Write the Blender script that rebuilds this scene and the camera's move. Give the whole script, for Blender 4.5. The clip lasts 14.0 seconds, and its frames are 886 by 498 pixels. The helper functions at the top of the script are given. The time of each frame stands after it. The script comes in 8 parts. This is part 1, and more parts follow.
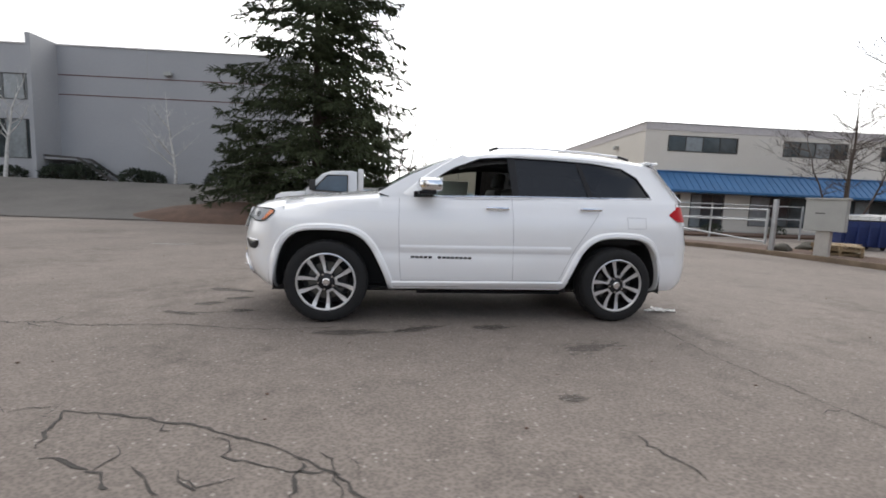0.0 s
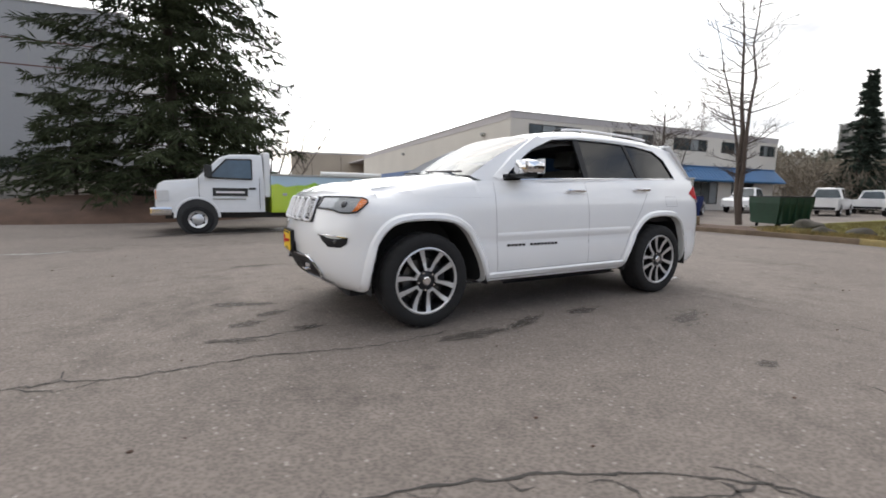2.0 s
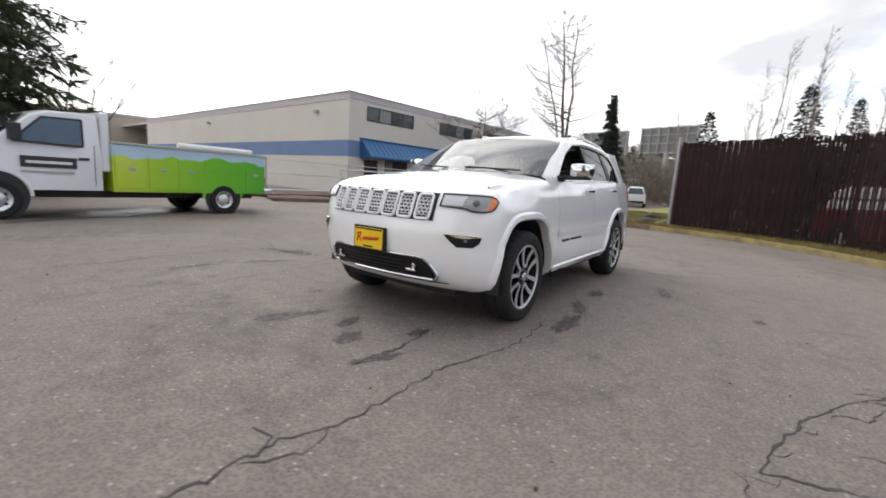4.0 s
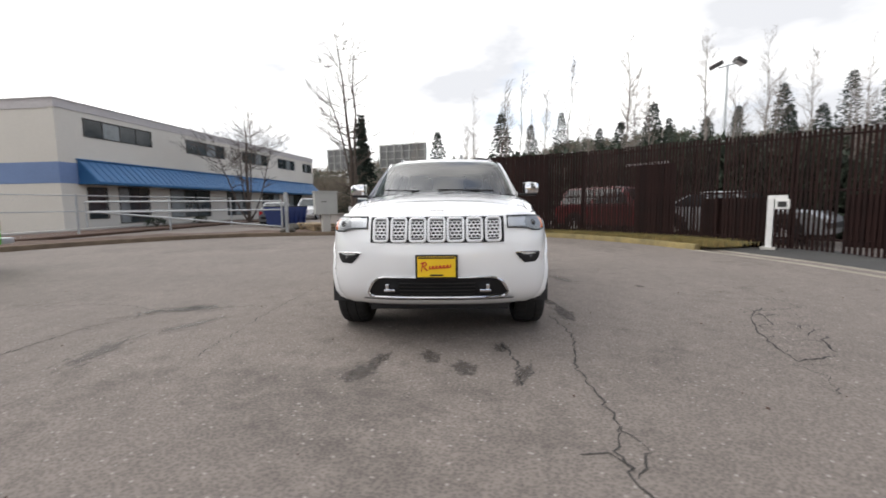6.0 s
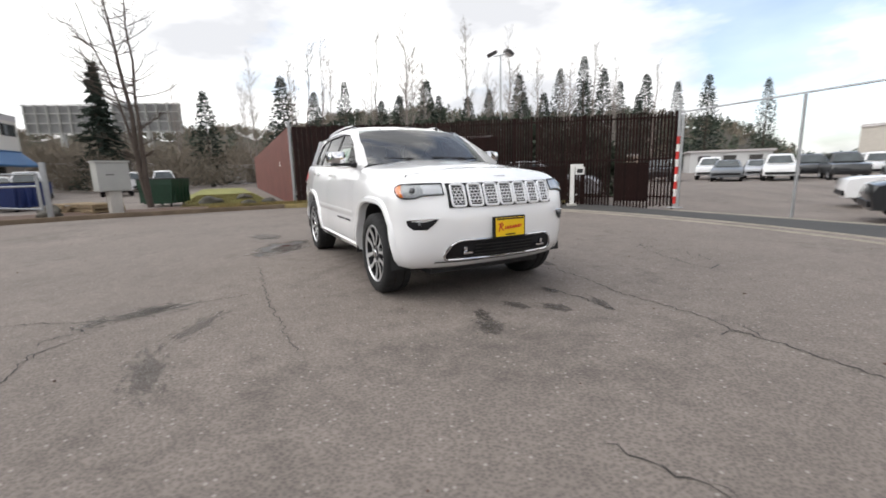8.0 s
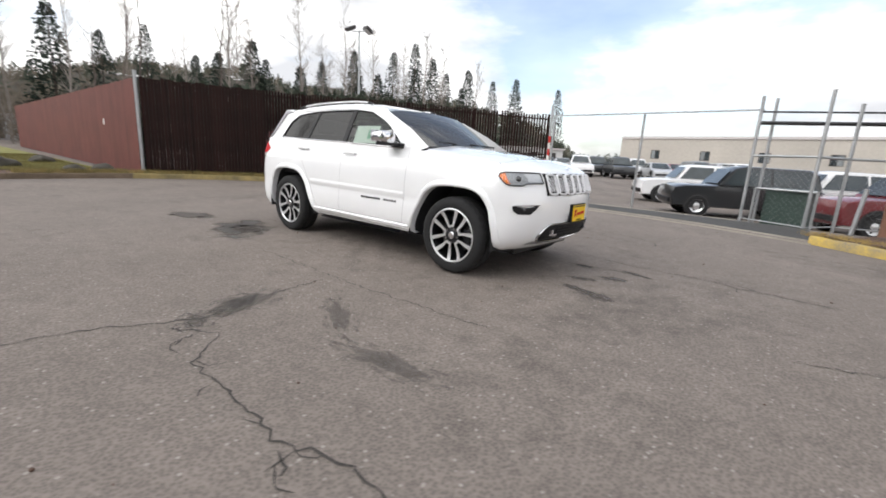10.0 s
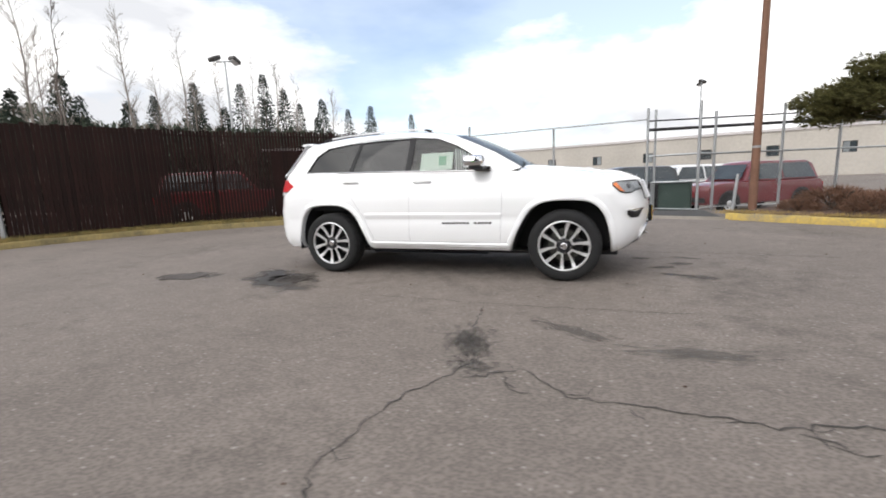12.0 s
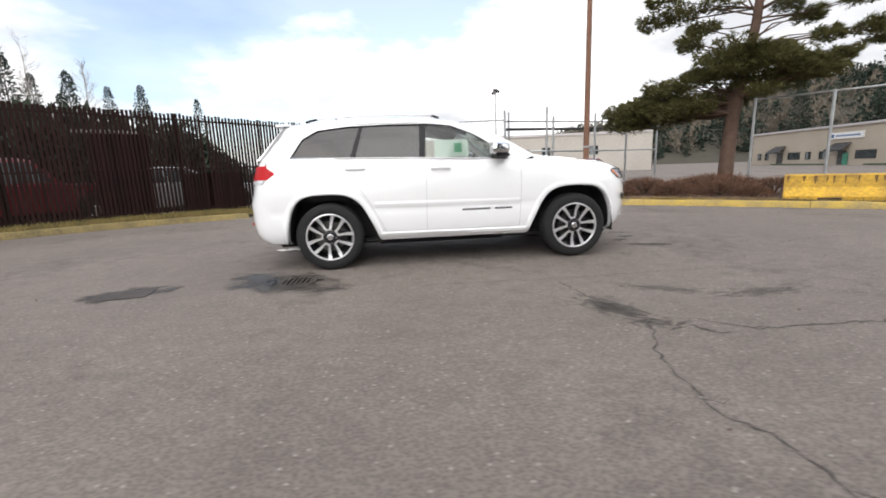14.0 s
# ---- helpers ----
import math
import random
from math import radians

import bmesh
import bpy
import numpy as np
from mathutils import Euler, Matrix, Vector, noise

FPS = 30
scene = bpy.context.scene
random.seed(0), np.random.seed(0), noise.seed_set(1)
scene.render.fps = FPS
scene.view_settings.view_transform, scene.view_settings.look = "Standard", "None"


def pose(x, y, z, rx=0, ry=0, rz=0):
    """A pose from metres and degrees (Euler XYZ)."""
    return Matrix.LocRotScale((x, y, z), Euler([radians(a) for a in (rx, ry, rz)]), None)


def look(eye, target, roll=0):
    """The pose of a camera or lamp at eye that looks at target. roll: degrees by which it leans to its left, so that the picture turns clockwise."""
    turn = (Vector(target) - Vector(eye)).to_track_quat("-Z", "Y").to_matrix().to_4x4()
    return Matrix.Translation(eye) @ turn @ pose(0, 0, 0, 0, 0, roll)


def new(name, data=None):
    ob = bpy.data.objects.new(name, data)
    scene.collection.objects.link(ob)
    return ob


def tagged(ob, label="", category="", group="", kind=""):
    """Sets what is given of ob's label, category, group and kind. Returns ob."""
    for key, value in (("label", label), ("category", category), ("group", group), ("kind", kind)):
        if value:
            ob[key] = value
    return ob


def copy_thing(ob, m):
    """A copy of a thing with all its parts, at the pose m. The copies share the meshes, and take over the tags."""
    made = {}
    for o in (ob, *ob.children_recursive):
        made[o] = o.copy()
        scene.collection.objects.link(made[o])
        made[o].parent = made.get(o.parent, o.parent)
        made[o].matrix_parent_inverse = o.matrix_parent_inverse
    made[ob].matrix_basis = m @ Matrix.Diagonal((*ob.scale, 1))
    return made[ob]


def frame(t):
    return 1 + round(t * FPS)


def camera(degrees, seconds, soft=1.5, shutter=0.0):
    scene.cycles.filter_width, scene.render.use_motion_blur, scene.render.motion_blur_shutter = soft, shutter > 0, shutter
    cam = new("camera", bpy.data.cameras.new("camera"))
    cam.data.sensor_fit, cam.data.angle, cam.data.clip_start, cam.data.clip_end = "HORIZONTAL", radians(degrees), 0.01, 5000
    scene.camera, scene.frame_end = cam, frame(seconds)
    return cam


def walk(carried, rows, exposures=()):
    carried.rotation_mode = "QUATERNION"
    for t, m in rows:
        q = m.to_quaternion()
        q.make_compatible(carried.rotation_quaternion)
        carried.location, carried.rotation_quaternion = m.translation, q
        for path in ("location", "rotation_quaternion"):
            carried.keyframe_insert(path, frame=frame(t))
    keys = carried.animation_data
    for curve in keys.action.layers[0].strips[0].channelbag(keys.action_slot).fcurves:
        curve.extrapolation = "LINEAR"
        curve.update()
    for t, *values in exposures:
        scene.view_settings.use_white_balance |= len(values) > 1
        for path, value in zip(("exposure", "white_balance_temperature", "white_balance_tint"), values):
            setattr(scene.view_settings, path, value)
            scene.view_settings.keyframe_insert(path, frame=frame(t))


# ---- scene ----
cam = camera(91.9, 14.0, soft=1.7, shutter=0.4)
PATH = [
    (0, (1.008, 4.963, 1.157), (0.698, 2.998, 0.944), 2.4),
    (0.5, (1.466, 4.747, 1.143), (1.043, 2.809, 0.886), 1.9),
    (1, (1.948, 4.466, 1.132), (1.302, 2.589, 0.886), 4.3),
    (1.5, (2.488, 4.233, 1.106), (1.613, 2.447, 0.896), 2.4),
    (2, (2.983, 3.933, 1.084), (2.021, 2.199, 0.826), 0.9),
    (2.5, (3.498, 3.626, 1.098), (2.305, 2.028, 0.942), -0.4),
    (2.7, (3.674, 3.492, 1.129), (2.436, 1.933, 0.937), 0.4),
    (4.8, (5.243, 1.523, 1.11), (3.428, 0.729, 0.838), -0.1),
    (5, (5.335, 1.298, 1.092), (3.482, 0.593, 0.829), -1.7),
    (5.5, (5.512, 0.759, 1.11), (3.567, 0.375, 0.848), -0.7),
    (6, (5.628, 0.185, 1.137), (3.64, 0.104, 0.932), -0.7),
    (6.5, (5.643, -0.391, 1.123), (3.665, -0.231, 0.874), -1.1),
    (7, (5.624, -0.995, 1.111), (3.702, -0.516, 0.83), 1.0),
    (7.5, (5.506, -1.6, 1.114), (3.652, -0.952, 0.737), -1.5),
    (8, (5.368, -2.183, 1.141), (3.614, -1.29, 0.786), -1.5),
    (8.5, (5.1, -2.727, 1.145), (3.472, -1.613, 0.82), -1.4),
    (9, (4.802, -3.313, 1.154), (3.339, -1.983, 0.852), -1.9),
    (9.2, (4.666, -3.516, 1.174), (3.225, -2.173, 0.829), -0.5),
    (11.3, (2.714, -5.199, 1.121), (2.008, -3.375, 0.704), -0.9),
    (11.5, (2.475, -5.309, 1.108), (1.817, -3.463, 0.704), -2.6),
    (12, (1.846, -5.576, 1.138), (1.147, -3.73, 0.818), -2.5),
    (12.5, (1.246, -5.809, 1.127), (0.772, -3.895, 0.795), -2.2),
    (13, (0.627, -5.95, 1.154), (0.405, -3.991, 0.818), -1.6),
    (13.5, (0.024, -5.99, 1.11), (0.161, -4.024, 0.768), -0.8),
    (14, (-0.628, -5.915, 1.131), (-0.443, -3.959, 0.757), -2.1),
]
walk(cam, [(t, look(eye, target, roll)) for t, eye, target, roll in PATH])

# ---- sky, sun and exposure ----
world = bpy.data.worlds.new("sky")
scene.world = world
world.use_nodes = True
SUN_AZIMUTH, SUN_ELEVATION = 255.0, 38.0     # degrees, counter-clockwise from +x


def build_sky():
    nodes, links = world.node_tree.nodes, world.node_tree.links
    nodes.clear()
    out = nodes.new("ShaderNodeOutputWorld")
    back = nodes.new("ShaderNodeBackground")
    sky = nodes.new("ShaderNodeTexSky")
    sky.sky_type, sky.sun_disc = "NISHITA", False
    sky.sun_elevation, sky.sun_rotation = radians(SUN_ELEVATION), radians(90 - SUN_AZIMUTH)
    sky.dust_density, sky.ozone_density = 2.0, 2.0
    coord = nodes.new("ShaderNodeTexCoord")
    stretch = nodes.new("ShaderNodeMapping")
    stretch.inputs["Scale"].default_value = (1.0, 1.0, 2.6)
    links.new(coord.outputs["Generated"], stretch.inputs["Vector"])
    clouds = nodes.new("ShaderNodeTexNoise")
    clouds.inputs["Scale"].default_value, clouds.inputs["Detail"].default_value = 1.7, 9.0
    clouds.inputs["Roughness"].default_value = 0.55
    links.new(stretch.outputs["Vector"], clouds.inputs["Vector"])
    cover = nodes.new("ShaderNodeMapRange")
    cover.inputs["From Min"].default_value, cover.inputs["From Max"].default_value = 0.34, 0.46
    cover.inputs["To Min"].default_value = 0.28
    # thinner cloud towards the north
    north = nodes.new("ShaderNodeVectorMath")
    north.operation = "DOT_PRODUCT"
    north.inputs[1].default_value = (-0.216, 0.800, 0.559)
    links.new(coord.outputs["Generated"], north.inputs[0])
    thin = nodes.new("ShaderNodeMapRange")
    thin.inputs["From Min"].default_value, thin.inputs["From Max"].default_value = 0.81, 0.95
    thin.inputs["To Min"].default_value, thin.inputs["To Max"].default_value = 0.0, -0.33
    links.new(north.outputs["Value"], thin.inputs["Value"])
    total = nodes.new("ShaderNodeMath")
    links.new(clouds.outputs["Fac"], total.inputs[0])
    links.new(thin.outputs["Result"], total.inputs[1])
    links.new(total.outputs["Value"], cover.inputs["Value"])
    greys = nodes.new("ShaderNodeTexNoise")
    greys.inputs["Scale"].default_value, greys.inputs["Detail"].default_value = 2.3, 7.0
    links.new(stretch.outputs["Vector"], greys.inputs["Vector"])
    ramp = nodes.new("ShaderNodeValToRGB")
    ramp.color_ramp.elements[0].position, ramp.color_ramp.elements[0].color = 0.38, (6.3, 6.4, 6.7, 1)
    ramp.color_ramp.elements[1].position, ramp.color_ramp.elements[1].color = 0.56, (11.5, 11.4, 11.3, 1)
    links.new(greys.outputs["Fac"], ramp.inputs["Fac"])
    mix = nodes.new("ShaderNodeMix")
    mix.data_type = "RGBA"
    links.new(cover.outputs["Result"], mix.inputs["Factor"])
    veil = nodes.new("ShaderNodeVectorMath")
    veil.operation = "SCALE"
    veil.inputs["Scale"].default_value = 1.7
    links.new(sky.outputs["Color"], veil.inputs[0])
    links.new(veil.outputs["Vector"], mix.inputs["A"])
    # the cloud is brighter round the veiled sun
    az, el = radians(SUN_AZIMUTH), radians(SUN_ELEVATION)
    near = nodes.new("ShaderNodeVectorMath")
    near.operation = "DOT_PRODUCT"
    near.inputs[1].default_value = (math.cos(az) * math.cos(el), math.sin(az) * math.cos(el), math.sin(el))
    links.new(coord.outputs["Generated"], near.inputs[0])
    gain = nodes.new("ShaderNodeMapRange")
    gain.interpolation_type = "SMOOTHSTEP"
    gain.inputs["From Min"].default_value, gain.inputs["From Max"].default_value = 0.6, 1.0
    gain.inputs["To Min"].default_value, gain.inputs["To Max"].default_value = 1.0, 2.3
    links.new(near.outputs["Value"], gain.inputs["Value"])
    lit = nodes.new("ShaderNodeVectorMath")
    lit.operation = "SCALE"
    links.new(ramp.outputs["Color"], lit.inputs[0])
    links.new(gain.outputs["Result"], lit.inputs["Scale"])
    links.new(lit.outputs["Vector"], mix.inputs["B"])
    links.new(mix.outputs["Result"], back.inputs["Color"])
    back.inputs["Strength"].default_value = 0.12
    links.new(back.outputs["Background"], out.inputs["Surface"])


build_sky()
sun = new("sun", bpy.data.lights.new("sun", "SUN"))
sun.data.energy, sun.data.angle, sun.data.color = 0.55, radians(40), (1.0, 0.96, 0.9)
sun.rotation_euler = (radians(90 - SUN_ELEVATION), 0, radians(SUN_AZIMUTH + 90))
scene.view_settings.exposure = 0.2


# ---- materials ----
def material(name, color, rough=0.6, metal=0.0, vary=0.12, scale=6.0, fine=80.0, bump=0.0, bump_scale=60.0, tint=None,
             coat=0.0, per_object=0.0, per_island=0.0, spec=0.5):
    """A surface with two scales of colour variation, fine relief, and optional tint stains."""
    m = bpy.data.materials.new(name)
    m.use_nodes = True
    nodes, links = m.node_tree.nodes, m.node_tree.links
    bsdf = nodes["Principled BSDF"]
    bsdf.inputs["Roughness"].default_value, bsdf.inputs["Metallic"].default_value = rough, metal
    bsdf.inputs["Coat Weight"].default_value = coat
    bsdf.inputs["Specular IOR Level"].default_value = spec
    coord = nodes.new("ShaderNodeTexCoord")

    def noise_node(size, detail=4.0):
        n = nodes.new("ShaderNodeTexNoise")
        n.inputs["Scale"].default_value, n.inputs["Detail"].default_value = size, detail
        links.new(coord.outputs["Object"], n.inputs["Vector"])
        return n

    big, small = noise_node(scale), noise_node(fine, 2.0)
    total = nodes.new("ShaderNodeMath")
    total.operation = "MULTIPLY_ADD"
    total.inputs[1].default_value = 0.6
    links.new(small.outputs["Fac"], total.inputs[0])
    links.new(big.outputs["Fac"], total.inputs[2])
    last = total.outputs["Value"]
    source = None
    if per_object:
        source, amount = nodes.new("ShaderNodeObjectInfo").outputs["Random"], per_object
    elif per_island:
        source, amount = nodes.new("ShaderNodeNewGeometry").outputs["Random Per Island"], per_island
    if source is not None:
        more = nodes.new("ShaderNodeMath")
        more.operation = "MULTIPLY_ADD"
        more.inputs[1].default_value = amount
        links.new(source, more.inputs[0])
        links.new(last, more.inputs[2])
        last = more.outputs["Value"]
    mid = 0.8 + 0.5 * (per_object or per_island)
    span = nodes.new("ShaderNodeMapRange")
    span.inputs["From Min"].default_value, span.inputs["From Max"].default_value = mid - 0.35, mid + 0.35
    links.new(last, span.inputs["Value"])
    ramp = nodes.new("ShaderNodeMix")
    ramp.data_type = "RGBA"
    dark = tint if tint else tuple(c * (1 - vary) for c in color)
    lite = tuple(min(1.0, c * (1 + vary)) for c in color)
    ramp.inputs["A"].default_value, ramp.inputs["B"].default_value = (*dark, 1), (*lite, 1)
    links.new(span.outputs["Result"], ramp.inputs["Factor"])
    links.new(ramp.outputs["Result"], bsdf.inputs["Base Color"])
    if bump:
        grain = noise_node(bump_scale, 5.0)
        relief = nodes.new("ShaderNodeBump")
        relief.inputs["Strength"].default_value, relief.inputs["Distance"].default_value = min(1.0, bump), 0.01
        links.new(grain.outputs["Fac"], relief.inputs["Height"])
        links.new(relief.outputs["Normal"], bsdf.inputs["Normal"])
    return m


def glass(name, color, rough=0.02, facing=0.05, grazing=1.0):
    """Thin glazing: a clear tinted pane whose gloss grows from facing to grazing at a slanting view."""
    m = bpy.data.materials.new(name)
    m.use_nodes = True
    nodes, links = m.node_tree.nodes, m.node_tree.links
    nodes.remove(nodes["Principled BSDF"])
    out = nodes["Material Output"]
    clear, gloss, mix, edge = (nodes.new(k) for k in ("ShaderNodeBsdfTransparent", "ShaderNodeBsdfGlossy", "ShaderNodeMixShader", "ShaderNodeLayerWeight"))
    clear.inputs["Color"].default_value = (*color, 1)
    gloss.inputs["Roughness"].default_value = rough
    edge.inputs["Blend"].default_value = 0.5
    steep, gain = nodes.new("ShaderNodeMath"), nodes.new("ShaderNodeMath")
    steep.operation, gain.operation = "POWER", "MULTIPLY_ADD"
    steep.inputs[1].default_value = 5.0
    gain.inputs[1].default_value, gain.inputs[2].default_value = grazing - facing, facing
    links.new(edge.outputs["Facing"], steep.inputs[0])
    links.new(steep.outputs["Value"], gain.inputs[0])
    links.new(gain.outputs["Value"], mix.inputs["Fac"])
    links.new(clear.outputs["BSDF"], mix.inputs[1])
    links.new(gloss.outputs["BSDF"], mix.inputs[2])
    links.new(mix.outputs["Shader"], out.inputs["Surface"])
    return m


def asphalt_material():
    m = material("asphalt", (0.166, 0.142, 0.126), rough=0.88, vary=0.2, scale=0.5, fine=5.0, spec=0.3)
    nodes, links = m.node_tree.nodes, m.node_tree.links
    bsdf = nodes["Principled BSDF"]
    base = bsdf.inputs["Base Color"].links[0].from_socket
    coord = nodes.new("ShaderNodeTexCoord")
    stones = nodes.new("ShaderNodeTexVoronoi")
    stones.inputs["Scale"].default_value = 60.0
    links.new(coord.outputs["Object"], stones.inputs["Vector"])
    chips = nodes.new("ShaderNodeTexVoronoi")
    chips.inputs["Scale"].default_value = 21.0
    links.new(coord.outputs["Object"], chips.inputs["Vector"])
    pale = nodes.new("ShaderNodeMapRange")
    pale.inputs["From Min"].default_value, pale.inputs["From Max"].default_value = 0.24, 0.1
    pale.inputs["To Max"].default_value = 0.8
    links.new(chips.outputs["Distance"], pale.inputs["Value"])
    pick = nodes.new("ShaderNodeSeparateColor")
    links.new(chips.outputs["Color"], pick.inputs["Color"])
    rare = nodes.new("ShaderNodeMath")
    rare.operation = "GREATER_THAN"
    rare.inputs[1].default_value = 0.62
    links.new(pick.outputs["Red"], rare.inputs[0])
    both = nodes.new("ShaderNodeMath")
    both.operation = "MULTIPLY"
    links.new(rare.outputs["Value"], both.inputs[0])
    links.new(pale.outputs["Result"], both.inputs[1])
    grain = nodes.new("ShaderNodeMix")
    grain.data_type, grain.blend_type = "RGBA", "MULTIPLY"
    grain.inputs["Factor"].default_value = 0.8
    tone = nodes.new("ShaderNodeMapRange")
    tone.inputs["From Max"].default_value = 0.8
    tone.inputs["To Min"].default_value, tone.inputs["To Max"].default_value = 0.6, 1.35
    links.new(stones.outputs["Distance"], tone.inputs["Value"])
    # dark worn blotches, gathered in some places
    blotch = nodes.new("ShaderNodeTexNoise")
    blotch.inputs["Scale"].default_value, blotch.inputs["Detail"].default_value = 4.0, 6.0
    blotch.inputs["Roughness"].default_value = 0.65
    links.new(coord.outputs["Object"], blotch.inputs["Vector"])
    where = nodes.new("ShaderNodeTexNoise")
    where.inputs["Scale"].default_value, where.inputs["Detail"].default_value = 0.45, 2.0
    links.new(coord.outputs["Object"], where.inputs["Vector"])
    both_noise = nodes.new("ShaderNodeMath")
    both_noise.operation = "ADD"
    links.new(blotch.outputs["Fac"], both_noise.inputs[0])
    links.new(where.outputs["Fac"], both_noise.inputs[1])
    worn = nodes.new("ShaderNodeMapRange")
    worn.inputs["From Min"].default_value, worn.inputs["From Max"].default_value = 1.04, 1.32
    worn.inputs["To Min"].default_value, worn.inputs["To Max"].default_value = 1.0, 0.66
    links.new(both_noise.outputs["Value"], worn.inputs["Value"])
    patched = nodes.new("ShaderNodeMix")
    patched.data_type, patched.blend_type = "RGBA", "MULTIPLY"
    patched.inputs["Factor"].default_value = 1.0
    links.new(base, patched.inputs["A"])
    links.new(worn.outputs["Result"], patched.inputs["B"])
    base = patched.outputs["Result"]
    links.new(base, grain.inputs["A"])
    links.new(tone.outputs["Result"], grain.inputs["B"])
    mix = nodes.new("ShaderNodeMix")
    mix.data_type = "RGBA"
    mix.inputs["B"].default_value = (0.34, 0.315, 0.285, 1)
    links.new(both.outputs["Value"], mix.inputs["Factor"])
    links.new(grain.outputs["Result"], mix.inputs["A"])
    links.new(mix.outputs["Result"], bsdf.inputs["Base Color"])
    relief = nodes.new("ShaderNodeBump")
    relief.inputs["Strength"].default_value, relief.inputs["Distance"].default_value = 0.5, 0.004
    links.new(stones.outputs["Distance"], relief.inputs["Height"])
    links.new(relief.outputs["Normal"], bsdf.inputs["Normal"])
    return m


ASPHALT = asphalt_material()
CONCRETE = material("concrete", (0.42, 0.4, 0.37), 0.9, vary=0.15, scale=1.2, fine=30, bump=0.3)
PRECAST = material("grey painted concrete wall", (0.34, 0.345, 0.36), 0.85, vary=0.05, scale=0.35, fine=6, bump=0.1, bump_scale=20)
CREAM = material("cream stucco", (0.62, 0.585, 0.53), 0.9, vary=0.06, scale=0.4, fine=8, bump=0.15, bump_scale=30)
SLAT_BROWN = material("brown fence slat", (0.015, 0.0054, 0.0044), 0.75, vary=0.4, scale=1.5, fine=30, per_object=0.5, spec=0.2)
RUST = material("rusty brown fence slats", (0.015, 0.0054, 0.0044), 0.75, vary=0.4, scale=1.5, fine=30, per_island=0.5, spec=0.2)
GRASS = material("dry winter grass", (0.11, 0.095, 0.035), 0.95, vary=0.45, scale=1.5, fine=25, bump=0.6, bump_scale=40)
SOIL = material("bark mulch soil", (0.085, 0.05, 0.035), 0.97, vary=0.4, scale=2.0, fine=30, bump=0.8, bump_scale=30)
WHITE_PAINT = material("white car paint", (0.88, 0.885, 0.9), 0.2, vary=0.015, scale=1.0, fine=4, coat=1.0)
BLACK = material("black plastic", (0.02, 0.02, 0.021), 0.5, vary=0.2)


# ---- building blocks ----
def part(name, bm, mat, parent=None, label="", smooth=False):
    """Links a bmesh as one mesh object, under a thing or a part."""
    mesh = bpy.data.meshes.new(name)
    bm.normal_update()
    bm.to_mesh(mesh)
    bm.free()
    for m in mat if isinstance(mat, (list, tuple)) else (mat,):
        mesh.materials.append(m)
    if smooth:
        mesh.polygons.foreach_set("use_smooth", [True] * len(mesh.polygons))
        mesh.set_sharp_from_angle(angle=radians(38))
    ob = new(name, mesh)
    if parent is not None:
        ob.parent = parent
    if label:
        tagged(ob, label)
    return ob


def thing(name, label, category, group="", m=None, kind=""):
    ob = new(name)
    ob.empty_display_size = 0.1
    if m is not None:
        ob.matrix_basis = m
    return tagged(ob, label, category, group, kind)


def box(bm, x0, x1, y0, y1, z0, z1, bevel=0.0, m=None):
    """Adds a box, with bevelled edges if asked."""
    made = bmesh.ops.create_cube(bm, size=1.0)["verts"]
    bmesh.ops.scale(bm, vec=(x1 - x0, y1 - y0, z1 - z0), verts=made)
    bmesh.ops.translate(bm, vec=((x0 + x1) / 2, (y0 + y1) / 2, (z0 + z1) / 2), verts=made)
    if bevel:
        edges = list({e for v in made for e in v.link_edges})
        res = bmesh.ops.bevel(bm, geom=edges, offset=bevel, segments=2, affect="EDGES", profile=0.6)
        made = list({v for f in res["faces"] for v in f.verts} | {v for v in made if v.is_valid})
    if m is not None:
        bmesh.ops.transform(bm, matrix=m, verts=made)
    return bm


def boxed(*args, **kw):
    return box(bmesh.new(), *args, **kw)


def tube(bm, a, b, r0, r1=None, sides=8, caps=True):
    """Adds a tapered round bar from a to b."""
    a, b = Vector(a), Vector(b)
    r1 = r0 if r1 is None else r1
    way = b - a
    made = bmesh.ops.create_cone(bm, cap_ends=caps, segments=sides, radius1=r0, radius2=max(r1, 1e-4), depth=way.length)["verts"]
    turn = way.to_track_quat("Z", "Y").to_matrix().to_4x4()
    bmesh.ops.transform(bm, matrix=Matrix.Translation((a + b) / 2) @ turn, verts=made)
    return bm


def sheet(bm, rows, close=False):
    """Adds a grid of faces through rows of points."""
    vs = [[bm.verts.new(p) for p in row] for row in rows]
    n = len(rows[0])
    for a, b in zip(vs, vs[1:]):
        for j in range(n if close else n - 1):
            k = (j + 1) % n
            bm.faces.new((a[j], a[k], b[k], b[j]))
    return vs


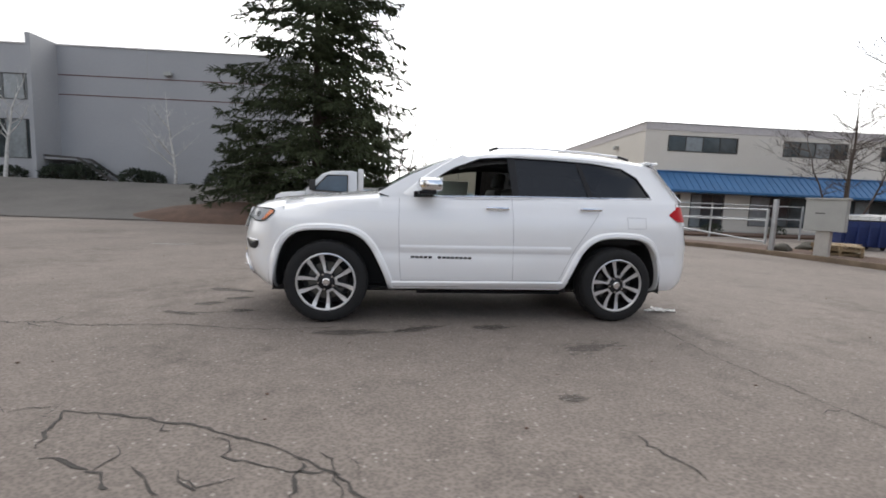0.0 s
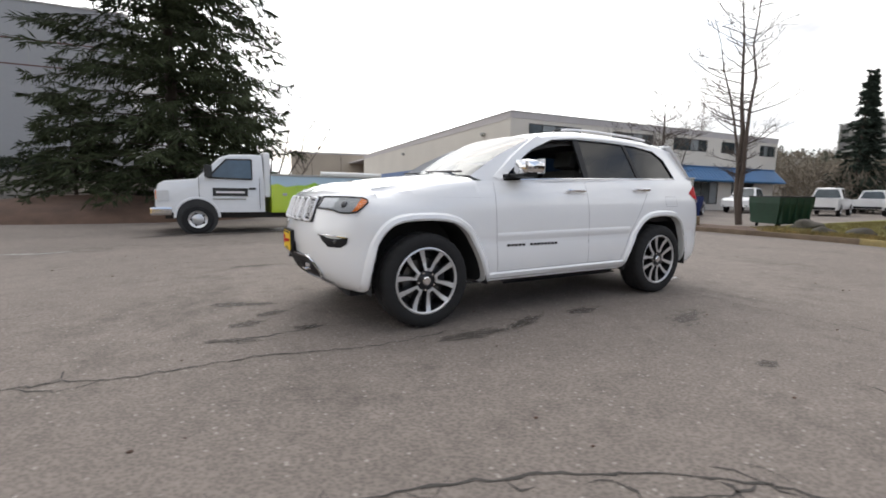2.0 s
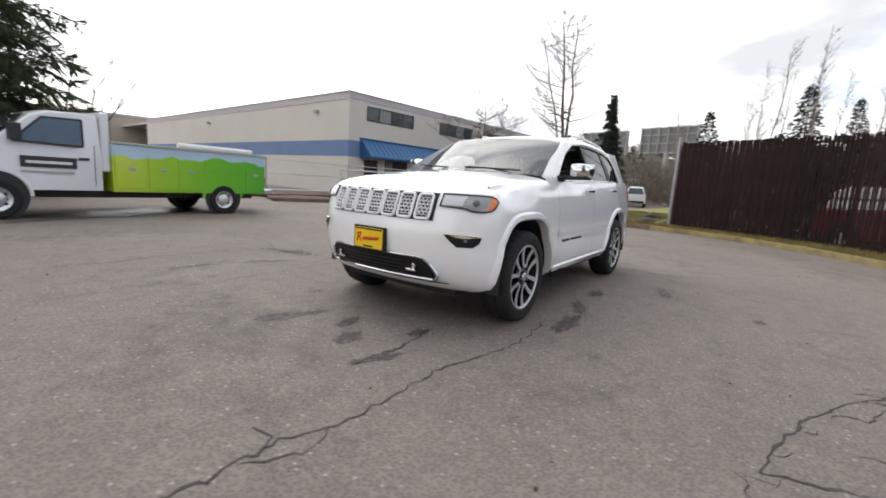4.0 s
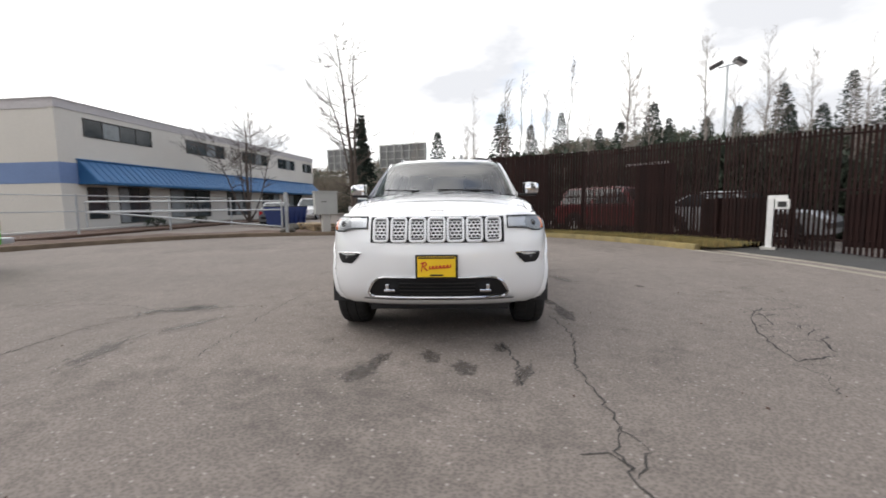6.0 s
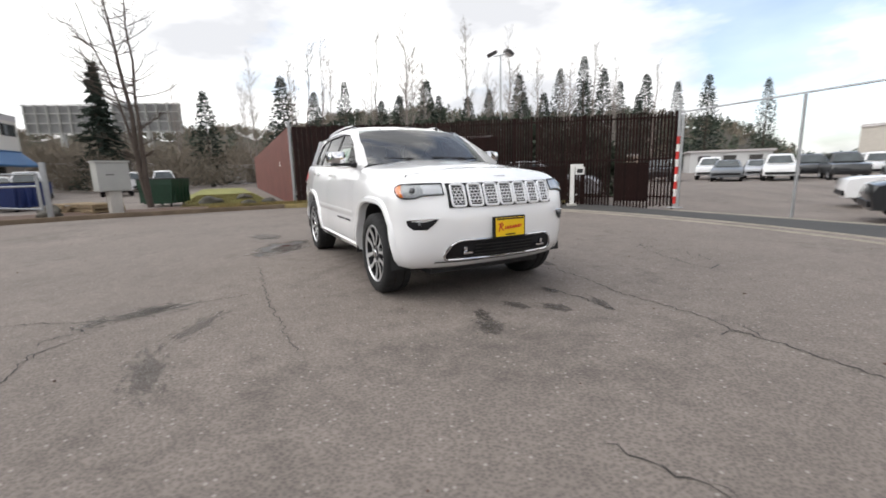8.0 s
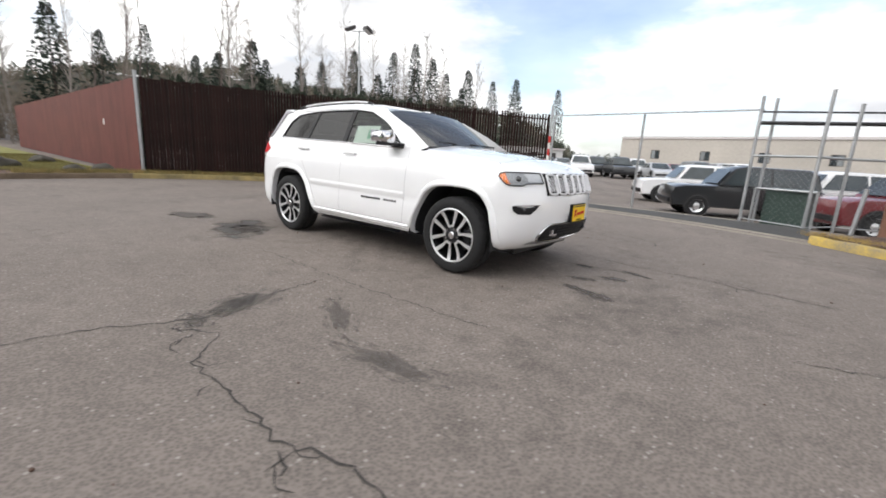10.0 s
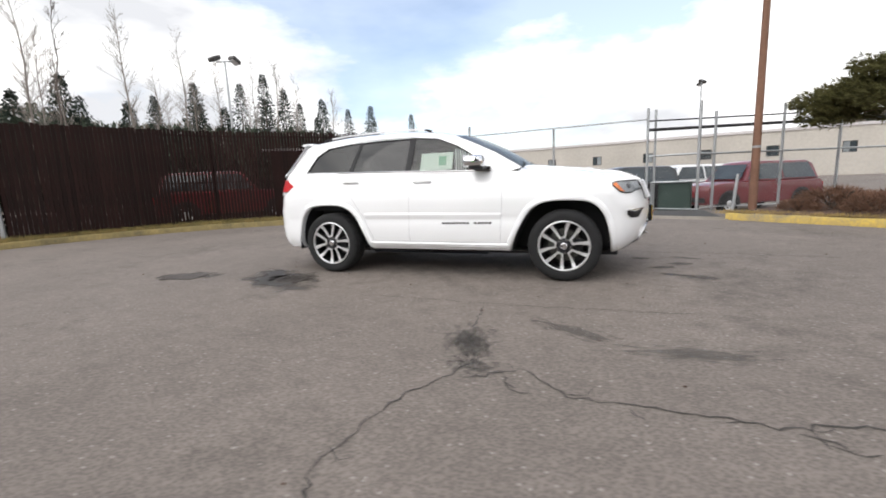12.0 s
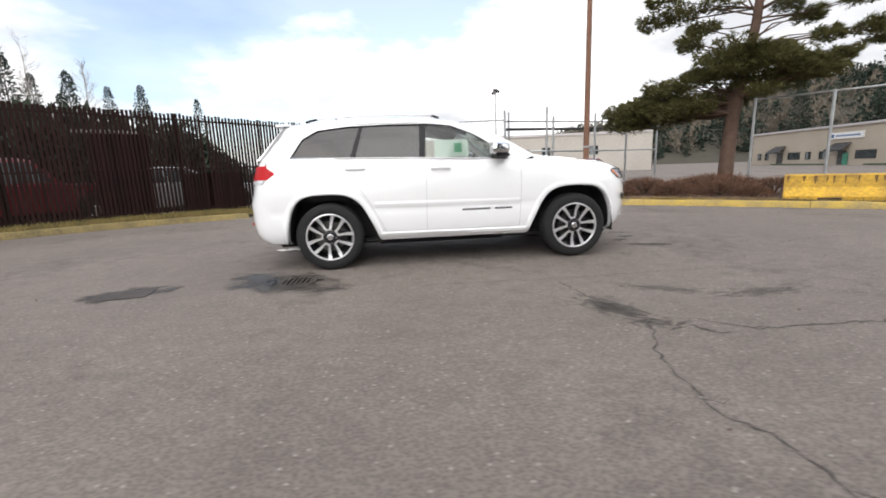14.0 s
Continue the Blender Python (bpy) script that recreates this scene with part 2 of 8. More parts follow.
def pipe(bm, pts, r, sides=6, closed=False):
    """Adds one unbroken round bar along pts."""
    pts = [Vector(p) for p in pts]
    rows, n = [], len(pts)
    for i, p in enumerate(pts):
        a, b = (pts[i - 1], pts[(i + 1) % n]) if closed else (pts[max(0, i - 1)], pts[min(n - 1, i + 1)])
        d = (b - a).normalized()
        u = d.cross(Vector((0.31, 0.17, 0.93))).normalized()
        w = d.cross(u)
        rows.append([p + (u * math.cos(2 * math.pi * k / sides) + w * math.sin(2 * math.pi * k / sides)) * r for k in range(sides)])
    vs = sheet(bm, rows, close=True)
    if closed:
        for k in range(sides):
            q = (k + 1) % sides
            bm.faces.new((vs[-1][k], vs[-1][q], vs[0][q], vs[0][k]))
    else:
        bm.faces.new(vs[0][::-1])
        bm.faces.new(vs[-1])
    bmesh.ops.recalc_face_normals(bm, faces=bm.faces)
    return bm


def spline(pts, steps):
    """Points along a smooth line through pts."""
    out = []
    for i in range(len(pts) - 1):
        p0, p1, p2, p3 = (Vector(pts[max(0, min(len(pts) - 1, k))]) for k in (i - 1, i, i + 1, i + 2))
        for s in range(steps):
            t = s / steps
            out.append(0.5 * (2 * p1 + (p2 - p0) * t + (2 * p0 - 5 * p1 + 4 * p2 - p3) * t * t + (3 * p1 - p0 - 3 * p2 + p3) * t ** 3))
    out.append(Vector(pts[-1]))
    return out


def ease(a, b, v):
    t = max(0.0, min(1.0, (v - a) / (b - a)))
    return t * t * (3 - 2 * t)


def land(x, y):
    """Height of the ground: level round the turning circle, rising to the grey building, a little lower in the dealer lot."""
    lot = ease(7.6, 11.8, y) * (1 - ease(26, 33, y)) * ease(-7.0, -2.5, x) * (1 - ease(12, 18, x))
    return 1.6 * ease(-12.5, -24.0, y) * ease(-2.0, 4.0, x) - 0.42 * lot


# ---- ground ----
def build_ground():
    xs = sorted({*(float(v) for v in range(-40, 41, 1)), -900.0, -300.0, -120.0, -70.0, 70.0, 120.0, 300.0, 900.0})
    bm = bmesh.new()
    sheet(bm, [[(x, y, land(x, y)) for x in xs] for y in xs])
    ground = part("ground", bm, ASPHALT)
    tagged(ground, "worn grey asphalt paving with pale stone chips", "ground", kind="structure")


build_ground()

KERB_WEST = [(-5.0, -12.6), (-8.3, -10.9), (-10.3, -8.5), (-10.95, -5.8), (-11.05, -2.8), (-10.95, -0.2), (-10.1, 1.9), (-8.75, 3.55), (-7.0, 4.8), (-5.7, 5.45), (-4.6, 5.75)]
KERB_EAST = [(4.4, 5.45), (5.0, 4.95), (6.0, 4.2), (7.1, 3.3), (9.0, 1.7), (12.5, -0.9), (20, -4.5), (34, -7.0)]


def ribbon(bm, line, half, z0, z1, side=0.0):
    """A raised strip with a flat top along a line."""
    rows = []
    for i, p in enumerate(line):
        d = (line[min(i + 1, len(line) - 1)] - line[max(i - 1, 0)]).normalized()
        n = Vector((-d.y, d.x, 0))
        c = p + n * side
        rows.append([c - n * half + Vector((0, 0, z0)), c - n * (half - 0.02) + Vector((0, 0, z1)), c + n * (half - 0.02) + Vector((0, 0, z1)), c + n * half + Vector((0, 0, z0))])
    sheet(bm, rows)
    return bm


# ---- the white sport utility car ----
CHROME = material("bright chrome", (0.75, 0.75, 0.77), 0.08, metal=1.0, vary=0.02)
MACHINED = material("machined aluminium", (0.66, 0.66, 0.67), 0.3, metal=0.6, vary=0.05)
DARK_METAL = material("dark grey painted metal", (0.022, 0.022, 0.025), 0.4, metal=0.5, vary=0.15)
DISC_METAL = material("brake steel", (0.13, 0.13, 0.125), 0.35, metal=1.0, vary=0.1)
RUBBER = material("tyre rubber", (0.013, 0.013, 0.014), 0.85, vary=0.2, bump=0.3, bump_scale=120)
TRIM = material("satin black trim", (0.014, 0.014, 0.016), 0.45, vary=0.2, spec=0.25)
CABIN = material("black cabin lining", (0.02, 0.02, 0.022), 0.8, vary=0.2)
LEATHER = material("dark grey seat leather", (0.05, 0.047, 0.045), 0.55, vary=0.2)
GLASS_CLEAR = glass("clear window glass", (0.62, 0.67, 0.64), facing=0.05)
GLASS_SHIELD = glass("windscreen glass", (0.4, 0.45, 0.43), facing=0.2, grazing=0.62)
GLASS_PRIVACY = glass("dark privacy glass", (0.03, 0.032, 0.035), facing=0.06)
GLASS_LAMP = glass("clear lamp lens", (0.85, 0.86, 0.87), facing=0.04)
AMBER = material("amber lens", (0.9, 0.22, 0.03), 0.15, vary=0.08, coat=1.0)
RED_LENS = material("red lamp lens", (0.45, 0.01, 0.015), 0.35, vary=0.08, spec=0.15)
LAMP_SILVER = material("lamp reflector", (0.66, 0.67, 0.69), 0.3, metal=0.45, vary=0.1)
YELLOW = material("yellow plate", (0.85, 0.55, 0.01), 0.45, vary=0.05)
RED_INK = material("red lettering", (0.5, 0.02, 0.01), 0.5, vary=0.05)
SATIN = material("satin silver plastic", (0.78, 0.78, 0.8), 0.3, metal=0.3, vary=0.04)
LAMP_HOUSE = material("grey lamp housing", (0.36, 0.37, 0.38), 0.4, metal=0.2, vary=0.2)
PROJECTOR = material("smoked lamp projector", (0.1, 0.1, 0.105), 0.12, metal=0.4, vary=0.1)
GAP = material("panel joint rubber", (0.36, 0.36, 0.38), 0.7, vary=0.1)
PAPER = material("pale sticker paper", (0.72, 0.8, 0.74), 0.7, vary=0.05)
PAPER_GREEN = material("green print", (0.2, 0.45, 0.3), 0.7, vary=0.1)


def facing(bm, centre):
    """Turns all faces away from centre, so that panes mirror on their outer side."""
    bm.normal_update()
    for face in bm.faces:
        if face.normal.dot(face.calc_center_median() - Vector(centre)) < 0:
            face.normal_flip()
    return bm


def lerp_table(table, v):
    xs, ys = zip(*table)
    return float(np.interp(v, xs, ys))


SIDE = [(0.80, 0.30), (0.90, 0.325), (0.94, 0.40), (0.955, 0.50), (0.957, 0.60), (0.945, 0.69), (0.952, 0.74), (0.952, 0.85), (0.945, 0.95),
        (0.932, 1.03), (0.912, 1.10)]
BELT = [(-2.3, 1.285), (-1.8, 1.275), (-1.1, 1.255), (-0.3, 1.235), (0.65, 1.2), (1.0, 1.195), (1.4, 1.155), (1.85, 1.09)]
HOOD = [(0.95, 1.275), (1.0, 1.272), (1.35, 1.235), (1.63, 1.205), (1.85, 1.17)]
PLAN = [(-2.1, 0.958), (-1.4, 0.995), (-0.5, 0.985), (0.6, 0.985), (1.4, 0.995), (1.85, 0.97)]
FRONT_X = [(0.28, 2.02), (0.33, 2.16), (0.42, 2.26), (0.55, 2.315), (0.7, 2.34), (0.8, 2.335), (0.9, 2.305), (1.0, 2.27), (1.06, 2.235), (1.09, 2.2)]
REAR_X = [(0.3, -2.2), (0.36, -2.34), (0.45, -2.4), (0.6, -2.425), (0.78, -2.43), (0.84, -2.41), (0.9, -2.385), (1.0, -2.37), (1.2, -2.31), (1.29, -2.27)]


def shoulder(x, z):
    """How far the front wings draw in towards the bonnet."""
    return 1 - 0.085 * ease(1.25, 1.85, x) * ease(0.96, 1.1, z)


def side_y(x, z):
    """Half width of the lower body."""
    base = float(np.interp(z, [p[1] for p in SIDE] + [1.25], [p[0] for p in SIDE] + [0.86]))
    return base * lerp_table(PLAN, x) * shoulder(x, z)


def front_at(y, z):
    w = side_y(1.85, z)
    return 1.85 + (lerp_table(FRONT_X, z) - 1.85) * math.sqrt(max(0.0, 1 - (abs(y) / w) ** 2.3))


def rear_at(y, z):
    w = side_y(-2.1, z)
    return -2.1 + (lerp_table(REAR_X, z) + 2.1) * math.sqrt(max(0.0, 1 - (abs(y) / w) ** 3.6))


def plan_y(x, z):
    """Half width of the lower body, round the front corner too."""
    if x <= 1.85:
        return side_y(max(-2.1, x), z)
    t = min(1.0, (x - 1.85) / (lerp_table(FRONT_X, z) - 1.85))
    return side_y(1.85, z) * (1 - t * t) ** (1 / 2.3)


def car_section(x):
    """Half outline of the body at x, from the floor to the sill of the windows or the middle of the bonnet."""
    f, top = lerp_table(PLAN, x), lerp_table(BELT, x)
    pts = [(0.0, 0.28), (0.5, 0.28)] + [(y * f * shoulder(x, z), min(z, top - 0.025)) for y, z in SIDE]
    if x > 0.98:
        h = lerp_table(HOOD, x)
        pts += [(0.885 * f * shoulder(x, 1.1), top - 0.02), (0.845 * f * shoulder(x, 1.1), top + 0.005), (0.77 * f, top + 0.025), (0.60 * f, h - 0.03), (0.40, h - 0.008), (0.2, h), (0.0, h + 0.003)]
    else:
        pts += [(0.885 * f, top - 0.055), (0.86 * f, top), (0.81, top - 0.005), (0.80, 0.8), (0.6, 0.68), (0.3, 0.68), (0.0, 0.68)]
    return pts


HUBS = ((1.457, 0.375), (-1.457, 0.375))


# wheel arch outline from the door side over the top, as distances from the hub
ARCH = ((0.58, -0.07), (0.53, 0.08), (0.465, 0.22), (0.40, 0.335), (0.325, 0.42), (0.22, 0.474), (0.08, 0.494), (-0.08, 0.494), (-0.21, 0.482), (-0.315, 0.437), (-0.39, 0.345), (-0.435, 0.22), (-0.46, 0.08), (-0.468, -0.07))


def arch_line(hx, grow):
    """The arch outline round one hub, widened by grow."""
    fine = spline([Vector((d, 0, z)) for d, z in ARCH], 3)
    out = []
    for k, p in enumerate(fine):
        way = (fine[min(k + 1, len(fine) - 1)] - fine[max(k - 1, 0)]).normalized()
        q = p + Vector((-way.z, 0, way.x)) * -grow
        out.append((hx - q.x * math.copysign(1, hx), 0.375 + q.z))
    return out


def in_arch(x, z):
    for hx, hz in HUBS:
        line = arch_line(hx, 0.03)
        hit = False
        for (x0, z0), (x1, z1) in zip(line, line[1:] + line[:1]):
            if (z0 > z) != (z1 > z) and x < x0 + (z - z0) / (z1 - z0) * (x1 - x0):
                hit = not hit
        if hit or (z < 0.31 and abs(x - hx) < 0.52):
            return True
    return False


def car_body(parent):
    bm = bmesh.new()
    xs = [round(v, 3) for v in np.arange(-2.1, 1.851, 0.05)]
    xs = sorted({*xs, 0.99, 0.97})
    rows = []
    for x in xs:
        half = car_section(x)
        dense = []
        for (y0, z0), (y1, z1) in zip(half, half[1:]):
            n = 2 if abs(z1 - z0) > 0.05 or abs(y1 - y0) > 0.12 else 1
            dense += [(y0 + (y1 - y0) * k / n, z0 + (z1 - z0) * k / n) for k in range(n)]
        dense.append(half[-1])
        rows.append(dense)
    n = max(len(r) for r in rows)
    rows = [[(lambda q: (q[0], q[1]))(r[min(int(k), len(r) - 1)]) for k in np.linspace(0, len(r) - 1, n)] for r in rows]
    for s in (1, -1):
        grid = [[(x, s * y, z) for y, z in row] for x, row in zip(xs, rows)]
        sheet(bm, grid)
    zs = [0.28, 0.3, 0.33, 0.37, 0.42, 0.48, 0.55, 0.62, 0.69, 0.74, 0.8, 0.85, 0.9, 0.95, 1.0, 1.03, 1.06]
    turns = [radians(a) for a in np.linspace(-90, 90, 49)]

    def ring(z):
        out = []
        for a in turns:
            y = side_y(1.85, z) * math.sin(a)
            out.append((front_at(y, z), y, z))
        return out
    front = [ring(z) for z in zs]
    edge = front[-1]
    last = car_section(1.85)[13:]
    ys, hz = [p[0] for p in last][::-1], [p[1] for p in last][::-1]
    for t in (0.12, 0.3, 0.55, 0.8, 1.0):
        row = []
        for x, y, z in edge:
            y1 = y * (0.94 + 0.06 * (abs(y) / max(abs(p[1]) for p in edge)) ** 6)
            z1 = float(np.interp(abs(y1), ys, hz))
            q = 1 - (1 - t) ** 2
            row.append((x + (1.85 - x) * t, y + (y1 - y) * t, z + (z1 - z) * q))
        front.append(row)
    sheet(bm, front)
    back = [[(rear_at(side_y(-2.1, z) * math.sin(a), z), side_y(-2.1, z) * math.sin(a), z) for a in turns]
            for z in (0.3, 0.33, 0.36, 0.4, 0.45, 0.52, 0.6, 0.7, 0.78, 0.83, 0.88, 0.95, 1.05, 1.12, 1.2, 1.25, 1.285)]
    sheet(bm, back)
    bmesh.ops.remove_doubles(bm, verts=bm.verts, dist=0.004)
    cut = [f for f in bm.faces if abs(f.calc_center_median().y) > 0.5 and f.calc_center_median().z < 0.95
           and in_arch(f.calc_center_median().x, f.calc_center_median().z)]
    bmesh.ops.delete(bm, geom=cut, context="FACES")
    bmesh.ops.recalc_face_normals(bm, faces=bm.faces)
    for f in bm.faces:
        c = f.calc_center_median()
        if (c.x < 0.985 and abs(c.y) < 0.84 and c.z < 1.26 and c.x > -2.12 and c.z > 0.5) or c.z < 0.292:
            f.material_index = 1
    return part("body", bm, (WHITE_PAINT, CABIN), parent, "white painted steel body", smooth=True)


def strip_on_side(bm, pts, width, lift, s, lo=0.0):
    """A thin band that follows the body side along (x, z) points."""
    line = [Vector((x, 0, z)) for x, z in pts]
    rows = []
    for i, p in enumerate(line):
        d = (line[min(i + 1, len(line) - 1)] - line[max(i - 1, 0)]).normalized()
        n = Vector((-d.z, 0, d.x)) * width / 2
        rows.append([(q.x, s * (side_y(q.x, q.z) + l), q.z) for q, l in ((p - n, lo), (p - n * 0.8, lift), (p + n * 0.8, lift), (p + n, lo))])
    sheet(bm, rows)


def car_wheel(parent, hx, s):
    wheel = part("wheel", tyre_mesh(s), RUBBER, parent, "black all-season tyre on a ten-spoke alloy rim", smooth=True)
    wheel.location = (hx, s * 0.815, 0.385)

    def turned(profile, sides=48):
        bm = bmesh.new()
        sheet(bm, [[(r * math.cos(2 * math.pi * k / sides), s * y, r * math.sin(2 * math.pi * k / sides)) for k in range(sides)] for r, y in profile], close=True)
        return bm
    part("rim_barrel", turned([(0.245, -0.1), (0.238, 0.0), (0.247, 0.09), (0.256, 0.115)]), DARK_METAL, wheel, smooth=True)
    part("rim_lip", turned([(0.252, 0.095), (0.254, 0.116), (0.262, 0.124), (0.273, 0.121), (0.276, 0.108)]), MACHINED, wheel, "machined bright rim edge", smooth=True)
    part("brake_disc", turned([(0.02, 0.02), (0.175, 0.02), (0.178, -0.01), (0.02, -0.01)]), DISC_METAL, wheel)
    part("well_plate", turned([(0.0, -0.02), (0.23, -0.02)]), CABIN, wheel)
    bm = bmesh.new()
    box(bm, -0.19, -0.1, -0.02, 0.05, -0.07, 0.07, 0.012)
    if s < 0:
        bmesh.ops.transform(bm, matrix=Matrix.Rotation(math.pi, 4, "Z"), verts=bm.verts)
    part("brake_caliper", bm, DARK_METAL, wheel)
    for k in range(5):
        for d in (-1, 1):
            base, tip = 2 * math.pi * k / 5 + 0.5 + d * 0.27, 2 * math.pi * k / 5 + 0.5 + d * 0.375
            for name, mat, hw0, hw1, y0, y1 in (("spoke_back", DARK_METAL, 0.014, 0.024, 0.03, 0.098), ("spoke_face", MACHINED, 0.0095, 0.0215, 0.098, 0.106)):
                bm = bmesh.new()
                rows = []
                for t in (0.0, 0.35, 0.7, 1.0):
                    ang, r = base + (tip - base) * t, 0.088 + 0.17 * t
                    c = Vector((math.cos(ang) * r, 0, math.sin(ang) * r))
                    n = Vector((-math.sin(ang), 0, math.cos(ang))) * (hw0 + (hw1 - hw0) * t)
                    dish = 0.012 * math.sin(math.pi * t)
                    rows.append([tuple(c + n * e) for e in (-1, 1)] + [y0 - dish, y1 - dish + 0.008 * t])
                grid = [[(a[0], s * lo, a[2]), (a[0], s * hi, a[2]), (b[0], s * hi, b[2]), (b[0], s * lo, b[2])] for a, b, lo, hi in rows]
                vs = sheet(bm, grid, close=True)
                bm.faces.new(vs[0])
                bm.faces.new(vs[-1])
                bmesh.ops.recalc_face_normals(bm, faces=bm.faces)
                part(name, bm, mat, wheel)
        mid = 2 * math.pi * k / 5 + 0.5
        bm = bmesh.new()
        sheet(bm, [[(r * math.cos(mid + a), s * y, r * math.sin(mid + a)) for r, y in ((0.08, 0.09), (0.082, 0.104), (0.099 + 0.012 * abs(a) / 0.36, 0.105), (0.1 + 0.012 * abs(a) / 0.36, 0.08))] for a in np.linspace(-0.36, 0.36, 9)])
        part("spoke_bridge", bm, MACHINED, wheel, "bright rounded foot of two spokes", smooth=True)
    part("hub", turned([(0.0, 0.108), (0.03, 0.108), (0.045, 0.1), (0.085, 0.092), (0.088, 0.04)], 24), DARK_METAL, wheel, smooth=True)
    part("hub_cap", turned([(0.0, 0.12), (0.028, 0.119), (0.036, 0.112), (0.037, 0.1)], 20), CHROME, wheel, smooth=True)
    for k in range(5):
        a = 2 * math.pi * k / 5 + 0.5 + math.pi / 5
        bm = tube(bmesh.new(), (0.072 * math.cos(a), s * 0.08, 0.072 * math.sin(a)), (0.072 * math.cos(a), s * 0.112, 0.072 * math.sin(a)), 0.0115, 0.0095, 6)
        part("wheel_nut", bm, CHROME, wheel)
    return wheel


def tyre_mesh(s):
    bm = bmesh.new()
    prof = [(0.27, 0.11), (0.28, 0.128), (0.31, 0.136), (0.35, 0.13), (0.372, 0.115), (0.382, 0.095), (0.385, 0.05), (0.376, 0.047), (0.376, 0.037), (0.385, 0.034),
            (0.385, -0.034), (0.376, -0.037), (0.376, -0.047), (0.385, -0.05), (0.382, -0.095), (0.372, -0.115), (0.33, -0.135), (0.28, -0.128), (0.262, -0.11)]
    n = 120
    notch = [1.0 if abs(y) < 0.036 or r < 0.36 else 0.0 for r, y in prof]
    sheet(bm, [[((r - (0.007 if (k + (2 if y > 0 else 0)) % 4 == 0 and not keep else 0)) * math.cos(2 * math.pi * k / n), s * y,
                 (r - (0.007 if (k + (2 if y > 0 else 0)) % 4 == 0 and not keep else 0)) * math.sin(2 * math.pi * k / n)) for k in range(n)]
               for (r, y), keep in zip(prof, notch)], close=True)
    bmesh.ops.recalc_face_normals(bm, faces=bm.faces)
    return bm


WIN_TOP = [(-1.85, 1.3), (-1.71, 1.5), (-1.54, 1.59), (-1.2, 1.628), (-0.72, 1.64), (-0.3, 1.638), (0.0, 1.612), (0.25, 1.51), (0.44, 1.4), (0.66, 1.22)]
ROOF_Z = [(-2.1, 1.665), (-1.95, 1.685), (-1.75, 1.712), (-1.4, 1.743), (-0.9, 1.76), (-0.4, 1.757), (-0.1, 1.732), (0.1, 1.69), (0.2, 1.66)]


def green_y(x, z):
    """Half width of the glasshouse."""
    y = 0.865 - (z - 1.2) * 0.40 - 0.05 * max(0.0, z - 1.5)
    return y * (1 - 0.10 * ease(-1.1, -2.3, x)) * (1 - 0.06 * ease(0.0, 0.95, x))


def win_low(x):
    return lerp_table(BELT, x) + 0.012


